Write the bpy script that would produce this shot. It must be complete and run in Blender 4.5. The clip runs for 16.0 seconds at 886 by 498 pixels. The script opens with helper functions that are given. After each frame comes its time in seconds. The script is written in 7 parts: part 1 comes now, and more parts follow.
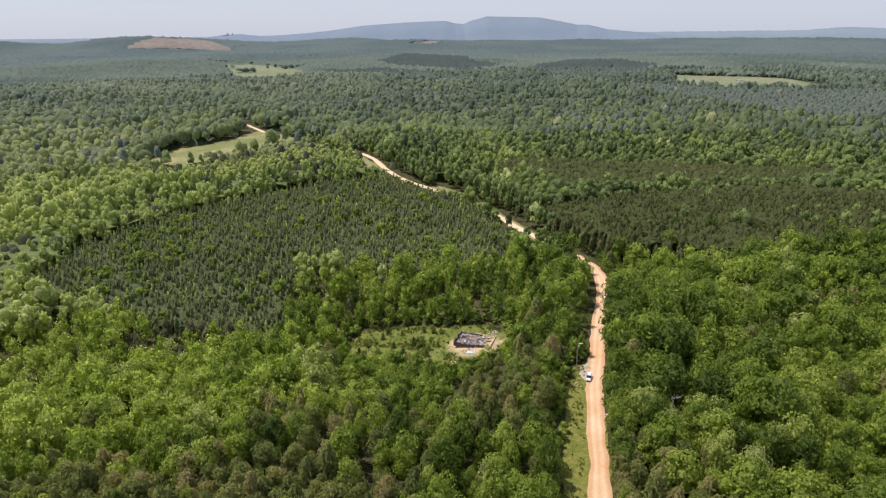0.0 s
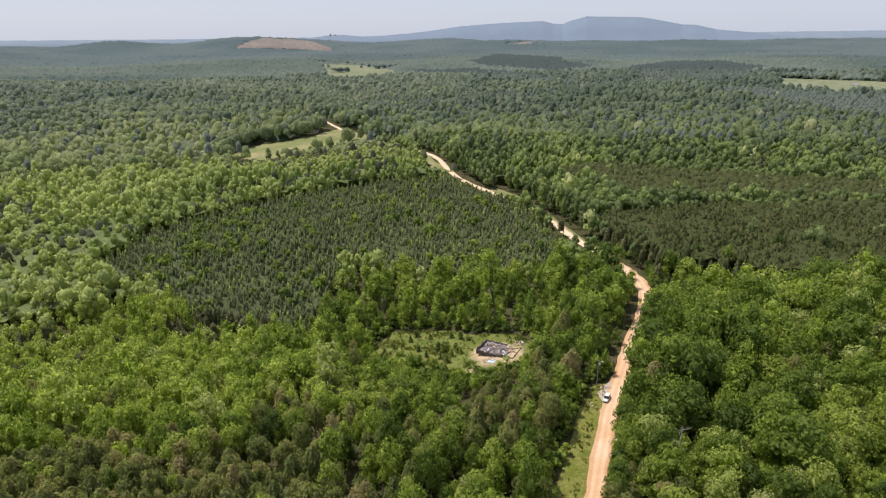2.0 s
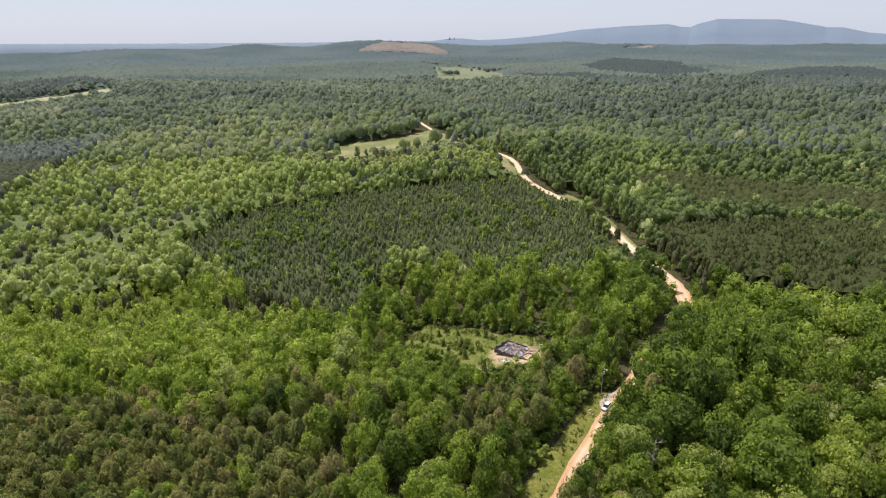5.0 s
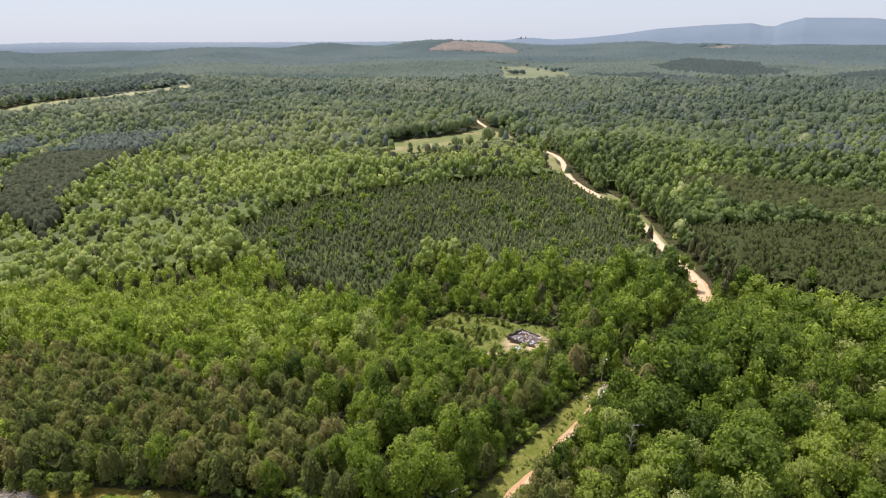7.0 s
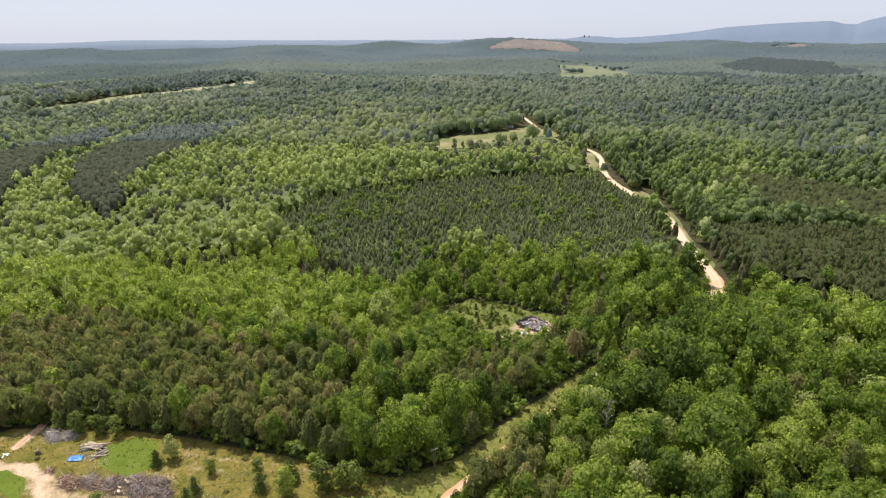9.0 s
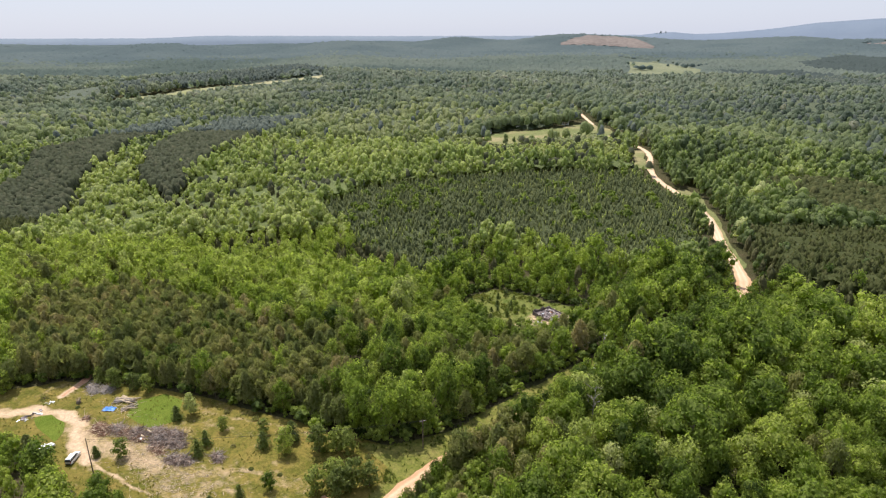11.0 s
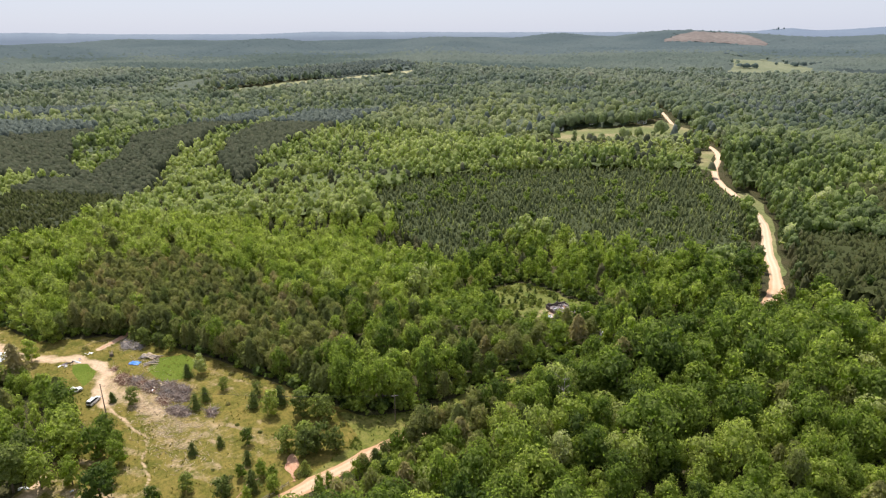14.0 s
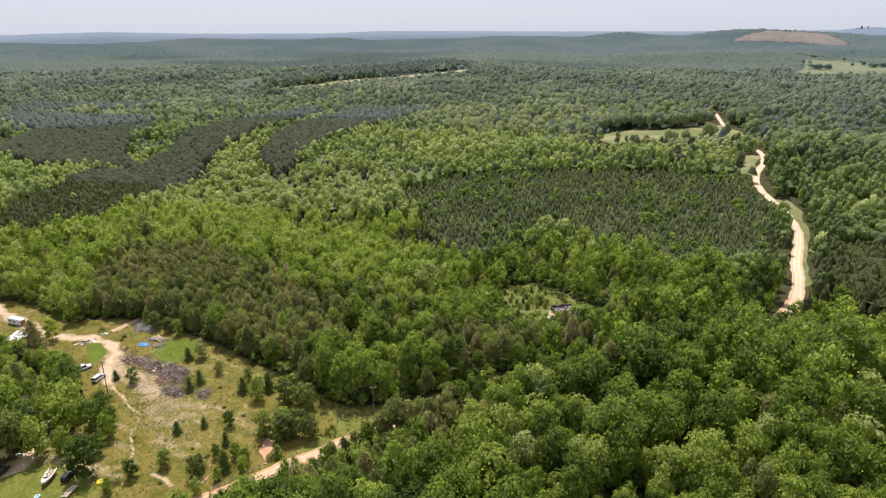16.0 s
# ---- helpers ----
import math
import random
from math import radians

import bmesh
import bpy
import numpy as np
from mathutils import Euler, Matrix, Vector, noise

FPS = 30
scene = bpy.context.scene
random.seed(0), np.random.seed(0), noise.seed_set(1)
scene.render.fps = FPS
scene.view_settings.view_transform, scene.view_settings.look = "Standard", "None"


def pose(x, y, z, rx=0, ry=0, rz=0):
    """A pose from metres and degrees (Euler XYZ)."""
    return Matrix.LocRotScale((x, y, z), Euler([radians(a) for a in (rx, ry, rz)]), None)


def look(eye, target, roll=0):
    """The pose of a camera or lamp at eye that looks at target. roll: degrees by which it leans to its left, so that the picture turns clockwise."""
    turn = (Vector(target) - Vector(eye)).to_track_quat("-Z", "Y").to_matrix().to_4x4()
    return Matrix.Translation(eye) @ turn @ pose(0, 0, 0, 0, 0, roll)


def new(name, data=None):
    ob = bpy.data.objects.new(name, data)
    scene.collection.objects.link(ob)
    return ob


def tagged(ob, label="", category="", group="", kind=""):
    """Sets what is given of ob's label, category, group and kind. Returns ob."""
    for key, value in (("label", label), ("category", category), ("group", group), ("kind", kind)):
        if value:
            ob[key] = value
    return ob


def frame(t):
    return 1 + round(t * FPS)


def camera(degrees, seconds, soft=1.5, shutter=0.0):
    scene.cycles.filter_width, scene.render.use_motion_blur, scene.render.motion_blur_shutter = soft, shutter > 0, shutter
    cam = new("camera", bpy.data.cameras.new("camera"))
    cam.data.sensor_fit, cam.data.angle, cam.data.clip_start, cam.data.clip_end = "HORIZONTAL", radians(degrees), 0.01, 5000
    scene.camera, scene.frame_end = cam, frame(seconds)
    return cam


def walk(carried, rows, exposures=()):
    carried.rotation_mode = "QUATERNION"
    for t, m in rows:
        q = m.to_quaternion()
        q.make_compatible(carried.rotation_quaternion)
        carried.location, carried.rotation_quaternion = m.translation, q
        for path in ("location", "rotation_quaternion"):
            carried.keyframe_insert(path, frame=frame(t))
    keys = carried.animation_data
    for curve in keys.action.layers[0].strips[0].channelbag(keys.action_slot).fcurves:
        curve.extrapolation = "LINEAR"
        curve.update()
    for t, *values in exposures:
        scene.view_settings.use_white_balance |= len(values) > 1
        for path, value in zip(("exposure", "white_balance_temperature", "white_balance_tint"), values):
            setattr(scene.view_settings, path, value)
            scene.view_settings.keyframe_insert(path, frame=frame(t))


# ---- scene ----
cam = camera(71.1, 16.0, 1.25)
ROWS = [  # seconds, place, turn
    (0.0, 0.00, 0.00, 110.00, 70.60, 0.50, -1.24),
    (0.5, 5.62, 1.01, 110.04, 70.60, 0.50, 1.21),
    (1.0, 11.93, 2.38, 110.05, 70.62, 0.53, 3.58),
    (1.5, 17.35, 3.79, 110.08, 70.64, 0.55, 5.53),
    (2.0, 23.52, 5.39, 110.07, 70.72, 0.59, 7.51),
    (2.5, 28.85, 6.56, 110.10, 70.82, 0.55, 9.27),
    (3.0, 34.87, 7.32, 110.13, 70.94, 0.55, 11.33),
    (3.5, 39.96, 7.45, 110.13, 71.01, 0.56, 13.07),
    (4.0, 45.69, 7.11, 110.11, 71.06, 0.59, 14.94),
    (6.5, 72.25, 1.81, 110.23, 71.13, 0.57, 22.92),
    (7.0, 78.04, 0.36, 110.18, 71.12, 0.55, 24.68),
    (7.5, 83.12, -0.87, 110.13, 71.12, 0.54, 26.10),
    (8.0, 89.02, -2.28, 110.07, 71.11, 0.51, 27.43),
    (8.5, 94.21, -3.52, 110.03, 71.08, 0.51, 28.64),
    (9.0, 100.21, -4.60, 109.98, 71.03, 0.51, 30.31),
    (11.5, 127.00, -0.89, 109.65, 70.70, 0.44, 38.20),
    (12.0, 132.56, 1.20, 109.56, 70.66, 0.44, 39.59),
    (12.5, 137.34, 3.33, 109.47, 70.59, 0.45, 40.96),
    (13.0, 142.23, 5.94, 109.37, 70.54, 0.44, 42.59),
    (13.5, 146.97, 8.99, 109.31, 70.52, 0.44, 44.22),
    (14.0, 151.49, 12.32, 109.20, 70.50, 0.44, 45.83),
    (14.5, 155.80, 15.89, 109.07, 70.50, 0.45, 47.34),
    (15.0, 159.95, 19.73, 109.01, 70.49, 0.45, 48.78),
    (15.5, 163.94, 23.75, 108.95, 70.50, 0.47, 50.19),
    (16.0, 167.77, 27.94, 108.82, 70.49, 0.48, 51.54),
]
walk(cam, [(t, pose(*row)) for t, *row in ROWS], [(0.0, 0.10), (4.0, 0.15), (7.5, 0.26), (13.0, 0.27), (16.0, 0.21)])

# ---- world, sun ----
SUN_AZ, SUN_EL = 65.0, 61.0  # degrees counter-clockwise from +y, and above the horizon
world = bpy.data.worlds.new("world")
scene.world = world
world.use_nodes = True
wn = world.node_tree
sky = wn.nodes.new("ShaderNodeTexSky")
sky.sky_type, sky.sun_disc = "NISHITA", False
sky.sun_elevation, sky.sun_rotation = radians(SUN_EL), radians(-SUN_AZ)
sky.air_density, sky.dust_density, sky.ozone_density = 1.0, 0.8, 1.5
milky = wn.nodes.new("ShaderNodeMix")  # a milky spring sky
milky.data_type = "RGBA"
milky.inputs[0].default_value, milky.inputs[7].default_value = 0.84, (4.3, 4.6, 5.6, 1)
wn.links.new(sky.outputs[0], milky.inputs[6])
wn.links.new(milky.outputs[2], wn.nodes["Background"].inputs[0])
wn.nodes["Background"].inputs[1].default_value = 0.130
sun = new("sun", bpy.data.lights.new("sun", "SUN"))
sun.data.energy, sun.data.angle, sun.data.color = 4.8, radians(0.6), (1.0, 0.95, 0.87)
sun_way = Vector((-math.sin(radians(SUN_AZ)) * math.cos(radians(SUN_EL)), math.cos(radians(SUN_AZ)) * math.cos(radians(SUN_EL)), math.sin(radians(SUN_EL))))
sun.matrix_world = look(sun_way * 500, (0, 0, 0))


# ---- plan: heights, lines and areas ----
CX, CY = 85.0, 10.0  # middle of the flight, from which distances are taken


def smooth(a, b, v):
    u = np.clip((np.asarray(v, float) - a) / (b - a), 0, 1)
    return u * u * (3 - 2 * u)


def lattice(ix, iy, seed):
    h = np.sin(ix * 127.1 + iy * 311.7 + seed * 74.7) * 43758.5453
    return h - np.floor(h)


def field(x, y, size, seed=0):
    """Smooth random values from 0 to 1, size metres from one to the next."""
    x, y = np.asarray(x, float) / size, np.asarray(y, float) / size
    ix, iy = np.floor(x), np.floor(y)
    u, v = x - ix, y - iy
    u, v = u * u * (3 - 2 * u), v * v * (3 - 2 * v)
    a = lattice(ix, iy, seed) * (1 - u) + lattice(ix + 1, iy, seed) * u
    b = lattice(ix, iy + 1, seed) * (1 - u) + lattice(ix + 1, iy + 1, seed) * u
    return a * (1 - v) + b * v


def turn_of(x, y):
    return np.degrees(np.arctan2(-(np.asarray(x, float) - CX), np.asarray(y, float) - CY))


def reach(x, y):
    return np.hypot(np.asarray(x, float) - CX, np.asarray(y, float) - CY)


def from_line(line, x, y):
    x, y = np.asarray(x, float), np.asarray(y, float)
    best = np.full(x.shape, 1e9)
    for (x0, y0), (x1, y1) in zip(line, line[1:]):
        dx, dy = x1 - x0, y1 - y0
        u = np.clip(((x - x0) * dx + (y - y0) * dy) / (dx * dx + dy * dy), 0, 1)
        best = np.minimum(best, np.hypot(x - x0 - u * dx, y - y0 - u * dy))
    return best


WEST_RISE = [(-960, 520), (-1000, 690), (-1060, 900), (-1080, 1020)]  # a field on a rise
# ridges in the distance: direction, distance, half width in degrees, depth, height over the land
RIDGES = [(79, 2600, 9, 420, 34), (60, 3000, 5, 380, 44), (46, 2900, 6, 380, 40), (35, 3700, 4, 300, 34), (27, 3500, 4, 300, 30), (88, 3300, 6, 350, 26),
          (4, 3100, 9, 380, 34), (-12, 3300, 7, 380, 32), (-27, 3200, 9, 400, 32), (9, 3700, 6, 300, 30), (69, 3900, 8, 250, 24)]
HILL_AZ, HILL_R = 22.0, 3490.0


def height(x, y):
    x, y = np.asarray(x, float), np.asarray(y, float)
    r, az = reach(x, y), turn_of(x, y)
    off = y - (230 + 0.2 * x)
    creek = np.exp(-(off / np.where(off > 0, 78, 60)) ** 2) * smooth(60, -60, x) * smooth(-700, -330, x)
    z = -14.5 * creek
    z = z + 12 * np.exp(-((x + 50) ** 2 + (y - 525) ** 2) / 14400) + 2 * smooth(40, 90, x) * smooth(420, 300, r)
    z = z + (field(x, y, 260, 3) - 0.5) * 12 * smooth(350, 700, r)
    z = z + 14 * smooth(600, 1800, r) + 24 * smooth(1800, 4700, r)
    z = z + 15 * np.exp(-(from_line(WEST_RISE, x, y) / 85) ** 2)
    for a, d, w, dep, up in RIDGES:
        z = z + up * np.exp(-((az - a) / w) ** 2 - ((r - d) / dep) ** 2)
    z = z + 40 * np.exp(-(((az - HILL_AZ) / 5.5) ** 2) - ((r - HILL_R) / 240) ** 2)
    return z + (field(x, y, 420, 9) - 0.5) * 22 * smooth(1200, 2400, r)


def ground_at(x, y):
    return float(height(x, y))


ROAD = [(12, -190), (19, -110), (25, -40), (29, 10), (32, 40), (34.5, 63), (35, 78), (36.5, 97), (40, 120), (45, 142), (51, 170), (57, 191), (66, 222), (75, 250), (77.5, 268), (74, 288), (65, 312),
        (55, 333), (44, 360), (34, 383), (18, 406), (-6, 432), (-23, 452), (-36, 478), (-48, 512), (-66, 548), (-98, 600), (-168, 690), (-222, 765), (-255, 812), (-330, 900)]
DRIVE = [(-150, 25), (-122, 31), (-111, 35), (-98, 39), (-88, 44), (-80, 53), (-70, 58), (-60, 58), (-53, 54), (-48, 53), (-40, 52)]
TRAIL = [(-42, 52), (-35, 52), (-29, 53), (-24, 53), (-17, 54.5), (-9, 53), (-6, 50.5), (1, 49), (5, 48), (9, 46)]
TRACK = [(-81, 62), (-83, 67), (-86, 73), (-92, 83)]

PLANTATION = [(-189, 268), (-187, 316), (-155, 375), (-125, 398), (-88, 424), (-36, 444), (-14, 424), (8, 402), (24, 384), (36, 358), (44, 330), (44, 300), (36, 282), (8, 274),
              (-26, 282), (-62, 292), (-68, 254), (-58, 230), (-66, 218), (-108, 236), (-155, 252)]
EAST_PINES = [(86, 294), (72, 309), (62, 344), (72, 361), (90, 366), (106, 382), (240, 402), (330, 372), (330, 300), (220, 276), (160, 270), (100, 276)]
EAST_PINES_B = [(46, 458), (54, 478), (78, 494), (126, 490), (220, 472), (310, 446), (270, 418), (160, 412), (108, 394), (90, 396), (70, 430)]
BROWN_PINES = [(-170, 92), (-140, 122), (-90, 128), (-48, 133), (-18, 128), (-2, 114), (-10, 100), (-36, 86), (-66, 77), (-100, 66), (-132, 62)]
STRIPE_A = [(-212, 38), (-232, 74), (-222, 90), (-271, 113), (-308, 150), (-384, 200), (-457, 272), (-545, 402), (-621, 434), (-520, 296), (-497, 222), (-440, 186), (-409, 152), (-401, 115), (-339, 79), (-288, 45)]
STRIPE_B = [(-350, 234), (-297, 230), (-377, 322), (-432, 412), (-515, 545), (-560, 471), (-482, 355), (-408, 270)]
WEST_PATCH = [(-787, 95), (-753, 136), (-633, 196), (-504, 184), (-426, 148), (-452, 90), (-498, 66)]
WEST_PATCH_B = [(-896, 105), (-866, 210), (-864, 299), (-775, 277), (-785, 174), (-794, 97)]
WEST_PATCH_C = [(-330, 309), (-352, 352), (-319, 369), (-273, 340), (-270, 302)]
FAR_PINES = [(330, 1080), (430, 1105), (500, 1070), (570, 1056), (660, 1050), (740, 1060), (740, 800), (538, 732), (468, 738), (400, 900)]
FAR_PINES_B = [(-170, 2050), (-70, 2400), (140, 2250), (200, 1730), (110, 1560), (-60, 1760)]
FAR_PINES_C = [(-304, 1700), (-92, 1656), (101, 1290), (94, 1157), (-112, 1373)]
FAR_PINES_D = [(-905, 545), (-930, 640), (-944, 735), (-966, 850), (-998, 1010), (-1010, 1075), (-1095, 1070), (-1065, 880), (-1030, 700), (-985, 540)]
FAR_PINES_E = [(-700, 640), (-560, 900), (-600, 940), (-760, 700)]
FAR_PINES_F = [(276, 1677), (440, 2150), (600, 2100), (575, 1624), (422, 1258), (230, 1190)]
YOUNG_WOODS = [(-292, 560), (-245, 475), (-160, 448), (-62, 474), (-72, 520), (-108, 588), (-160, 620), (-200, 572), (-226, 546), (-262, 576)]
LIGHT_ROW = [(-190, 380), (-130, 412), (-60, 452), (-40, 470), (-120, 460), (-200, 425)]
SLAB_CLEARING = [(-34, 232), (-31, 240), (-24, 241), (-12, 239), (-3, 237), (5, 231), (14, 230), (23, 228), (29, 219), (31, 209), (25, 204), (17, 197), (8, 195), (0, 198), (-6, 201), (-14, 207), (-24, 212), (-31, 217), (-36, 226)]
STRIP = [(54, 190), (47, 187), (41, 171), (38, 153), (33.5, 134), (30, 119), (21, 105), (14, 100), (27, 97), (31, 84), (33, 76), (38, 76), (39, 97), (43, 120), (48, 142), (54, 170), (58, 188)]
HOMESTEAD = [(-150, 20), (-139, 34), (-118, 44), (-100, 48), (-92, 66), (-81, 74), (-56, 85), (-26, 93), (2, 99), (20, 104), (29, 103), (32, 95), (36, 84), (37, 62), (34, 40), (24, 22), (10, 12), (-8, 15), (-20, 30), (-30, 44), (-45, 44), (-62, 42), (-84, 33), (-100, 22), (-125, 16)]
FARM = [(-268, 588), (-266, 610), (-252, 640), (-232, 654), (-213, 682), (-207, 710), (-200, 724), (-164, 704), (-150, 688), (-147, 664), (-164, 636), (-190, 600), (-212, 570), (-228, 554), (-244, 566)]
LOW_WOODS = [(-244, 558), (-222, 548), (-206, 562), (-184, 592), (-158, 628), (-142, 656), (-146, 690), (-90, 650), (-96, 590), (-150, 520), (-205, 505), (-235, 520)]
ROADSIDE = [(-76, 538), (-64, 540), (-40, 478), (-30, 470), (-46, 468), (-56, 496)]
EAST_VERGE = [(5, 436), (20, 420), (40, 383), (54, 347), (71, 308), (70, 300), (56, 336), (44, 364), (32, 388), (14, 412), (0, 430)]
NORTH_FIELD = [(-645, 1975), (-580, 2010), (-500, 1985), (-420, 1850), (-336, 1732), (-290, 1520), (-335, 1390), (-366, 1360), (-434, 1430), (-520, 1700)]
NORTH_FIELD_B = [(-760, 2120), (-560, 2060), (-540, 2010), (-760, 2060)]
EAST_FIELD = [(532, 1390), (590, 1345), (690, 1250), (730, 1120), (660, 1064), (570, 1068), (505, 1082), (440, 1130), (480, 1235)]
EAST_FIELD_B = [(820, 1620), (930, 1580), (930, 1520), (800, 1560)]
WEST_FIELD = [(-885, 462), (-893, 560), (-920, 637), (-933, 732), (-955, 848), (-972, 950), (-988, 1015), (-940, 1000), (-908, 930), (-888, 840), (-862, 725), (-845, 630), (-812, 545), (-815, 465)]
CLEARCUT_AZ, CLEARCUT_R = (18.1, 26.3), (3190.0, 3420.0)
HILL_PATCH = [(-95, 2960), (-40, 3000), (-5, 3090), (30, 3130), (80, 3120), (92, 3050), (40, 2990), (-20, 2930)]
OPEN = [HILL_PATCH, SLAB_CLEARING, STRIP, HOMESTEAD, FARM, ROADSIDE, EAST_VERGE, NORTH_FIELD, NORTH_FIELD_B, EAST_FIELD, EAST_FIELD_B, WEST_FIELD]


def inside(poly, x, y):
    x, y = np.asarray(x, float), np.asarray(y, float)
    hit = np.zeros(x.shape, bool)
    for (x0, y0), (x1, y1) in zip(poly, poly[1:] + poly[:1]):
        if y0 != y1:
            hit ^= ((y0 > y) != (y1 > y)) & (x < (x1 - x0) * (y - y0) / (y1 - y0) + x0)
    return hit


def nearest_on(poly, x, y):
    """The nearest points of an outline."""
    best, bx, by = np.full(np.shape(x), 1e9), np.array(x, float), np.array(y, float)
    for (x0, y0), (x1, y1) in zip(poly, poly[1:] + poly[:1]):
        dx, dy = x1 - x0, y1 - y0
        u = np.clip(((x - x0) * dx + (y - y0) * dy) / (dx * dx + dy * dy), 0, 1)
        d = np.hypot(x - x0 - u * dx, y - y0 - u * dy)
        bx, by, best = np.where(d < best, x0 + u * dx, bx), np.where(d < best, y0 + u * dy, by), np.minimum(best, d)
    return bx, by


def from_edge(poly, x, y):
    return from_line(poly + poly[:1], x, y)


# ---- materials ----
def nodes_of(name):
    m = bpy.data.materials.new(name)
    m.use_nodes = True
    return m, m.node_tree.nodes, m.node_tree.links, m.node_tree.nodes["Principled BSDF"]


def ramp(ns, stops):
    r = ns.new("ShaderNodeValToRGB")
    e = r.color_ramp.elements
    while len(e) < len(stops):
        e.new(0.5)
    for k, (p, c) in zip(e, stops):
        k.position, k.color = p, (*c, 1)
    return r


def noise_node(ns, ls, scale, detail=4, rough=0.6, where=None):
    n = ns.new("ShaderNodeTexNoise")
    n.inputs["Scale"].default_value, n.inputs["Detail"].default_value, n.inputs["Roughness"].default_value = scale, detail, rough
    if where:
        ls.new(where, n.inputs["Vector"])
    return n


def mix_node(ns, ls, fac, a, b, kind="MIX"):
    n = ns.new("ShaderNodeMix")
    n.data_type, n.blend_type = "RGBA", kind
    for sock, v in ((n.inputs[0], fac), (n.inputs[6], a), (n.inputs[7], b)):
        if isinstance(v, (int, float)):
            sock.default_value = v
        elif isinstance(v, tuple):
            sock.default_value = (*v, 1)
        else:
            ls.new(v, sock)
    return n.outputs[2]


def place_of(ns):
    return ns.new("ShaderNodeNewGeometry").outputs["Position"]


def surface(name, stops, scale, fine=None, rough=0.85, bump=0.3, metal=0.0, spec=0.06, detail=5, objectwise=False):
    """A rough natural or painted surface: colours over two scales of noise, with relief."""
    m, ns, ls, b = nodes_of(name)
    where = ns.new("ShaderNodeTexCoord").outputs["Object"] if objectwise else place_of(ns)
    big, small = noise_node(ns, ls, scale, detail, 0.6, where), noise_node(ns, ls, fine or scale * 9, 3, 0.6, where)
    r = ramp(ns, stops)
    ls.new(big.outputs[0], r.inputs[0])
    shade = ramp(ns, [(0.25, (0.72, 0.72, 0.72)), (0.75, (1.22, 1.22, 1.22))])
    ls.new(small.outputs[0], shade.inputs[0])
    ls.new(mix_node(ns, ls, 1.0, r.outputs[0], shade.outputs[0], "MULTIPLY"), b.inputs["Base Color"])
    b.inputs["Roughness"].default_value, b.inputs["Metallic"].default_value, b.inputs["Specular IOR Level"].default_value = rough, metal, spec
    if bump:
        k = ns.new("ShaderNodeBump")
        k.inputs["Strength"].default_value, k.inputs["Distance"].default_value = bump, 0.4 / max(scale, 0.05)
        ls.new(small.outputs[0], k.inputs["Height"])
        ls.new(k.outputs[0], b.inputs["Normal"])
    return m


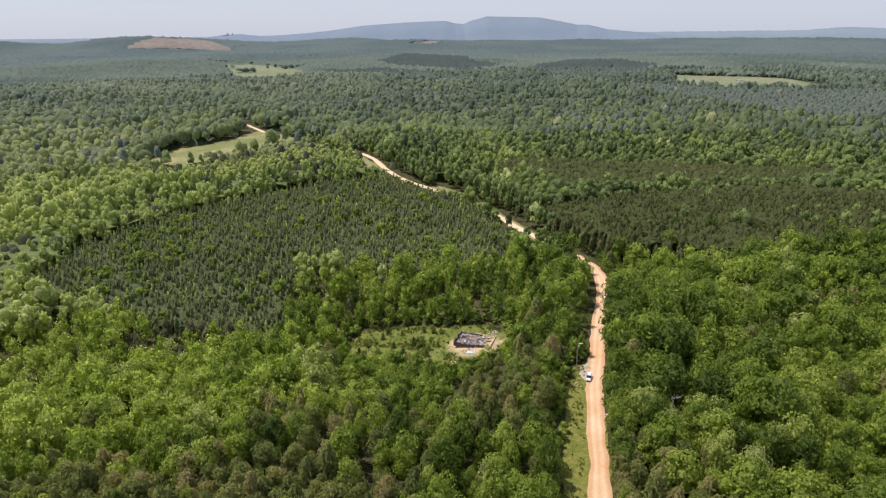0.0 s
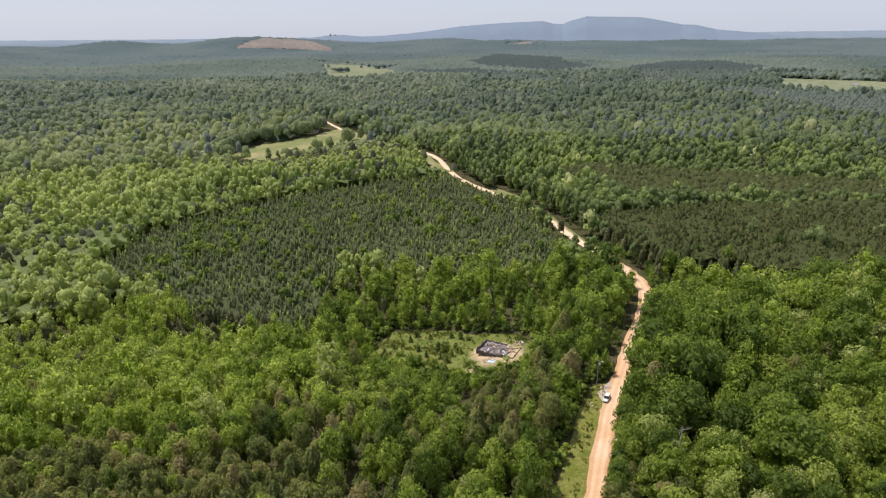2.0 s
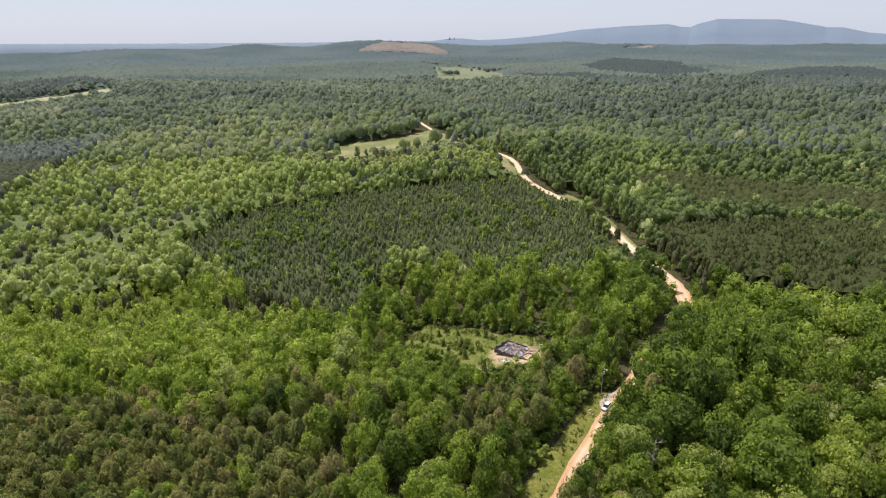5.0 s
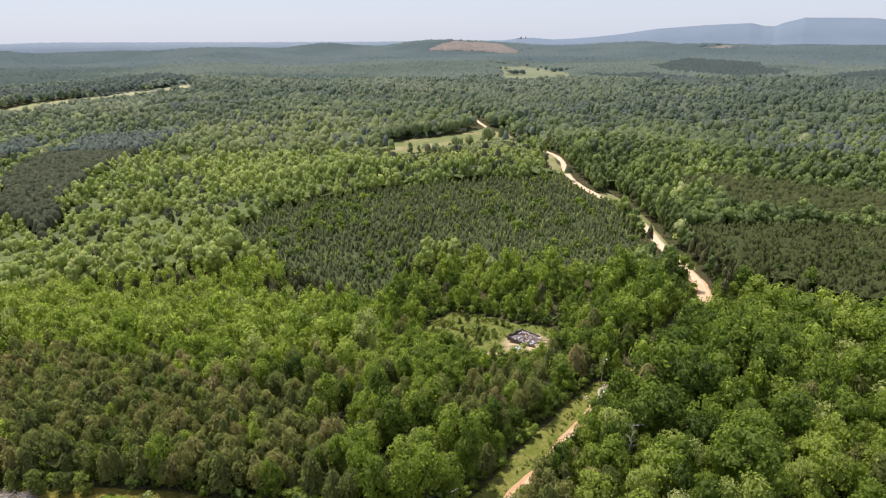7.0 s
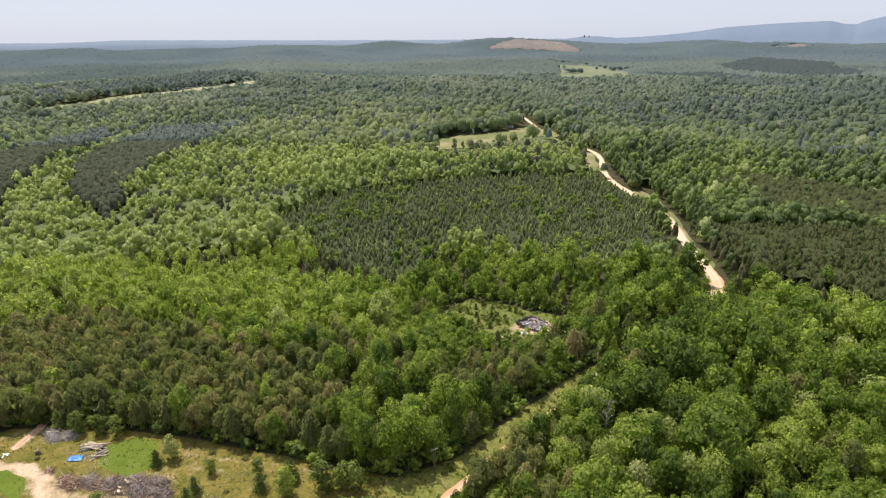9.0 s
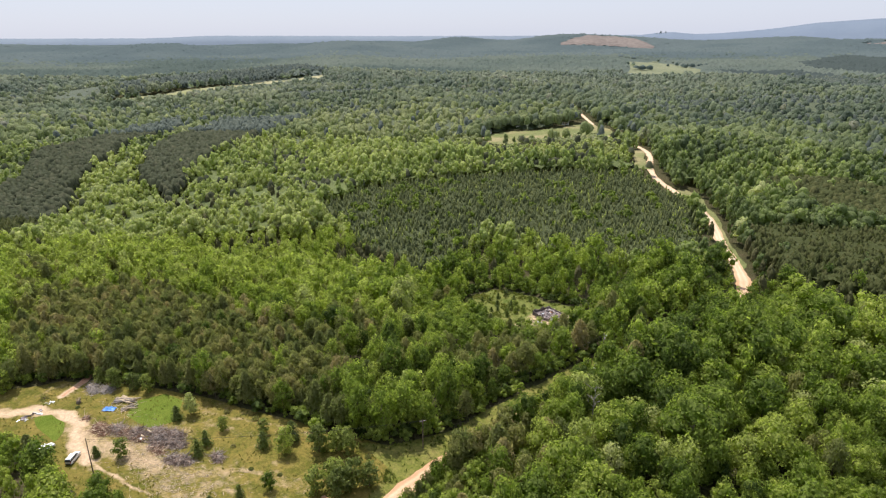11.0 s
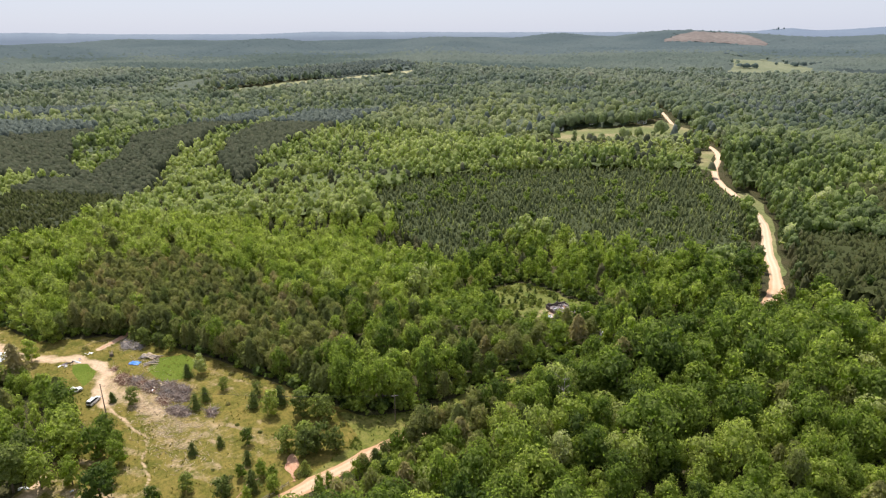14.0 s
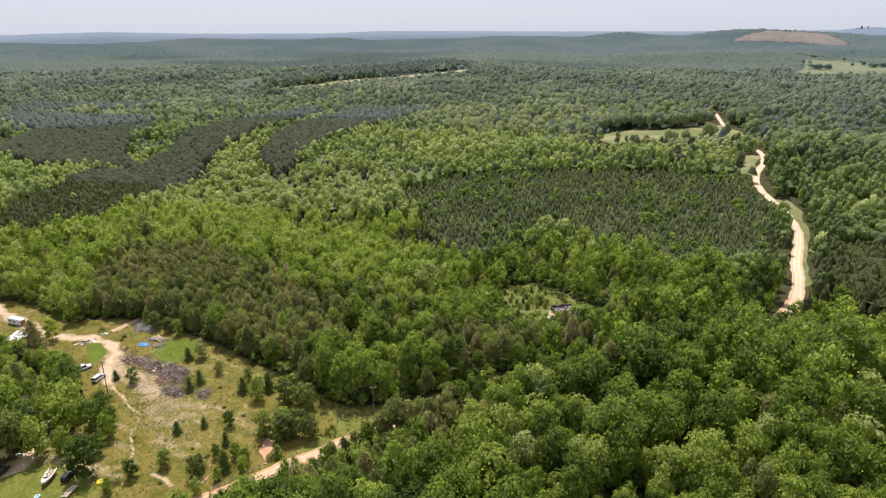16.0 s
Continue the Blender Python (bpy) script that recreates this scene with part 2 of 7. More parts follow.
def leaves(name, stops, single=False, through_light=0.5, grain=1.1, depth=1.0, gloss=0.22, sway=1.6, spray=1.5):
    """Foliage: a hue for each tree, lighter and darker from leaf clump to leaf clump, and light that shines through. grain: leaf clumps in a metre."""
    m, ns, ls, b = nodes_of(name)
    if single:
        tint = ns.new("ShaderNodeObjectInfo").outputs["Random"]
    else:
        at = ns.new("ShaderNodeAttribute")
        at.attribute_name = "tint"
        tint = at.outputs["Fac"]
    r = ramp(ns, stops)
    ls.new(tint, r.inputs[0])
    geo = ns.new("ShaderNodeNewGeometry")
    shade = ramp(ns, [(0.0, (1 - 0.28 * depth, 1 - 0.25 * depth, 1 - 0.3 * depth)), (0.6, (1.0, 1.0, 1.0)), (1.0, (1 + 0.25 * depth, 1 + 0.22 * depth, 1 + 0.15 * depth))])
    ls.new(geo.outputs["Random Per Island"], shade.inputs[0])
    clump = noise_node(ns, ls, grain, 3, 0.7, geo.outputs["Position"])
    fleck = ramp(ns, [(0.30, (1 - 0.56 * depth, 1 - 0.52 * depth, 1 - 0.56 * depth)), (0.50, (1.0, 1.0, 1.0)), (0.70, (1 + 0.55 * depth, 1 + 0.5 * depth, 1 + 0.4 * depth))])
    ls.new(clump.outputs[0], fleck.inputs[0])
    col = mix_node(ns, ls, 1.0, mix_node(ns, ls, 1.0, r.outputs[0], shade.outputs[0], "MULTIPLY"), fleck.outputs[0], "MULTIPLY")
    ls.new(col, b.inputs["Base Color"])
    b.inputs["Roughness"].default_value, b.inputs["Specular IOR Level"].default_value = 0.65, gloss
    cell = ns.new("ShaderNodeTexVoronoi")  # sprays of leaves, each facing its own way
    cell.inputs["Scale"].default_value = grain * spray
    ls.new(geo.outputs["Position"], cell.inputs["Vector"])
    lean = ns.new("ShaderNodeVectorMath")
    lean.operation = "MULTIPLY_ADD"
    lean.inputs[1].default_value, lean.inputs[2].default_value = [(sway * depth,) * 3, (-0.5 * sway * depth,) * 3]
    ls.new(cell.outputs["Color"], lean.inputs[0])
    k = ns.new("ShaderNodeVectorMath")
    ls.new(geo.outputs["Normal"], k.inputs[0])
    ls.new(lean.outputs[0], k.inputs[1])
    turned = ns.new("ShaderNodeVectorMath")
    turned.operation = "NORMALIZE"
    ls.new(k.outputs[0], turned.inputs[0])
    k = turned
    ls.new(k.outputs[0], b.inputs["Normal"])
    t = ns.new("ShaderNodeBsdfTranslucent")
    ls.new(mix_node(ns, ls, 1.0, col, (1.28, 1.40, 0.95), "MULTIPLY"), t.inputs[0])
    ls.new(k.outputs[0], t.inputs["Normal"])
    mx = ns.new("ShaderNodeMixShader")
    mx.inputs[0].default_value = through_light
    ls.new(b.outputs[0], mx.inputs[1])
    ls.new(t.outputs[0], mx.inputs[2])
    ls.new(mx.outputs[0], ns["Material Output"].inputs[0])
    return m


BROAD = [(0.0, (0.082, 0.122, 0.030)), (0.25, (0.160, 0.215, 0.044)), (0.6, (0.264, 0.324, 0.064)), (0.93, (0.360, 0.404, 0.096)), (1.0, (0.42, 0.43, 0.20))]
PINE = [(0.0, (0.165, 0.188, 0.070)), (0.5, (0.232, 0.238, 0.090)), (0.85, (0.292, 0.278, 0.114)), (1.0, (0.34, 0.28, 0.148))]
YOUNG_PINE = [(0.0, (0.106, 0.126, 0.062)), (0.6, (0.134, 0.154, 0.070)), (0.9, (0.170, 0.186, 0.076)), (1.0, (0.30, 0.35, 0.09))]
# middle distance: a little haze put into the leaf colour, bluer than BROAD
MID_BROAD = [(0.0, (0.148, 0.188, 0.074)), (0.25, (0.216, 0.264, 0.096)), (0.6, (0.304, 0.348, 0.122)), (0.93, (0.392, 0.420, 0.156)), (1.0, (0.44, 0.45, 0.24))]
MID_PINE = [(0.0, (0.082, 0.086, 0.04)), (0.5, (0.101, 0.103, 0.049)), (1.0, (0.131, 0.124, 0.062))]
# greyer and bluer needles, haze over the western stands put into the colour
STAND_PINE = [(0.0, (0.074, 0.086, 0.050)), (0.7, (0.090, 0.100, 0.060)), (1.0, (0.116, 0.120, 0.074))]
# far palettes: haze painted into the leaf colour, bluer and greyer with distance
HAZED_BROAD = [(0, (0.110, 0.139, 0.107)), (0.3, (0.146, 0.181, 0.129)), (0.6, (0.191, 0.225, 0.148)), (0.93, (0.241, 0.268, 0.167)), (1, (0.301, 0.292, 0.241))]
HAZED_PINE = [(0, (0.117, 0.141, 0.123)), (0.6, (0.132, 0.156, 0.134)), (1, (0.152, 0.174, 0.143))]
HAZED_WOODS = [(0.0, (0.108, 0.138, 0.134)), (0.3, (0.136, 0.172, 0.158)), (0.6, (0.176, 0.210, 0.186)), (1.0, (0.222, 0.250, 0.220))]
HAZED_SKYLINE = [(0.0, (0.124, 0.160, 0.172)), (0.5, (0.146, 0.184, 0.192)), (1.0, (0.172, 0.208, 0.212))]
m_broad, m_broad_one = leaves("broadleaf_foliage", BROAD, False, 0.58, 2.0, 0.85, sway=1.9, spray=0.75), leaves("broadleaf_foliage_single", BROAD, True, 0.58, 2.0, 0.85, sway=1.9, spray=0.75)
m_pine, m_pine_one = leaves("pine_needles", PINE, False, 0.55, 2.4, 0.5, 0.08), leaves("pine_needles_single", PINE, True, 0.55, 2.4, 0.5, 0.08)
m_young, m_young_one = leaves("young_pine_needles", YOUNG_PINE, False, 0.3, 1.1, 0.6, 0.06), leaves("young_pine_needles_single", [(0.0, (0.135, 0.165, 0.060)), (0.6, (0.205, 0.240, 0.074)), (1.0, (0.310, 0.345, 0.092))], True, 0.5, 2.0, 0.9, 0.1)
m_mid_broad, m_mid_pine, m_skyline = leaves("mid_broadleaf_foliage", MID_BROAD, False, 0.52, 0.9, 0.55), leaves("mid_pine_needles", MID_PINE, False, 0.3, 1.0, 0.5, 0.06), leaves("hazed_skyline_foliage", HAZED_SKYLINE, False, 0.4, 0.05, 0.1, 0.0)
m_stand = leaves("stand_pine_needles", STAND_PINE, False, 0.35, 0.6, 0.12, 0.04)
m_stand_east = leaves("olive_pine_needles", [(p, (c[0] * 0.98, c[1] * 0.98, c[2] * 0.66)) for p, c in STAND_PINE], False, 0.35, 0.8, 0.25, 0.04)
# distant pines and in-between blends, with haze in their base colour too
m_distant_pine = leaves("hazed_distant_pine_needles", [(0.0, (0.084, 0.106, 0.106)), (1.0, (0.104, 0.128, 0.124))], False, 0.4, 0.1, 0.1, 0.0)
m_mid_far = leaves("hazed_middling_foliage", [(p, tuple(0.46 * (u + v) for u, v in zip(c, d))) for (p, c), (q, d) in zip(MID_BROAD, HAZED_BROAD)], False, 0.5, 0.7, 0.55, 0.15)
m_far_edge = leaves("hazed_broadleaf_foliage", [(p, tuple(0.5 * (u + v) for u, v in zip(c, d))) for (p, c), (q, d) in zip(HAZED_BROAD, HAZED_WOODS + HAZED_WOODS[-1:])], False, 0.5, 0.4, 0.4, 0.1)
m_far_broad, m_far_pine, m_far_woods = leaves("hazed_far_broadleaf_foliage", HAZED_BROAD, False, 0.5, 0.5, 0.5, 0.1), leaves("hazed_far_pine_needles", HAZED_PINE, False, 0.3, 0.5, 0.3, 0.04), leaves("hazed_distant_foliage", HAZED_WOODS, False, 0.45, 0.15, 0.2, 0.0)
m_bark = surface("bark", [(0.3, (0.10, 0.075, 0.055)), (0.7, (0.22, 0.18, 0.14))], 3.0, rough=0.95)
m_grey_wood = surface("weathered_wood", [(0.3, (0.22, 0.19, 0.17)), (0.7, (0.42, 0.37, 0.34))], 2.0, rough=0.9)
m_pale_wood = surface("peeled_wood", [(0.3, (0.45, 0.34, 0.23)), (0.7, (0.66, 0.54, 0.40))], 2.0, rough=0.85)
m_brush = surface("dead_branches", [(0.3, (0.095, 0.070, 0.062)), (0.5, (0.25, 0.185, 0.152)), (0.62, (0.40, 0.305, 0.248)), (0.75, (0.58, 0.465, 0.38))], 1.6, rough=0.95, bump=0.6)
m_brown_brush = surface("brown_slash", [(0.3, (0.12, 0.065, 0.045)), (0.55, (0.27, 0.16, 0.115)), (0.72, (0.46, 0.33, 0.25))], 1.6, rough=0.95)
m_floor = surface("forest_floor", [(0.3, (0.060, 0.068, 0.026)), (0.5, (0.078, 0.074, 0.035)), (0.72, (0.108, 0.088, 0.050))], 0.09, 1.1, bump=0.6)
m_field = surface("meadow", [(0.3, (0.125, 0.155, 0.055)), (0.5, (0.185, 0.190, 0.080)), (0.7, (0.31, 0.255, 0.14))], 0.025, 0.3, bump=0.2)
m_pasture = surface("pasture", [(0.3, (0.145, 0.162, 0.095)), (0.7, (0.20, 0.205, 0.125))], 0.01, 0.1, bump=0.1)
m_hay = surface("mown_hay", [(0.3, (0.20, 0.22, 0.09)), (0.5, (0.30, 0.285, 0.16)), (0.7, (0.42, 0.38, 0.25))], 0.012, 0.15, bump=0.1)
m_clearcut = surface("cleared_earth", [(0.3, (0.160, 0.136, 0.124)), (0.7, (0.205, 0.172, 0.154))], 0.008, 0.05, bump=0.1)


def open_ground(name, grass, dry, soil):
    """Grass with dry and bare places; the attribute bare tells where feet and wheels have worn it to the soil."""
    m, ns, ls, b = nodes_of(name)
    where = place_of(ns)
    n1, n2, n3 = noise_node(ns, ls, 0.17, 9, 0.8, where), noise_node(ns, ls, 1.1, 4, 0.7, where), noise_node(ns, ls, 0.30, 8, 0.78, where)
    r = ramp(ns, [(0.40, tuple(0.85 * g for g in grass)), (0.53, tuple((g + d) / 2 for g, d in zip(grass, dry))), (0.68, dry)])
    ls.new(n1.outputs[0], r.inputs[0])
    at = ns.new("ShaderNodeAttribute")
    at.attribute_name = "bare"
    add = ns.new("ShaderNodeMath")
    add.operation = "MULTIPLY_ADD"
    add.inputs[1].default_value = 0.55
    ls.new(n3.outputs[0], add.inputs[0])
    ls.new(at.outputs["Fac"], add.inputs[2])
    cut = ramp(ns, [(0.47, (0, 0, 0)), (0.58, (0.55, 0.55, 0.55)), (0.72, (1, 1, 1))])
    ls.new(add.outputs[0], cut.inputs[0])
    sr = ramp(ns, [(0.3, tuple(c * 0.68 for c in soil)), (0.7, tuple(min(1, c * 1.2) for c in soil))])
    ls.new(n2.outputs[0], sr.inputs[0])
    shade = ramp(ns, [(0.3, (0.6, 0.62, 0.6)), (0.7, (1.3, 1.3, 1.25))])
    ls.new(n2.outputs[0], shade.inputs[0])
    col = mix_node(ns, ls, cut.outputs[0], mix_node(ns, ls, 1.0, r.outputs[0], shade.outputs[0], "MULTIPLY"), sr.outputs[0])
    ls.new(col, b.inputs["Base Color"])
    b.inputs["Roughness"].default_value, b.inputs["Specular IOR Level"].default_value = 0.95, 0.15
    k = ns.new("ShaderNodeBump")
    k.inputs["Strength"].default_value, k.inputs["Distance"].default_value = 0.6, 0.3
    ls.new(n2.outputs[0], k.inputs["Height"])
    ls.new(k.outputs[0], b.inputs["Normal"])
    return m


m_open = open_ground("worn_grass", (0.110, 0.110, 0.017), (0.238, 0.170, 0.050), (0.56, 0.40, 0.27))
m_mown = open_ground("mown_grass", (0.122, 0.142, 0.022), (0.190, 0.172, 0.042), (0.40, 0.26, 0.16))
m_clearing = open_ground("clearing_grass", (0.092, 0.122, 0.022), (0.190, 0.178, 0.056), (0.52, 0.37, 0.24))
m_lawn = surface("green_lawn", [(0.3, (0.098, 0.140, 0.018)), (0.7, (0.150, 0.185, 0.030))], 0.15, 2.5, bump=0.4)
m_verge = open_ground("verge_grass", (0.130, 0.148, 0.025), (0.215, 0.182, 0.062), (0.40, 0.27, 0.155))


def dirt_road(name):
    """Orange clay packed by wheels: pale worn tracks, redder loose edges."""
    m, ns, ls, b = nodes_of(name)
    where = place_of(ns)
    n1, n2 = noise_node(ns, ls, 0.06, 5, 0.6, where), noise_node(ns, ls, 2.2, 4, 0.7, where)
    r = ramp(ns, [(0.32, (0.52, 0.315, 0.19)), (0.55, (0.575, 0.395, 0.27)), (0.72, (0.58, 0.455, 0.35))])
    ls.new(n1.outputs[0], r.inputs[0])
    # mixes in a paler tone towards the north end
    north = ns.new("ShaderNodeAttribute")
    north.attribute_name = "north_pale"
    at = ns.new("ShaderNodeAttribute")
    at.attribute_name = "across"
    lane = ramp(ns, [(0.0, (0.92, 0.80, 0.68)), (0.16, (0.86, 0.76, 0.66)), (0.30, (1.12, 1.10, 1.08)), (0.5, (0.95, 0.90, 0.84)), (0.70, (1.12, 1.10, 1.08)), (0.86, (0.9, 0.8, 0.7)), (1.0, (0.85, 0.72, 0.6))])
    ls.new(at.outputs["Fac"], lane.inputs[0])
    shade = ramp(ns, [(0.3, (0.86, 0.85, 0.84)), (0.7, (1.1, 1.1, 1.1))])
    ls.new(n2.outputs[0], shade.inputs[0])
    col = mix_node(ns, ls, 1.0, mix_node(ns, ls, 1.0, mix_node(ns, ls, north.outputs["Fac"], r.outputs[0], (0.62, 0.50, 0.38)), lane.outputs[0], "MULTIPLY"), shade.outputs[0], "MULTIPLY")
    ls.new(col, b.inputs["Base Color"])
    b.inputs["Roughness"].default_value, b.inputs["Specular IOR Level"].default_value = 0.95, 0.2
    k = ns.new("ShaderNodeBump")
    k.inputs["Strength"].default_value, k.inputs["Distance"].default_value = 0.5, 0.15
    ls.new(n2.outputs[0], k.inputs["Height"])
    ls.new(k.outputs[0], b.inputs["Normal"])
    return m


m_road = dirt_road("clay_road")
m_gravel = surface("pale_gravel", [(0.3, (0.34, 0.275, 0.22)), (0.7, (0.47, 0.39, 0.325))], 0.4, 4.0, bump=0.4)
m_red = surface("red_clay", [(0.3, (0.50, 0.24, 0.15)), (0.5, (0.56, 0.32, 0.21)), (0.7, (0.50, 0.33, 0.21))], 0.5, 3.0, bump=0.4)


def plain(name, col, rough=0.5, metal=0.0, var=0.12):
    """A man-made surface with a little dirt and fading."""
    lo, hi = tuple(c * (1 - var) for c in col), tuple(min(1, c * (1 + var)) for c in col)
    return surface(name, [(0.3, lo), (0.7, hi)], 1.2, 7.0, rough, 0.05, metal, 0.5, 3, True)


m_white = plain("white_paint", (0.78, 0.78, 0.77), 0.35)
m_black = plain("black_paint", (0.02, 0.02, 0.022), 0.35)
m_rubber = plain("rubber", (0.025, 0.025, 0.025), 0.85)
m_rim = plain("wheel_metal", (0.5, 0.5, 0.5), 0.4, 0.8)
m_lamp = plain("lamp_lens", (0.75, 0.72, 0.66), 0.25)
m_red_lamp = plain("red_lens", (0.45, 0.03, 0.02), 0.2)
m_glass, _n, _l, _b = nodes_of("dark_glass")
_b.inputs["Base Color"].default_value, _b.inputs["Roughness"].default_value = (0.02, 0.025, 0.03, 1), 0.06
m_blue = plain("blue_tarpaulin", (0.04, 0.20, 0.66), 0.45, var=0.25)
m_yellow = plain("yellow_plastic", (0.78, 0.62, 0.03), 0.4)
m_brick = plain("sooty_brick", (0.20, 0.145, 0.12), 0.9, var=0.35)
m_scorched = plain("scorched_block", (0.110, 0.088, 0.080), 0.9, var=0.45)
m_ash = surface("ash_and_rubble", [(0.32, (0.10, 0.082, 0.082)), (0.5, (0.29, 0.235, 0.235)), (0.66, (0.62, 0.55, 0.53))], 1.6, 6.0, bump=0.8)
m_concrete = plain("concrete", (0.50, 0.47, 0.43), 0.9, var=0.2)
m_char = plain("charred_wood", (0.045, 0.04, 0.04), 0.9, var=0.3)
m_tin = plain("roof_sheet", (0.55, 0.57, 0.60), 0.4, 0.5, 0.25)
m_rust = plain("rusty_metal", (0.28, 0.13, 0.07), 0.85, 0.2, 0.35)
m_cream = plain("cream_gelcoat", (0.80, 0.74, 0.64), 0.35)
m_tan = plain("tan_vinyl", (0.55, 0.36, 0.27), 0.6)
m_wire = plain("cable_black", (0.03, 0.03, 0.03), 0.6)
m_siding = plain("pale_siding", (0.70, 0.70, 0.68), 0.6)
m_shingle = plain("grey_shingle", (0.26, 0.25, 0.25), 0.9, var=0.25)


# matt backdrop hills: the haze before them is put into the base colour
def distant(name, lo, hi, scale):
    m, ns, ls, b = nodes_of(name)
    n = noise_node(ns, ls, scale, 5, 0.65, place_of(ns))
    r = ramp(ns, [(0.35, lo), (0.65, hi)])
    ls.new(n.outputs[0], r.inputs[0])
    ls.new(r.outputs[0], b.inputs["Base Color"])
    b.inputs["Roughness"].default_value, b.inputs["Specular IOR Level"].default_value = 1.0, 0.0
    return m


m_mountain = distant("hazed_mountain", (0.156, 0.191, 0.246), (0.166, 0.201, 0.256), 0.006)
m_horizon = distant("hazed_horizon", (0.172, 0.208, 0.256), (0.190, 0.226, 0.272), 0.004)


# ---- mesh helpers ----
def mesh_from(name, verts, faces, mats, index=None, attributes=(), flat=True):
    """One mesh from arrays: verts (n, 3), faces (m, k) or a list of such arrays; attributes: name and a value for each vertex."""
    groups = faces if isinstance(faces, list) else [faces]
    groups = [np.asarray(g, np.int32) for g in groups if len(g)]
    me = bpy.data.meshes.new(name)
    verts = np.asarray(verts, np.float32)
    me.vertices.add(len(verts))
    me.vertices.foreach_set("co", verts.ravel())
    loops = np.concatenate([g.ravel() for g in groups])
    sizes = np.concatenate([np.full(len(g), g.shape[1], np.int32) for g in groups])
    me.loops.add(len(loops))
    me.loops.foreach_set("vertex_index", loops)
    me.polygons.add(len(sizes))
    me.polygons.foreach_set("loop_start", np.concatenate([[0], np.cumsum(sizes)[:-1]]).astype(np.int32))
    if index is not None:
        me.polygons.foreach_set("material_index", np.asarray(index, np.int32))
    me.polygons.foreach_set("use_smooth", np.full(len(sizes), not flat))
    for key, values in attributes:
        a = me.attributes.new(key, "FLOAT", "POINT")
        a.data.foreach_set("value", np.asarray(values, np.float32))
    for m in mats:
        me.materials.append(m)
    me.update(calc_edges=True)
    return me


def part(name, bm, material, parent=None, label=""):
    """Links a bmesh as one mesh object under a thing or a part."""
    me = bpy.data.meshes.new(name)
    bm.to_mesh(me)
    bm.free()
    me.materials.append(material)
    ob = new(name, me)
    if parent:
        ob.parent = parent
    return tagged(ob, label)


def box_bm(size, at=(0, 0, 0), bevel=0.0, turn=0.0, taper=1.0, tilt=0.0):
    bm = bmesh.new()
    bmesh.ops.create_cube(bm, size=1)
    for v in bm.verts:
        k = taper if v.co.z > 0 else 1
        v.co = Vector((v.co.x * size[0] * k, v.co.y * size[1] * k, v.co.z * size[2]))
    if bevel:
        bmesh.ops.bevel(bm, geom=bm.edges[:], offset=bevel, segments=2, affect="EDGES", profile=0.6)
    bm.transform(pose(*at, tilt, 0, turn))
    return bm


def tube_bm(a, b, r0, r1=None, sides=8):
    a, b = Vector(a), Vector(b)
    bm = bmesh.new()
    bmesh.ops.create_cone(bm, cap_ends=True, segments=sides, radius1=r0, radius2=r0 if r1 is None else r1, depth=(b - a).length)
    bm.transform(Matrix.Translation((a + b) / 2) @ (b - a).to_track_quat("Z", "Y").to_matrix().to_4x4())
    return bm


def merge(*parts):
    out = bmesh.new()
    for p in parts:
        me = bpy.data.meshes.new("joined")
        p.to_mesh(me)
        p.free()
        out.from_mesh(me)
        bpy.data.meshes.remove(me)
    return out


def thing(name, at, turn=0.0, label="", category="", group=""):
    ob = new(name)
    ob.empty_display_size = 0.3
    x, y = at[:2]
    ob.matrix_basis = pose(x, y, at[2] if len(at) > 2 else ground_at(x, y), 0, 0, turn)
    return tagged(ob, label, category, group)


# ---- the land ----
def ring_radii():
    rs = list(np.arange(0, 300, 4.0))
    while rs[-1] < 4900:
        rs.append(rs[-1] * 1.024 + 0.5 if rs[-1] > 0 else 4.0)
    return np.array(rs[1:])


def build_ground():
    az = np.concatenate([np.arange(-46, 96, 0.55), np.arange(96, 314, 4.0)])
    rs = ring_radii()
    n = len(az)
    a, r = np.meshgrid(np.radians(az), rs)
    x, y = CX - np.sin(a) * r, CY + np.cos(a) * r
    v = np.stack([x.ravel(), y.ravel(), height(x, y).ravel()], 1)
    v = np.concatenate([v, [[CX, CY, ground_at(CX, CY)]]])
    i, j = np.meshgrid(np.arange(len(rs) - 1), np.arange(n), indexing="ij")
    k = (j + 1) % n
    quads = np.stack([i * n + j, i * n + n + j, i * n + n + k, i * n + k], -1).reshape(-1, 4)[:, ::-1]
    j = np.arange(n)
    tris = np.stack([np.full(n, len(v) - 1), j, (j + 1) % n], 1)
    me = mesh_from("ground", v, [quads, tris], [m_floor], flat=False)
    return tagged(new("ground", me), "rolling forest floor of leaf litter and low undergrowth", "ground", kind="structure")


build_ground()


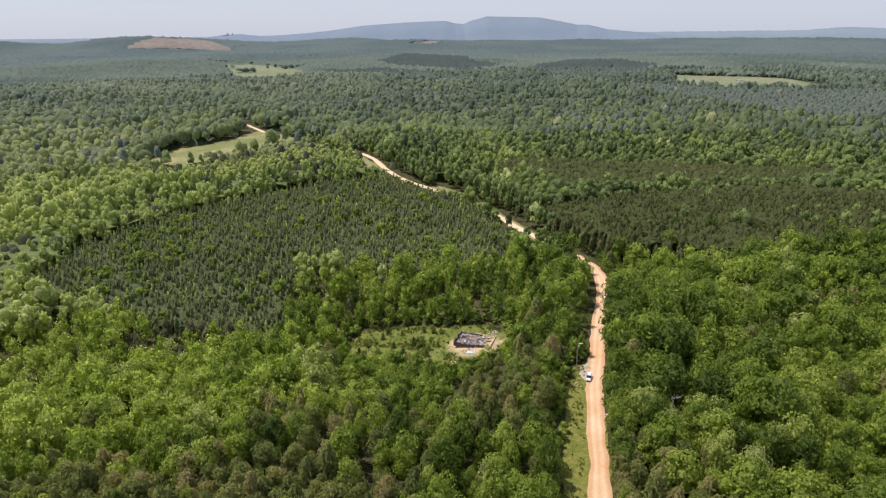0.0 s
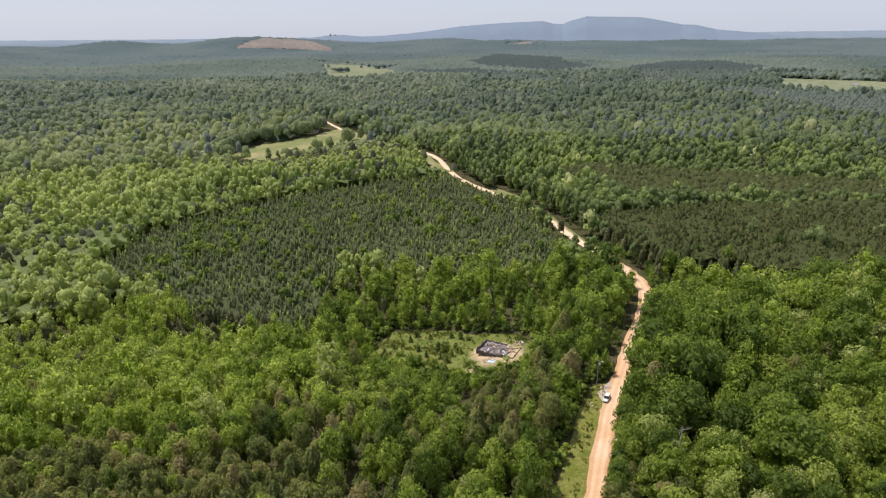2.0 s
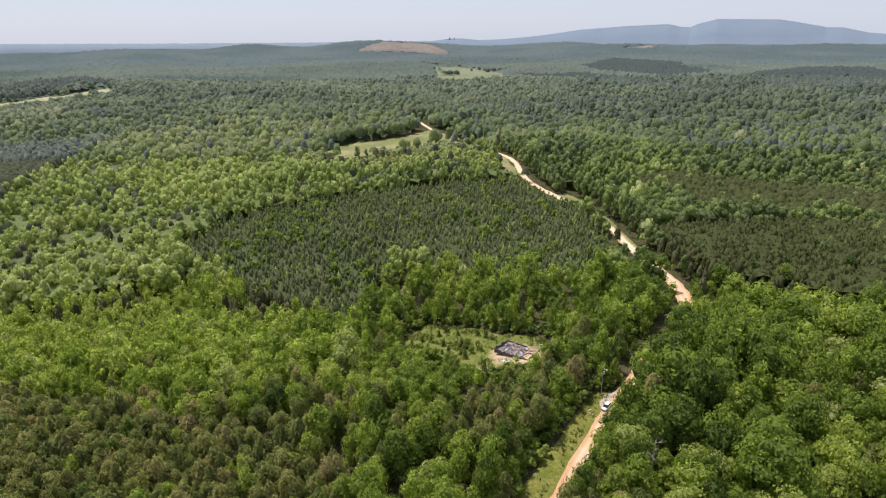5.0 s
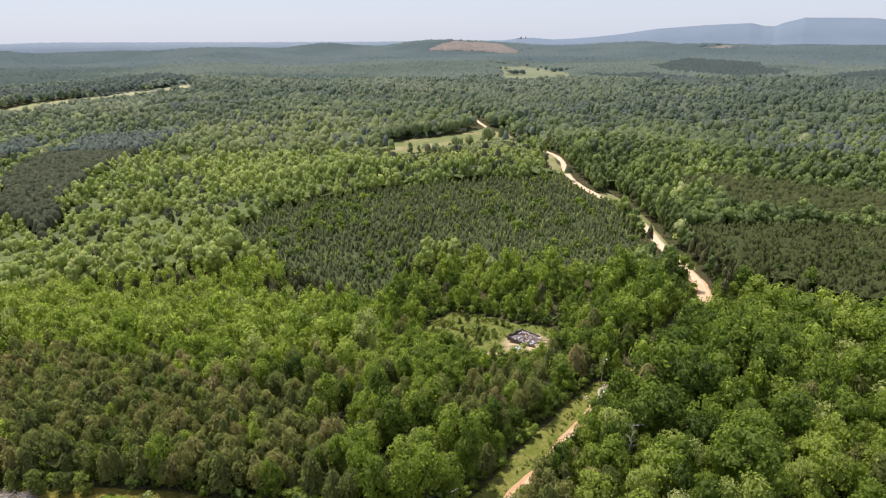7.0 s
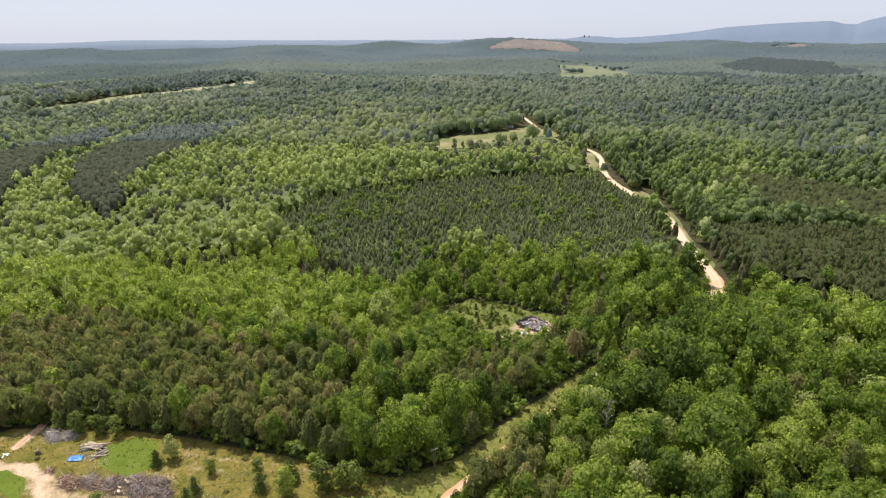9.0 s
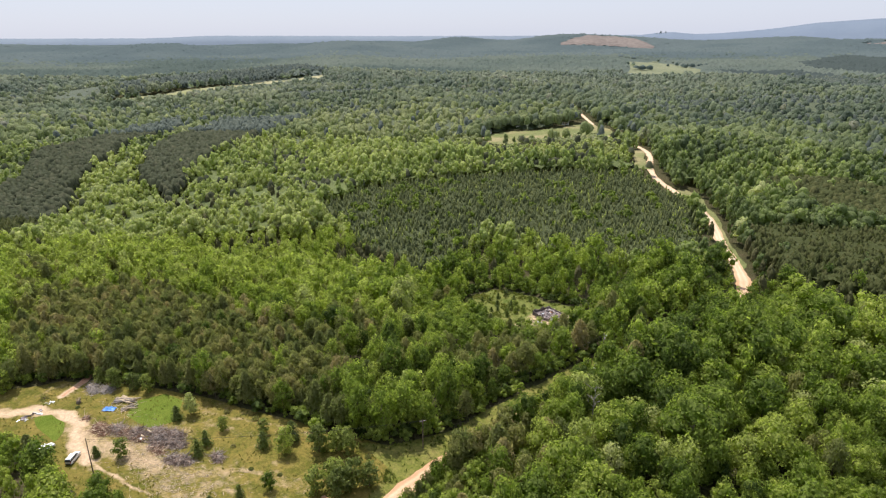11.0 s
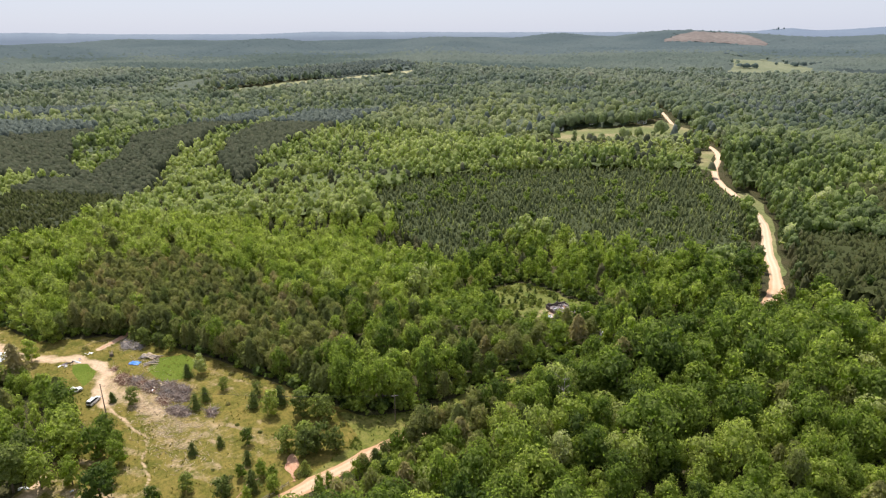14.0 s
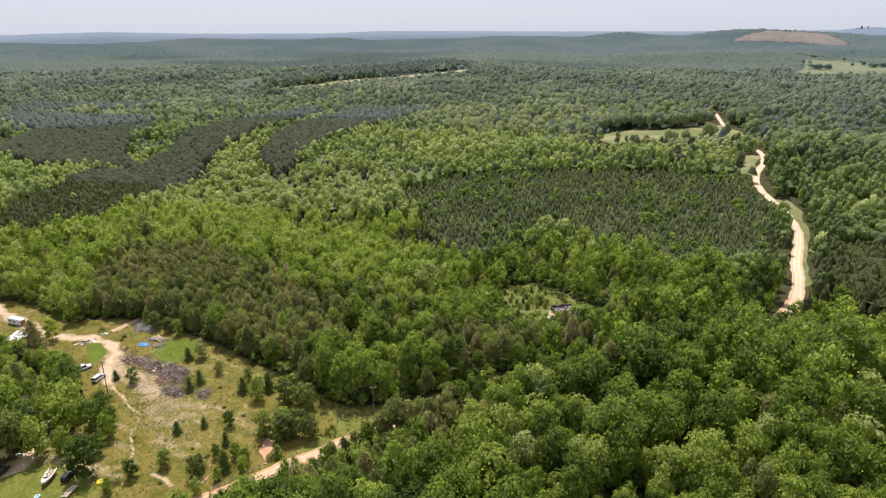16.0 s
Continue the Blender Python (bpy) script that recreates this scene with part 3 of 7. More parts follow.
def sheet(name, poly, step, material, label, lift=0.06, bare=None, rough_edge=1.5, kind="structure", category="ground"):
    """Open ground within a drawn outline, laid just over the land, with an uneven edge."""
    p = np.array(poly)
    xs, ys = np.arange(p[:, 0].min(), p[:, 0].max() + step, step), np.arange(p[:, 1].min(), p[:, 1].max() + step, step)
    x, y = np.meshgrid(xs, ys)
    wob = rough_edge
    wx, wy = x + (field(x, y, 6 * wob, 5) - 0.5) * 2 * wob, y + (field(x, y, 6 * wob, 6) - 0.5) * 2 * wob
    keep = inside(poly, wx, wy)
    ids = -np.ones(x.shape, int)
    cells = keep[:-1, :-1] | keep[1:, :-1] | keep[:-1, 1:] | keep[1:, 1:]
    ex, ey = nearest_on(poly, wx, wy)
    x, y = np.where(keep, x, x + ex - wx), np.where(keep, y, y + ey - wy)
    used = np.zeros(x.shape, bool)
    for di in (0, 1):
        for dj in (0, 1):
            used[di:used.shape[0] - 1 + di, dj:used.shape[1] - 1 + dj] |= cells
    ids[used] = np.arange(used.sum())
    z = height(x, y) + lift
    v = np.stack([x[used], y[used], z[used]], 1)
    q = np.stack([ids[:-1, :-1], ids[:-1, 1:], ids[1:, 1:], ids[1:, :-1]], -1)[cells]
    at = [("bare", bare(v[:, 0], v[:, 1]))] if bare else []
    me = mesh_from(name, v, q, [material], attributes=at, flat=False)
    return tagged(new(name, me), label, category, kind=kind)


def spline(line, step=2.0):
    pts = [Vector((*p, 0)) for p in line]
    out = []
    for i in range(len(pts) - 1):
        p0, p1, p2, p3 = pts[max(i - 1, 0)], pts[i], pts[i + 1], pts[min(i + 2, len(pts) - 1)]
        n = max(2, int((p2 - p1).length / step))
        for k in range(n):
            t = k / n
            out.append(0.5 * (2 * p1 + (p2 - p0) * t + (2 * p0 - 5 * p1 + 4 * p2 - p3) * t * t + (3 * p1 - p0 - 3 * p2 + p3) * t ** 3))
    return out + [pts[-1]]


def ribbon(name, line, width, material, label, lift=0.10, step=2.0, uneven=0.5, cols=9, kind="structure", category="road", crown=0.08):
    pts = spline(line, step)
    rows = []
    for i, p in enumerate(pts):
        d = (pts[min(i + 1, len(pts) - 1)] - pts[max(i - 1, 0)]).normalized()
        s = Vector((d.y, -d.x, 0))
        w = width(p) if callable(width) else width
        jl, jr = [(field(p.x * 1.7 + k, p.y * 1.7, 7, 21) - 0.5) * 2 * uneven + (field(p.x + k, p.y, 2.3, 22) - 0.5) * uneven for k in (0, 90)]
        for c in range(cols):
            u = c / (cols - 1)
            q = p + s * ((u - 0.5) * w + (jl if u < 0.5 else jr) * abs(u - 0.5) * 2)
            rows.append((q.x, q.y, lift + crown * (1 - (2 * u - 1) ** 2), u))
    v = np.array(rows)
    xyz = np.stack([v[:, 0], v[:, 1], height(v[:, 0], v[:, 1]) + v[:, 2]], 1)
    n = len(pts)
    i, j = np.meshgrid(np.arange(n - 1), np.arange(cols - 1), indexing="ij")
    q = np.stack([i * cols + j, i * cols + j + 1, i * cols + cols + j + 1, i * cols + cols + j], -1).reshape(-1, 4)
    me = mesh_from(name, xyz, q, [material], attributes=[("across", v[:, 3]), ("north_pale", 0.9 * smooth(255, 340, v[:, 1]))], flat=False)
    return tagged(new(name, me), label, category, kind=kind)


def road_width(p):
    return 5.3 + 1.3 * math.exp(-((p.y - 275) / 22) ** 2) - 0.7 * float(smooth(330, 480, p.y)) - 1.0 * float(smooth(110, 60, p.y))


ribbon("road", ROAD, road_width, m_road, "orange clay road packed by wheels, with pale worn tracks", lift=0.16, uneven=0.5)
ribbon("road_shoulder", [(49.6, 165), (50.6, 170), (51.6, 176), (53.0, 183), (55.2, 191), (57.2, 196)], lambda p: 0.4 + 4.2 * math.sin(math.pi * min(1, max(0, (p.y - 165) / 31))) ** 0.7, m_gravel, "pale gravel pull-off beside the clay road", lift=0.12, category="road", step=0.7, uneven=1.3)


def worn(x, y):
    w = np.maximum(np.exp(-(from_line(DRIVE, x + 2.0 * (field(x, y, 5, 46) - 0.5), y + 2.4 * (field(x, y, 4, 47) - 0.5)) / 3.0) ** 2) * (0.40 + 0.14 * field(x, y, 3, 48)), np.exp(-(from_line(TRAIL, x + 0.5 * (field(x, y, 3, 35) - 0.5), y + 1.2 * (field(x, y, 3, 36) - 0.5)) / (0.42 + 0.3 * field(x, y, 4, 38))) ** 2) * (0.30 + 0.16 * field(x, y, 2.5, 39)))
    w = np.maximum(w, np.exp(-(from_line([(20, 62), (10, 58), (-2, 55), (-9, 53)], x, y) / 0.9) ** 2) * 0.15)
    w = np.maximum(w, np.exp(-(from_line([(-60, 57), (-48, 56), (-36, 60), (-24, 62)], x, y) / 6.0) ** 2) * 0.33)
    w = np.maximum(w, np.exp(-(from_line([(-25, 60), (-14, 64), (-6, 72), (-4, 60)], x, y) / 8.0) ** 2) * 0.24)
    w = np.maximum(w, np.exp(-(from_line([(-30, 86), (-10, 94), (6, 97)], x, y) / 2.0) ** 2) * 0.22)
    w = np.maximum(w, np.exp(-(from_line([(-22, 30), (-12, 26), (-6, 20)], x, y) / 4) ** 2) * 0.40)
    w = np.maximum(w, 0.06 + 0.16 * field(x, y, 17, 33) + 0.10 * smooth(0.62, 0.8, field(x + 0.4 * y, 3.2 * (y - 0.4 * x), 9, 34)) * smooth(40, 20, np.hypot(x + 12, y - 60)))
    w = np.maximum(w, np.exp(-(from_line([(16, 50.5), (20, 52.5), (23.5, 53)], x, y) / 1.0) ** 2) * 0.36)
    return np.maximum(w, np.exp(-(from_line(TRACK, x, y) / 1.5) ** 2) * 0.6)


sheet("homestead_yard", HOMESTEAD, 0.6, m_open, "worn yard of patchy dry grass and bare pale soil", bare=worn)
sheet("verge", STRIP, 0.9, m_verge, "grassy verge strip beside the clay road", lift=0.10, bare=lambda x, y: 0.24 * np.exp(-(from_line(ROAD, x, y) / 4.5) ** 2))
sheet("slab_clearing", SLAB_CLEARING, 0.8, m_clearing, "small grassy clearing in the woods", bare=lambda x, y: 0.52 * np.exp(-(((x - 16.5) ** 2 + (y - 211.5) ** 2) / 120)) + 0.30 * np.exp(-(((x - 9.5) ** 2 + (y - 216) ** 2) / 14)) + 0.46 * np.exp(-((x - 4.5) ** 2 / 24 + (y - 199) ** 2 / 7)) + 0.3 * np.exp(-((x - 30) ** 2 + (y - 212) ** 2) / 6))
sheet("lawn", [(-54, 69), (-60, 75), (-56, 83), (-47, 84), (-38, 77), (-41, 71)], 0.8, m_lawn, "patch of bright green grass in the yard", lift=0.10, rough_edge=2.6)
sheet("lawn", [(-64, 50), (-75, 53), (-71, 57), (-65, 56), (-58, 50)], 0.8, m_lawn, "small patch of bright green grass beside the drive", lift=0.10, rough_edge=2.4)
sheet("lawn", [(-7, 19), (-4, 29), (3, 36), (13, 38), (18, 30), (20, 16), (10, 7), (-3, 9)], 0.8, m_mown, "mown green lawn round a parked boat", lift=0.10, rough_edge=2.8, bare=lambda x, y: 0.05 + 0.10 * field(x, y, 5, 37))
ribbon("dirt_track", TRACK, lambda p: 0.2 + 1.7 * float(smooth(61, 71, p.y)), m_red, "short red clay track into the woods", lift=0.12, category="track", step=0.8, uneven=1.1)
ribbon("clay_bank", [(21, 80), (23.5, 79.2), (26, 77.8), (28.5, 76.2), (31, 75)], lambda p: 0.1 + 3.0 * math.sin(math.pi * min(1, max(0, (p.x - 21) / 10))) ** 0.8, m_red, "bare red clay beside the road", lift=0.14, category="ground", step=0.5, uneven=1.3)
ribbon("clay_bank", [(23.2, 69), (24.2, 66.5), (25.2, 63.5), (26.6, 60.5), (27.4, 59)], lambda p: 0.1 + 1.9 * math.sin(math.pi * min(1, max(0, (69 - p.y) / 10))) ** 0.8, m_red, "bare red clay streak in the yard", lift=0.14, category="ground", step=0.5, uneven=0.9)
sheet("farm_field", FARM, 3.0, m_field, "dry meadow beside a far farm", lift=0.5, rough_edge=3, category="field")
sheet("roadside_grass", ROADSIDE, 1.5, m_field, "grass beside the clay road", lift=0.3, category="verge")
sheet("east_verge", EAST_VERGE, 1.2, m_field, "grass bank along the clay road", lift=0.12, category="verge")
sheet("far_field", WEST_FIELD, 8.0, m_hay, "pale mown field on a rise among woods", lift=1.0, rough_edge=5, category="field")
for poly in (NORTH_FIELD, NORTH_FIELD_B, EAST_FIELD, EAST_FIELD_B):
    sheet("far_field", poly, 12.0, m_pasture, "pale green pasture among distant woods", lift=2.0, rough_edge=8, category="field")


def build_clearcut():
    """The cleared flank of the hill on the horizon."""
    a, r = np.meshgrid(np.radians(np.linspace(*CLEARCUT_AZ, 60)), np.linspace(*CLEARCUT_R, 40))
    r = r + (field(a * 400, r * 0, 3, 4) - 0.5) * 40
    low = np.interp(np.degrees(a), (18.1, 19.9, 23.9, 26.3), (1.0, 0.06, 0.0, 1.0))
    r = CLEARCUT_R[0] + (r - CLEARCUT_R[0]) * (1 - low * 0.95)
    x, y = CX - np.sin(a) * r, CY + np.cos(a) * r
    v = np.stack([x.ravel(), y.ravel(), (height(x, y) + 1.2 + 6 * np.clip((r - CLEARCUT_R[0]) / 40, 0, 1)).ravel()], 1)
    i, j = np.meshgrid(np.arange(39), np.arange(59), indexing="ij")
    q = np.stack([i * 60 + j, i * 60 + 60 + j, i * 60 + 61 + j, i * 60 + j + 1], -1).reshape(-1, 4)
    tagged(new("cleared_hillside", mesh_from("cleared_hillside", v, q, [m_clearcut], flat=False)), "reddish-brown cleared hillside far off", "hillside", kind="structure")


build_clearcut()
sheet("far_field", HILL_PATCH, 12.0, m_clearcut, "bare tan patch on a distant wooded hill", lift=3.0, rough_edge=6, category="field")


def skyline(name, stops, r_front, r_top, r_back, material, label, ragged, base):
    """A far range as a long hump: its crest follows the rise and fall of the hills by direction."""
    az = np.arange(stops[0][0], stops[-1][0] + 0.01, 0.12)
    el = np.interp(az, [s[0] for s in stops], [s[1] for s in stops])
    el = el + (field(az * 10, az * 0, 4, 31) - 0.5) * ragged + (field(az * 10, az * 0, 1.3, 32) - 0.5) * ragged * 0.6
    top = 110 + r_top * np.tan(np.radians(el))
    rows = []
    for r, k in ((r_front, 0.0), (r_front * 0.4 + r_top * 0.6, 0.55), (r_top, 1.0), (r_back, 0.3)):
        a = np.radians(az)
        rows.append(np.stack([CX - np.sin(a) * r, CY + np.cos(a) * r, base + (top - base) * k], 1))
    n = len(az)
    i, j = np.meshgrid(np.arange(3), np.arange(n - 1), indexing="ij")
    q = np.stack([i * n + j, i * n + n + j, i * n + n + j + 1, i * n + j + 1], -1).reshape(-1, 4)
    tagged(new(name, mesh_from(name, np.concatenate(rows), q, [material], flat=False)), label, "mountain", kind="structure")


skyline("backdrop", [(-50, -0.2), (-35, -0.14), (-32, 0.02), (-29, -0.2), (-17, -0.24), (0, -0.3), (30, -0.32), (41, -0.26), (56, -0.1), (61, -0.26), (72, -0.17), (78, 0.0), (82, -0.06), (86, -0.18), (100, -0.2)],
        4600, 4780, 4880, m_horizon, "line of hills on the horizon, pale blue with painted haze", 0.03, 0)
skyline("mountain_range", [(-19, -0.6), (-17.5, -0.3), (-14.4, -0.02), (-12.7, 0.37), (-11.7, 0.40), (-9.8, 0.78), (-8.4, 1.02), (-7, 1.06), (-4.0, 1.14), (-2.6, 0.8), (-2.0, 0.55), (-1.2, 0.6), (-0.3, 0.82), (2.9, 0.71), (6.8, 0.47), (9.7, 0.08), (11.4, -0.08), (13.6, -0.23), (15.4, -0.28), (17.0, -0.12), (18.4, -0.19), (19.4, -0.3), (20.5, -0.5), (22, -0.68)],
        4000, 4500, 4700, m_mountain, "wooded mountain range on the skyline, blue-grey with painted haze", 0.015, 0)


# ---- trees ----
def unit(v):
    return v / np.maximum(np.linalg.norm(v, axis=-1, keepdims=True), 1e-6)


def cards(rs, at, normal, long_way, length, width, corners=4):
    """Leaf clumps: small bent four-cornered leaves of foliage at the given places."""
    n = len(at)
    u = unit(long_way - normal * np.sum(long_way * normal, -1, keepdims=True))
    w = np.cross(normal, u)
    L, W = (length * rs.uniform(0.7, 1.3, n))[:, None], (width * rs.uniform(0.7, 1.3, n))[:, None]
    bend = normal * (L * rs.uniform(0.1, 0.3, (n, 1)))
    c = np.stack([at - u * L * 0.5 - bend, at + w * W * 0.5 * rs.uniform(0.6, 1.1, (n, 1)), at + u * L * 0.5 - bend, at - w * W * 0.5 * rs.uniform(0.6, 1.1, (n, 1))], 1)
    c = c[:, :corners]
    return c.reshape(-1, 3), np.arange(corners * n).reshape(-1, corners)


def ball(rs, n, low=-1.0):
    z = rs.uniform(low, 1, n)
    a = rs.uniform(0, 2 * np.pi, n)
    s = np.sqrt(1 - z * z)
    return np.stack([np.cos(a) * s, np.sin(a) * s, z], 1)


def tubes(segments, sides):
    """Tapered branches from (start, end, radius at start, at end)."""
    vs, fs = [], []
    for a, b, ra, rb in segments:
        a, b = np.array(a, float), np.array(b, float)
        d = unit(b - a)
        s = unit(np.cross(d, [0.31, 0.93, 0.2]))
        t = np.cross(d, s)
        k = np.arange(sides) * 2 * np.pi / sides
        ring = np.cos(k)[:, None] * s + np.sin(k)[:, None] * t
        o = sum(len(v) for v in vs)
        vs.append(np.concatenate([a + ring * ra, b + ring * rb]))
        j = np.arange(sides)
        fs.append(np.stack([j, (j + 1) % sides, (j + 1) % sides + sides, j + sides], 1) + o)
    return np.concatenate(vs), np.concatenate(fs)


ICO = np.array([[0, 0, 1]] + [[0.894 * math.cos(k * 1.2566), 0.894 * math.sin(k * 1.2566), 0.447] for k in range(5)] + [[0.894 * math.cos((k + 0.5) * 1.2566), 0.894 * math.sin((k + 0.5) * 1.2566), -0.447] for k in range(5)])
ICO_F = np.array([[0, 1 + k, 1 + (k + 1) % 5] for k in range(5)] + [[1 + k, 6 + k, 1 + (k + 1) % 5] for k in range(5)] + [[1 + (k + 1) % 5, 6 + k, 6 + (k + 1) % 5] for k in range(5)])


def dome_of(rings):
    """A rounded dome: a tip and rings of (corners, half width, height)."""
    v, f = [(0.0, 0.0, 1.0)], []
    n, wide, z = rings[0]
    v += [(wide * math.cos(6.2832 * k / n), wide * math.sin(6.2832 * k / n), z) for k in range(n)]
    f += [(0, 1 + k, 1 + (k + 1) % n) for k in range(n)]
    for n, wide, z in rings[1:]:
        o = len(v)
        v += [(wide * math.cos(6.2832 * (k + 0.5) / n), wide * math.sin(6.2832 * (k + 0.5) / n), z) for k in range(n)]
        f += [(o - n + k, o + k, o - n + (k + 1) % n) for k in range(n)] + [(o + k, o + (k + 1) % n, o - n + (k + 1) % n) for k in range(n)]
    return np.array(v), np.array(f)


CAP, CAP_F = dome_of([(6, 0.68, 0.72), (6, 1.0, -0.05)])


def lobes_of(rs, k, R, low, high):
    """Where the lobes of a broadleaf crown sit, on a tree 1 high: places and half widths."""
    a = np.arange(k) * 2.4 + rs.uniform(0, 6)
    z = np.linspace(low, high, k) + rs.uniform(-0.04, 0.04, k)
    mid = (low + high) / 2 - 0.06
    out = R * 0.56 * np.sqrt(np.clip(1 - ((z - mid) / (high - mid + 0.1)) ** 2, 0.04, 1)) * rs.uniform(0.7, 1.1, k)
    c = np.stack([np.cos(a) * out, np.sin(a) * out, z], 1)
    lr = rs.uniform(0.40, 0.58, k) * R * (9 / (k + 2)) ** 0.33
    c[-1, :2] *= 0.3
    return c, lr


def join(pieces):
    vs, fs, o = [], [], 0
    for v, f in pieces:
        vs.append(v)
        fs.append(f + o)
        o += len(v)
    return np.concatenate(vs), np.concatenate(fs)


def tilted(rs, v, most):
    """Turned about the upright, then leaned a little."""
    t, l, g = rs.uniform(0, 6.28), rs.uniform(-most, most), rs.uniform(-most, most)
    m = np.array(Euler((l, g, t)).to_matrix())
    return v @ m.T


def domes(rs, c, lr, shake=0.22, tall=0.8, shape=ICO, shape_f=ICO_F):
    """Leaf masses: an uneven dome for each lobe."""
    out = []
    for p, r in zip(c, lr):
        v = tilted(rs, shape * (1 + rs.uniform(-shake, shake * 0.8, (len(shape), 1))), 0.6)
        out.append((p + v * np.array([r, r, r * tall]), shape_f))
    return join(out)


def broadleaf(seed, k, n, size, R=0.5, inner=0.86, low=0.36, tall=0.8, shake=0.26, shape=(ICO, ICO_F), corners=4, slim=0.85):
    """A crown of k lobes; n leaf clumps make their skin ragged."""
    rs = np.random.RandomState(seed)
    c, lr = lobes_of(rs, k, R, low, 0.86)
    v, f = domes(rs, c, lr * inner, shake, tall, *shape)
    if not n:
        return [(v, f)]
    at, way = [], []
    while len(at) < n:
        i = rs.choice(k, 6 * n, p=lr ** 2 / np.sum(lr ** 2))
        d = ball(rs, 6 * n, -0.25)
        p = c[i] + d * (lr[i] * rs.uniform(0.84, 1.10, 6 * n))[:, None] * np.array([1, 1, tall])
        deep = np.min(np.linalg.norm((p[:, None] - c[None]) / np.array([1, 1, tall]), axis=-1) / lr[None], axis=1)
        ok = deep > 0.8
        at, way = p[ok][:n], d[ok][:n]
    whole = unit((at - np.array([0, 0, 0.5])) * np.array([1, 1, R * 2]))
    nrm = unit(0.6 * way + 0.5 * whole + rs.normal(0, 0.42, way.shape))
    return [(v, f), cards(rs, at, nrm, ball(rs, n), size, size * slim, corners)]


def conifer(seed, tiers, n, size, R=0.5, base=0.3, rounded=0.5):
    """Tiers of ragged needle masses, narrower towards the top, with tufts that point out and a little up."""
    rs = np.random.RandomState(seed)
    vs = []
    for t in range(tiers):
        u = t / tiers
        z0, z1 = base + (1 - base) * u * 0.9, base + (1 - base) * min(1.0, (t + 1.75) / (tiers + 0.75))
        r = R * 0.72 * (1 - u) ** (0.9 - 0.5 * rounded) * rs.uniform(0.8, 1.0)
        k = 7
        a = np.arange(k) * 2 * np.pi / k + rs.uniform(0, 6)
        rr, lean = r * rs.uniform(0.65, 1.15, k), rs.normal(0, 0.03, 2)
        ring = np.stack([np.cos(a) * rr, np.sin(a) * rr, z0 + rs.uniform(-0.05, 0.05, k)], 1)
        ring2 = np.stack([np.cos(a + 0.4) * rr * (0.45 + 0.3 * rounded), np.sin(a + 0.4) * rr * (0.45 + 0.3 * rounded), z0 + (z1 - z0) * (0.5 + 0.2 * rounded) + rs.uniform(-0.04, 0.04, k)], 1)
        j = np.arange(k)
        f = np.concatenate([np.stack([j, (j + 1) % k, j + k], 1), np.stack([(j + 1) % k, (j + 1) % k + k, j + k], 1), np.stack([j + k, (j + 1) % k + k, np.full(k, 2 * k)], 1)])
        vs.append((np.concatenate([ring, ring2, [[lean[0], lean[1], z1]]]), f))
    core = join(vs)
    if not n:
        return [core]
    u = rs.uniform(0, 1, n) ** 1.2
    z = base + (1 - base) * u
    a = rs.uniform(0, 2 * np.pi, n)
    r = R * (1 - u) ** (0.9 - 0.5 * rounded) * rs.uniform(0.7, 1.1, n) + 0.01
    at = np.stack([np.cos(a) * r, np.sin(a) * r, z], 1)
    d = np.stack([np.cos(a), np.sin(a), np.full(n, 0.3)], 1)
    nrm = unit(np.stack([np.cos(a) * 0.6, np.sin(a) * 0.6, np.full(n, 0.7)], 1) + rs.normal(0, 0.3, (n, 3)))
    return [core, cards(rs, at, nrm, d + rs.normal(0, 0.3, (n, 3)), size, size * 0.42)]


def lump(seed, R=0.5, low=0.3, pointed=0.0):
    """A far crown: an uneven dome of leaf masses."""
    rs = np.random.RandomState(seed)
    v = tilted(rs, CAP * (1 + rs.uniform(-0.2, 0.16, (len(CAP), 1))), 0.4 - 0.2 * pointed)
    if pointed:
        v[1:7, :2] *= 0.8
    return [(np.stack([v[:, 0] * R, v[:, 1] * R, low + (v[:, 2] + 0.05) * (1 - low)], 1), CAP_F)]


def tuft(seed):
    """A crown on the skyline: five uneven leaf faces round a tip."""
    rs = np.random.RandomState(seed)
    a = np.arange(5) * 1.2566 + rs.uniform(-0.3, 0.3, 5)
    ring = np.stack([np.cos(a) * 0.5, np.sin(a) * 0.5, rs.uniform(0.35, 0.6, 5)], 1)
    return [(np.concatenate([ring, [[rs.uniform(-0.15, 0.15), rs.uniform(-0.15, 0.15), 1.0]]]), np.array([[k, (k + 1) % 5, 5] for k in range(5)]))]


def trunk_of(seed, limbs=4, thick=0.016, top=0.7, sides=6):
    rs = np.random.RandomState(seed)
    bend = rs.normal(0, 0.012, 2)
    seg = [((0, 0, -0.03), (bend[0], bend[1], top * 0.5), thick * 1.25, thick * 0.85), ((bend[0], bend[1], top * 0.5), (bend[0] * 2, bend[1] * 2, top), thick * 0.85, thick * 0.3)]
    for k in range(limbs):
        z = rs.uniform(0.3, 0.6)
        a = k * 2.1 + rs.uniform(0, 1)
        seg.append(((bend[0], bend[1], z), (math.cos(a) * 0.16, math.sin(a) * 0.16, z + rs.uniform(0.1, 0.2)), thick * 0.45, thick * 0.12))
    return tubes(seg, sides)


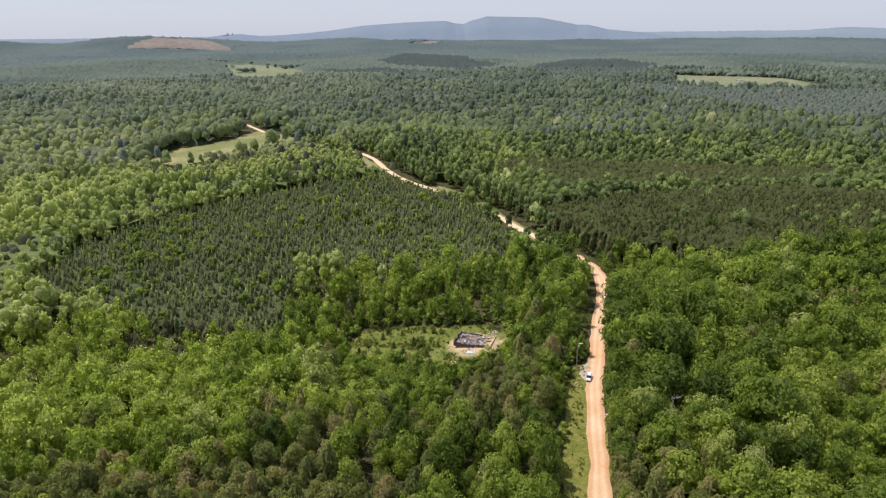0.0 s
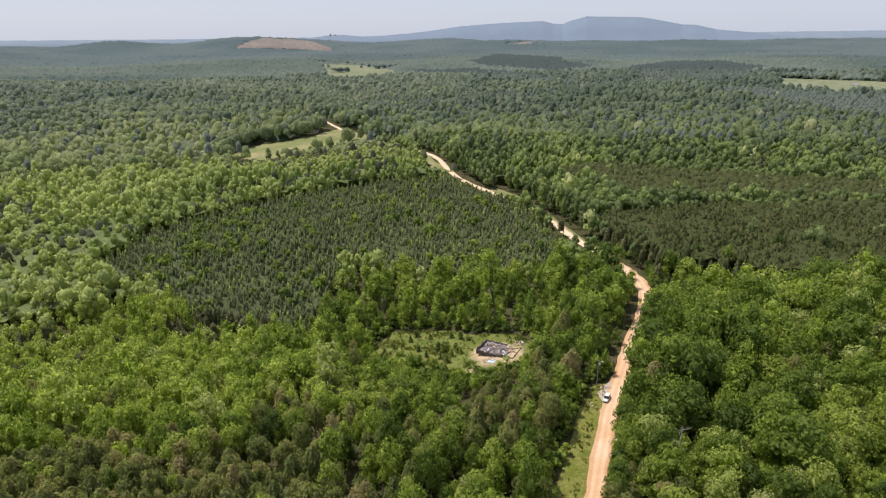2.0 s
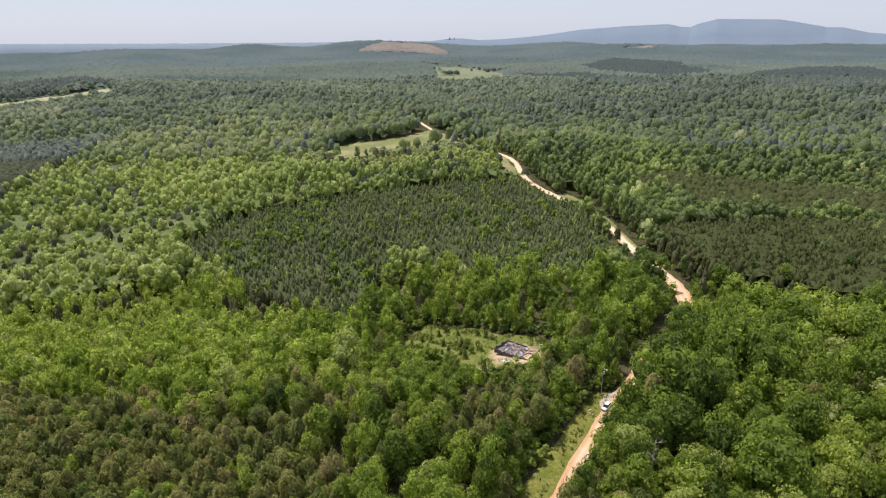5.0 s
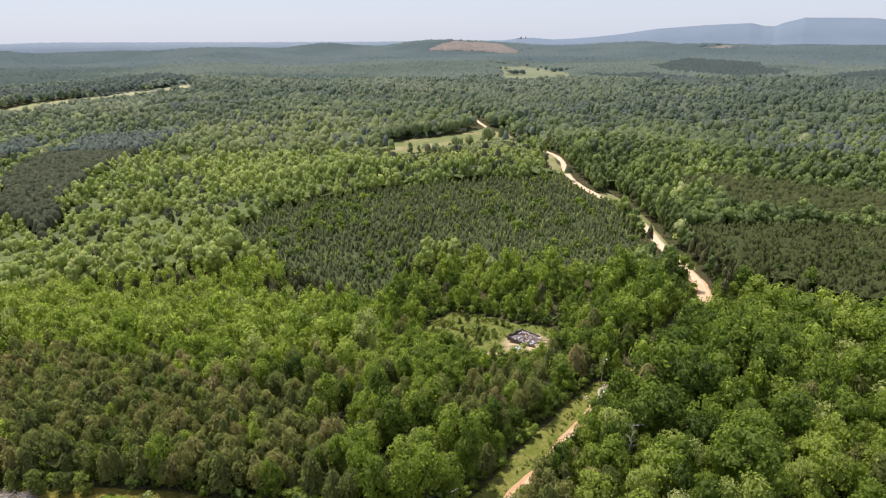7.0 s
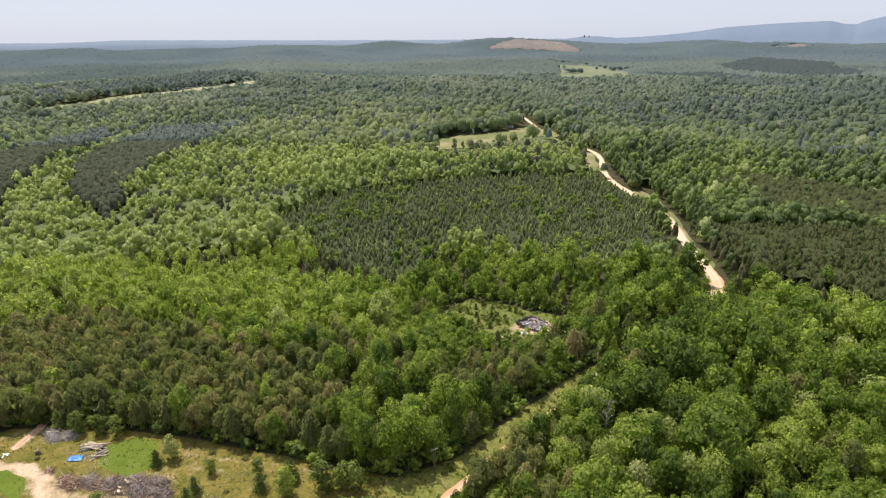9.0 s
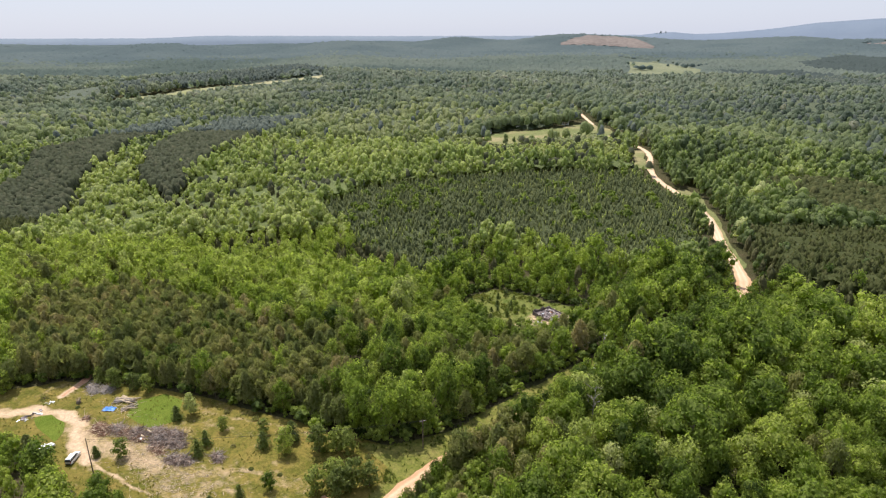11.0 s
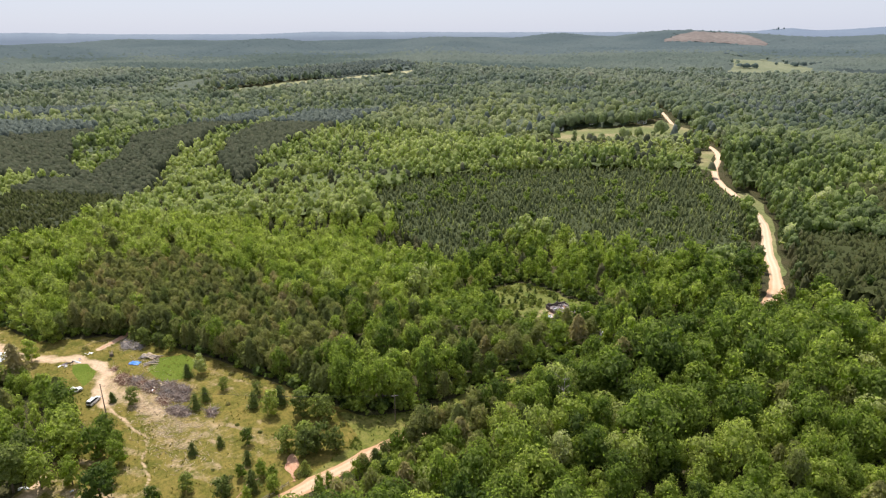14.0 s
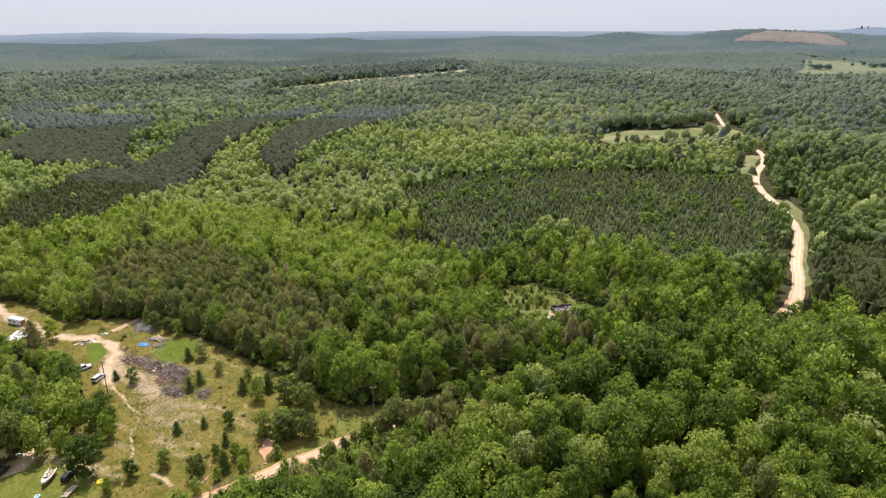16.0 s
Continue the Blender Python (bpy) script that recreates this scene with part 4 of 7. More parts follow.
def wood(name, protos, spots, mats, label, category="woods", kind="stuff", foot=None):
    """Many trees of one kind joined into one object. protos: (foliage, trunk or None), each verts and faces; spots: x, y, wide, high, tint."""
    rs = np.random.RandomState(len(name) + len(spots))
    spots = np.asarray(spots, float)
    which = rs.randint(0, len(protos), len(spots))
    ang = rs.uniform(0, 2 * np.pi, len(spots))
    z = height(spots[:, 0], spots[:, 1]) if foot is None else np.full(len(spots), foot)
    vs, groups, idx, tint, base = [], {3: [], 4: []}, {3: [], 4: []}, [], 0
    for p, pieces in enumerate(protos):
        sel = np.where(which == p)[0]
        if not len(sel):
            continue
        ca, sa = np.cos(ang[sel])[:, None], np.sin(ang[sel])[:, None]
        leafy, stem = pieces
        for slot, (v, f) in [(0, q) for q in leafy] + ([(1, stem)] if stem else []):
            wide, high = spots[sel, 2][:, None], spots[sel, 3][:, None]
            x = (v[None, :, 0] * ca - v[None, :, 1] * sa) * wide + spots[sel, 0][:, None]
            y = (v[None, :, 0] * sa + v[None, :, 1] * ca) * wide + spots[sel, 1][:, None]
            zz = v[None, :, 2] * high + z[sel][:, None]
            vs.append(np.stack([x, y, zz], -1).reshape(-1, 3))
            k = f.shape[1]
            groups[k].append((f[None] + (np.arange(len(sel)) * len(v))[:, None, None] + base).reshape(-1, k))
            idx[k].append(np.full(len(sel) * len(f), slot))
            tint.append(np.repeat(spots[sel, 4], len(v)))
            base += len(sel) * len(v)
    faces = [np.concatenate(groups[k]) for k in (3, 4) if groups[k]]
    index = np.concatenate([np.concatenate(idx[k]) for k in (3, 4) if idx[k]])
    me = mesh_from(name, np.concatenate(vs), faces, mats, index, [("tint", np.concatenate(tint))], flat=False)
    return tagged(new(name, me), label, category, kind=kind)


def jitter_grid(x0, x1, y0, y1, step, seed, shake=0.42):
    rs = np.random.RandomState(seed)
    x, y = np.meshgrid(np.arange(x0, x1, step), np.arange(y0, y1, step * 0.87))
    x = x + (np.arange(x.shape[0]) % 2)[:, None] * step * 0.5
    x, y = x + rs.uniform(-shake, shake, x.shape) * step, y + rs.uniform(-shake, shake, x.shape) * step
    return x.ravel(), y.ravel()


STANDS = [(0.0, 0.0, -42, 40), (75.0, 2.0, -14, 64), (168.0, 28.0, 12, 93)]  # three camera places, each with the directions in its view


def before(x, y):
    """Whether a place lies within the camera's view along the flight, and its least distance from it."""
    ok, near = np.zeros(np.shape(x), bool), np.full(np.shape(x), 1e9)
    for sx, sy, lo, hi in STANDS:
        a, d = np.degrees(np.arctan2(-(x - sx), y - sy)), np.hypot(x - sx, y - sy)
        ok |= (a > lo) & (a < hi) & (d > 85)
        near = np.minimum(near, d)
    return ok, near


def clear_of(x, y, room):
    """Whether a tree with that half width stands free of roads, fields and clearings."""
    ok = from_line(ROAD, x, y) > 2.9 + 0.3 * ((y > 285) & (y < 470) & (x < np.interp(y, ROAD_Y, ROAD_X))) + room * np.where(x > np.interp(y, ROAD_Y, ROAD_X), np.where(y < 92, 1.5, 0.45), 1.0) + 9 * ((y > 668) & (y < 738))
    for poly in OPEN:
        p = np.array(poly)
        close = (x > p[:, 0].min() - 9) & (x < p[:, 0].max() + 9) & (y > p[:, 1].min() - 9) & (y < p[:, 1].max() + 9)
        if close.any():
            i = np.where(close)[0]
            bad = inside(poly, x[i], y[i]) | (from_edge(poly, x[i], y[i]) < room[i] * (0.9 if poly is SLAB_CLEARING else 0.5 if poly is not HOMESTEAD else 0.3))
            ok[i[bad]] = False
    az, r = turn_of(x, y), reach(x, y)
    wide = np.interp(az, (18.1, 19.9, 23.9, 26.3), (0.05, 0.94, 1.0, 0.05))
    ok &= ~((az > CLEARCUT_AZ[0]) & (az < CLEARCUT_AZ[1]) & (r > CLEARCUT_R[0] - 30) & (r < CLEARCUT_R[0] + wide * (CLEARCUT_R[1] - CLEARCUT_R[0])))
    return ok


def stand_kind(x, y):
    """0 mixed broadleaf woods, 1 brown-green pine stands, 2 young plantation."""
    k = np.zeros(x.shape, int)
    for poly in (EAST_PINES, EAST_PINES_B, BROWN_PINES, STRIPE_A, STRIPE_B, WEST_PATCH, WEST_PATCH_B, FAR_PINES, FAR_PINES_B, FAR_PINES_C, FAR_PINES_D, FAR_PINES_E, FAR_PINES_F):
        size = 24 if poly is BROWN_PINES else 10 if reach(*poly[0]) < 650 else 60
        wx, wy = x + (field(x, y, size * 2, 41) - 0.5) * size, y + (field(x, y, size * 2, 42) - 0.5) * size
        k[inside(poly, wx, wy)] = 1
    low = smooth(350, 300, y) * 16
    k[inside(PLANTATION, x + (field(x, y, 9, 43) - 0.5) * 8, y + (field(x, y, 9, 44) - 0.5) * 8 + (field(x, y, 21, 45) - 0.62) * low)] = 2
    return k


def behind_farm(x, y):
    """The tall dark trees along the far side of the farm's meadow."""
    return (from_edge(FARM, x, y) < 22) & ((x + 240) * 130 - (y - 570) * 60 < -800) & (y > 592)


def tint_of(x, y, rs):
    patch = 0.65 * smooth(0.2, 0.8, field(x, y, 62, 51)) + 0.35 * field(x, y, 17, 52)
    side = -0.06 * smooth(50, 80, x) * smooth(420, 300, y) - 0.2 * ((y > 285) & (y < 500) & (from_line(ROAD, x, y) < 18)) - 0.1 * inside(LIGHT_ROW, x, y) - 0.3 * behind_farm(x, y) - 0.28 * ((y > 285) & (y < 560) & (x > np.interp(y, ROAD_Y, ROAD_X)) & (x < np.interp(y, ROAD_Y, ROAD_X) + 90)) + 0.25 * inside(LOW_WOODS, x, y) + 0.3 * inside(YOUNG_WOODS, x, y) - 0.16 * ((x > -75) & (x < 34) & (y > 230) & (y < 268)) + 0.25 * np.exp(-((x + 42) ** 2 + (y - 160) ** 2) / 900) - 0.2 * ((x > -75) & (x < -32) & (y > 205) & (y < 268)) + 0.36 * (smooth(0.3, 0.7, field(x, y, 190, 55)) - 0.5) * smooth(480, 800, reach(x, y)) - 0.5 * np.exp(-((x + 58) ** 2 + (y - 192) ** 2) / 200) + 0.16 * smooth(20, -60, x) * smooth(420, 300, reach(x, y)) + 0.28 * smooth(0, -260, x) - 0.26 * smooth(40, 90, x) * smooth(270, 300, y) + 0.22 * smooth(80, 110, x) * smooth(190, 160, y)
    calm = smooth(330, 520, reach(x, y))
    t = 0.06 + 0.07 * calm + (0.38 + 0.12 * calm) * patch + (0.60 - 0.30 * calm) * rs.uniform(0, 1, x.shape) ** 1.2 + side
    odd = (rs.uniform(0, 1, x.shape) < 0.02) | (np.hypot(x + 95, y - 240) < 5)
    return np.clip(np.where(odd, 0.98, t), 0, 0.94 + 0.06 * odd)


ROAD_Y, ROAD_X = [p[1] for p in ROAD], [p[0] for p in ROAD]


def tree_sizes(x, y, rs):
    """Height and crown width of broadleaf trees: tall oaks east of the road, lighter woods west of it."""
    east = smooth(45, 75, x) * smooth(480, 380, y)
    h = 11.0 + 3.0 * east + rs.normal(0, 2.8, x.shape) + 3.2 * (field(x, y, 30, 61) - 0.5) * 2
    far = smooth(420, 700, reach(x, y))
    wall = inside(LIGHT_ROW, x, y) | ((y > 285) & (y < 500) & (x > np.interp(y, ROAD_Y, ROAD_X)) & (from_line(ROAD, x, y) < 16))
    h = np.where(wall, h + 3.5, h)
    h = np.where(inside(YOUNG_WOODS, x, y), np.clip(0.5 * h, 4.5, 8), h)
    h = np.where(inside(LOW_WOODS, x, y), np.clip(0.45 * h, 3.5, 5.5), h)
    h = np.where(behind_farm(x, y), 15.5 + 0.4 * (h - 11), h)
    before_ruin = (x > -34) & (x < 38) & (y > 164) & (y < 215)
    h = np.where(before_ruin, np.minimum(h, np.where((x < -6) & (y < 209), 8.4, np.where(x < 4, 8.2, np.where(x < 25, 6.6, 9.8))) + rs.normal(0, 0.8, x.shape)), h)
    h = np.where((x < -48) & (x > -135) & (y < 46), np.minimum(h, 6.8), h)
    h = np.where((from_line(ROAD, x, y) < 12) & (y < 168), np.clip(h, np.interp(y, (95, 125), (5.2, 9.5)), np.interp(y, (95, 125), (6.6, 12.0))), h)
    h = np.where((from_line(ROAD, x, y) < 10) & (y >= 190) & (y < 280) & (x < np.interp(y, ROAD_Y, ROAD_X)), np.minimum(h, 8.5), h)
    h = np.where((x > 98) & (y < 178), h * 0.74, h)
    h = np.where((from_line(ROAD, x, y) < 15) & (y >= 236) & (y < 300) & (x > np.interp(y, ROAD_Y, ROAD_X)), np.minimum(h, 7.0), h)
    open_side = ((y > 318) & (y < 360) | (y > 402) & (y < 490)) & (x < np.interp(y, ROAD_Y, ROAD_X)) & (from_line(ROAD, x, y) < 32)
    h = np.where(open_side, np.minimum(h, np.where(y > 402, 2.0, 1.0) + 0.3 * from_line(ROAD, x, y)), h)
    h = np.clip(h + (2.0 + 9 * (field(x, y, 150, 62) - 0.5)) * far * ~inside(LOW_WOODS, x, y), np.where(inside(LOW_WOODS, x, y) | open_side, 3.0, 6.0), 21)
    return h, h * (0.56 + 0.15 * east) * rs.uniform(0.72, 1.35, x.shape) * np.where(wall, 0.75, np.where(inside(YOUNG_WOODS, x, y), 1.45, np.where(before_ruin, 1.4, 1.0)))


# prototypes, a tree 1 high and, for broadleaf, a crown 1 wide
NEAR_B = [(broadleaf(100 + k, 9, 500, 0.072, 0.5, 0.60, 0.27, 0.95), trunk_of(k, 1, 0.018, 0.72, 5)) for k in range(8)]
HALF_B = [(broadleaf(150 + k, 7, 250, 0.112, 0.5, 0.64, 0.27, 0.95, 0.22, corners=3), trunk_of(20 + k, 0, 0.018, 0.72, 4)) for k in range(8)]
MID_B = [(broadleaf(200 + k, 6, 46, 0.15, 0.5, 0.82, 0.32, 0.9, 0.24, corners=3), None) for k in range(10)]
NEAR_P = [(conifer(300 + k, 3, 300, 0.17, 0.46, 0.24, 0.9), trunk_of(40 + k, 0, 0.016, 0.9, 5)) for k in range(3)]
NEAR_P += [(broadleaf(340 + k, 8, 330, 0.185, 0.44, 0.56, 0.30, 0.8, slim=0.28), trunk_of(46 + k, 2, 0.016, 0.9, 5)) for k in range(4)]
NEAREST_B = [(broadleaf(120 + k, 11, 760, 0.058, 0.5, 0.60, 0.27, 0.95), trunk_of(10 + k, 3, 0.018, 0.72, 6)) for k in range(8)]
MID_P = [(conifer(400 + k, 1, 18, 0.24, 0.46, 0.30, 0.8), None) for k in range(6)]
YOUNG_P = [(conifer(500 + k, 1, 14, 0.22, 0.46, 0.04, 0.3), None) for k in range(6)]
MID_FAR_B = [(broadleaf(250 + k, 4, 12, 0.22, 0.54, 0.88, 0.36, 0.9, 0.26, corners=3), None) for k in range(10)]
FAR_B = [(lump(600 + k, 0.5, 0.42), None) for k in range(8)]
FAR_P = [(lump(700 + k, 0.46, 0.52, 1.0), None) for k in range(5)]
TUFT = [(tuft(800 + k), None) for k in range(6)]


def canopy():
    """The lower leaves of the far woods as one sheet, added under the crowns to cover dark gaps."""
    a, r = np.meshgrid(np.radians(np.arange(-44, 95.1, 0.4)), 600 * (4650 / 600) ** np.linspace(0, 1, 110))
    x, y = CX - np.sin(a) * r, CY + np.cos(a) * r
    open_land = ~clear_of(x.ravel(), y.ravel(), np.where(r.ravel() < 1500, np.clip(r.ravel() * 0.05, 20, 70), 9.0)).reshape(x.shape)
    open_land |= (inside(YOUNG_WOODS, x.ravel(), y.ravel()) | inside(LOW_WOODS, x.ravel(), y.ravel()) | (from_edge(LOW_WOODS, x.ravel(), y.ravel()) < 15)).reshape(x.shape)
    lift = np.where(open_land, np.where(r < 1250, -0.6, 0.8), np.interp(r, (600, 1500, 1700, 2300), (7.5, 8.0, 8.0, 8.5)))
    v = np.stack([x, y, height(x, y) + lift], -1).reshape(-1, 3)
    n = x.shape[1]
    i, j = np.meshgrid(np.arange(x.shape[0] - 1), np.arange(n - 1), indexing="ij")
    q = np.stack([i * n + j, i * n + n + j, i * n + n + j + 1, i * n + j + 1], -1).reshape(-1, 4)[:, ::-1]
    tint = np.clip(0.5 * smooth(0.15, 0.75, field(x, y, 210, 91)) + 0.2 * field(x, y, 70, 92) + 0.12, 0, 1)
    # outer rings take bluer materials that carry haze in their colour
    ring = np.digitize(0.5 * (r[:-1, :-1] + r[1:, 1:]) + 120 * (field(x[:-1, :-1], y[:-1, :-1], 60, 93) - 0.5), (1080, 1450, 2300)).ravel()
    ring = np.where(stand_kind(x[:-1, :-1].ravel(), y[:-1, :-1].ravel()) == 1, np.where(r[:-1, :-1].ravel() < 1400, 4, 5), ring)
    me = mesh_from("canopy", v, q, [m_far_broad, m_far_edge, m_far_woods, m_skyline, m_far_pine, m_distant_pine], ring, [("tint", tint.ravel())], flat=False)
    tagged(new("canopy", me), "closed green understorey of the far woods", "woods", kind="stuff")


def understorey(name, kind, bounds, lift, material, label, least):
    """Lower leaves as a sheet, added to lighten the dark gaps between the crowns, away from every edge of the stand."""
    x, y = np.meshgrid(np.arange(bounds[0], bounds[1], 4.0), np.arange(bounds[2], bounds[3], 4.0))
    fx, fy = x.ravel(), y.ravel()
    ok, near = before(fx, fy)
    ok &= (near > least) & (near < 640) & (stand_kind(fx, fy) == kind)
    ok &= clear_of(fx, fy, np.full(fx.shape, 7.0 if kind == 0 else 4.0 if kind == 1 else 9.0)) & ~inside(YOUNG_WOODS, fx, fy)
    ok = ok.reshape(x.shape)
    inner = ok.copy() if kind == 0 else np.zeros(ok.shape, bool)
    inner[1:-1, 1:-1] = ok[1:-1, 1:-1] & (ok[:-2, 1:-1] & ok[2:, 1:-1] & ok[1:-1, :-2] & ok[1:-1, 2:] | (kind > 0))
    cells = inner[:-1, :-1] & inner[1:, :-1] & inner[:-1, 1:] & inner[1:, 1:]
    z = height(x, y) + lift * (0.7 + 0.3 * field(x, y, 9, 95) + 0.3 * field(x, y, 3.7, 97))
    i, j = np.where(cells)
    n = x.shape[1]
    q = np.stack([i * n + j, i * n + j + 1, i * n + n + j + 1, i * n + n + j], -1)
    used, q = np.unique(q, return_inverse=True)
    v = np.stack([x.ravel()[used], y.ravel()[used], z.ravel()[used]], 1)
    me = mesh_from(name, v, q.reshape(-1, 4), [material], None, [("tint", np.clip(0.3 * field(v[:, 0], v[:, 1], 25, 96), 0, 1))], flat=False)
    tagged(new(name, me), label, "woods", kind="stuff")


def plant():
    rs = np.random.RandomState(5)
    # the woods near the flight and in the middle distance
    x, y = jitter_grid(-660, 760, -20, 700, 5.5, 1)
    ok, near = before(x, y)
    ok &= near < 600
    thin = np.where(near < 260, 1.0, np.interp(near, (260, 600), (0.95, 0.66)))
    ok &= rs.uniform(0, 1, x.shape) < thin * (1 - 0.36 * smooth(50, 75, x) * smooth(300, 250, y) * (from_line(ROAD, x, y) > 14))
    x, y, near = x[ok], y[ok], near[ok]
    ry = np.arange(96, 172, 3.3) + rs.uniform(-0.8, 0.8, 24)
    rx = np.interp(ry, ROAD_Y, ROAD_X) + rs.uniform(4.9, 6.0, 24)
    by = np.arange(203, 238, 3.6) + rs.uniform(-0.8, 0.8, 10)
    bx = np.interp(by, ROAD_Y, ROAD_X) + rs.uniform(5.2, 6.2, 10)
    rx, ry = np.concatenate([rx, bx]), np.concatenate([ry, by])
    x, y = np.concatenate([x, rx]), np.concatenate([y, ry])
    near = np.concatenate([near, before(rx, ry)[1]])
    kind = stand_kind(x, y)
    h, w = tree_sizes(x, y, rs)
    ok = (kind < 2) & clear_of(x, y, w * 0.42) & (np.hypot(x - 39, y - 67) > 7)
    x, y, near, kind, h, w = x[ok], y[ok], near[ok], kind[ok], h[ok], w[ok]
    keep = (kind == 0) | (rs.uniform(0, 1, x.shape) < np.where(inside(BROWN_PINES, x, y), 0.24 + 0.36 * smooth(0.5, 0.75, field(x, y, 22, 74)), 0.10))
    x, y, near, kind, h, w = [q[keep] for q in (x, y, near, kind, h, w)]
    # pine stands grow closer and of one height
    sx, sy = jitter_grid(-660, 345, 20, 580, 3.5, 7)
    ok, sn = before(sx, sy)
    ok &= (sn < 600)
    sx, sy, sn = sx[ok], sy[ok], sn[ok]
    ok = (stand_kind(sx, sy) == 1) & clear_of(sx, sy, np.full(sx.shape, 2.2))
    sx, sy, sn = sx[ok], sy[ok], sn[ok]
    x, y, near, kind = np.concatenate([x, sx]), np.concatenate([y, sy]), np.concatenate([near, sn]), np.concatenate([kind, np.full(sx.shape, 3)])
    h, w = np.concatenate([h, np.full(sx.shape, 10.0)]), np.concatenate([w, np.full(sx.shape, 5.0)])
    tint = tint_of(x, y, rs)
    p_pine = np.where(kind == 3, 1.0, np.where(kind == 1, 0.0, 0.05 + 0.09 * smooth(50, 75, x) + 0.45 * inside(WEST_PATCH_C, x, y) + 0.42 * inside(LIGHT_ROW, x, y) * (x < -60) + 0.38 * smooth(24, 3, from_edge(BROWN_PINES, x, y)) * (y > 70) + (0.42 * smooth(0.64, 0.76, field(x, y, 38, 71)) + 0.5 * (np.hypot(x - 22, (y - 166) * 0.7) < 13) + 0.3 * smooth(26, 8, np.hypot(x - 52, (y - 118) * 0.55))) * smooth(500, 300, near) * ~((x > -40) & (x < 8) & (y > 160) & (y < 215))))
    pine = rs.uniform(0, 1, x.shape) < p_pine
    ph = np.where(kind == 3, 9.8 + rs.normal(0, np.where(near < 232, 1.5, 0.7), x.shape), 11.0 + rs.normal(0, 1.2, x.shape))
    ph = np.where(kind == 3, ph + np.where(x > 60, 2.0, np.interp(near, (330, 480), (2.0, 5.5)) * (x < -205)), ph)
    ph = np.where((x > -34) & (x < 38) & (y > 164) & (y < 215), np.minimum(ph, np.where(x < 25, 6.5, 11.0)), ph)
    ph = np.where((from_line(ROAD, x, y) < 14) & (y < 104), np.minimum(ph, 6.8), ph)
    low = (kind == 1) & ~pine
    h, w = np.where(low, h * 0.8, h), np.where(low, w * 0.7, w)
    close = near < 232
    S = np.stack([x, y, np.where(pine, ph * np.where(kind == 3, np.where(near < 232, 0.56 * rs.uniform(0.75, 1.35, x.shape), 0.58), 0.62), w), np.where(pine, ph, h), np.where(pine, rs.uniform(0, 1, x.shape), tint)], 1)
    # trees that stand nearest, in a belt along the flight
    belt = close & (y > 60) & (y < 178) & (x > -75) & (x < 112)
    order = np.argsort(near + rs.uniform(0, 6, x.shape))
    one_b, one_p = [i for i in order if belt[i] and not pine[i]][:290], [i for i in order if belt[i] and pine[i]][:120]
    single = np.zeros(x.shape, bool)
    single[one_b], single[one_p] = True, True
    singles = (S[one_b], S[one_p])
    half = near + rs.uniform(-12, 12, x.shape)
    wood("broadleaf_woods", NEAR_B, S[(half < 172) & ~pine & ~single], [m_broad, m_bark], "dense fresh-green broadleaf woods in spring leaf")
    wood("broadleaf_woods", HALF_B, S[(half >= 172) & (half < 285) & ~pine & ~single], [m_broad, m_bark], "fresh-green broadleaf woods round the clearing")
    wood("pine_woods", NEAR_P, S[close & pine & ~single], [m_pine, m_bark], "olive-brown pines among the broadleaf woods")
    blur = near + rs.uniform(-90, 90, x.shape)
    wood("broadleaf_woods", MID_B, S[(half >= 285) & ~pine & (near < 400)], [m_mid_broad, m_bark], "fresh-green broadleaf woods over rolling land")
    wood("broadleaf_woods", MID_FAR_B, S[~pine & (near >= 400) & (blur < 560)], [m_mid_broad], "fresh-green broadleaf woods farther over the land")
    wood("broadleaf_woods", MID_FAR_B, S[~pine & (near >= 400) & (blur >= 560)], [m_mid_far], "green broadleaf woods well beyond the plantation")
    wood("pine_woods", MID_P, S[~close & pine & (near < 360) & (kind != 3)], [m_mid_pine, m_bark], "dark olive-brown pines among broadleaf woods")
    wood("pine_stand", MID_P, S[~close & pine & (near < 360) & (kind == 3)], [m_stand_east, m_bark], "stands of dark olive-brown pines")
    wood("pine_stand", FAR_P, S[~close & pine & (near >= 360) & (x > 0)], [m_stand_east], "dense dark olive pine stands beyond the road")
    wood("pine_woods", FAR_P, S[~close & pine & (near >= 360) & (x <= 0)], [m_stand], "dense dark stands of even pines farther off")
    # shrubs and saplings that close the edges of the open places
    ux, uy = jitter_grid(-150, 110, 20, 262, 2.7, 9)
    ok = from_line(ROAD, ux, uy) > 4.4
    edge = np.minimum(np.minimum(from_edge(SLAB_CLEARING, ux, uy), from_edge(STRIP, ux, uy)), from_edge(HOMESTEAD, ux, uy))
    ok &= (edge < 8) & (from_edge(SLAB_CLEARING, ux, uy) > 0.8) & ((uy > 66) | (ux < -60)) & ~((ux > np.interp(uy, ROAD_Y, ROAD_X) - 3) & (uy < 96))
    for poly in (SLAB_CLEARING, STRIP, HOMESTEAD):
        ok &= ~inside(poly, ux, uy)
    ux, uy = ux[ok], uy[ok]
    uh = rs.uniform(1.8, 4.2, ux.shape)
    wood("undergrowth", MID_B, np.stack([ux, uy, uh * rs.uniform(0.9, 1.4, ux.shape), uh, np.clip(rs.uniform(0, 0.8, ux.shape), 0, 1)], 1), [m_broad, m_bark], "leafy undergrowth along the edges of the woods", "undergrowth")
    # bright saplings and young trees, added to lighten dark gaps in the woods east of the road
    ux, uy = jitter_grid(40, 215, 66, 275, 4.4, 10)
    ok, un = before(ux, uy)
    ok &= (un < 215) & (ux > np.interp(uy, ROAD_Y, ROAD_X)) & clear_of(ux, uy, np.full(ux.shape, 4.0))
    ux, uy = ux[ok], uy[ok]
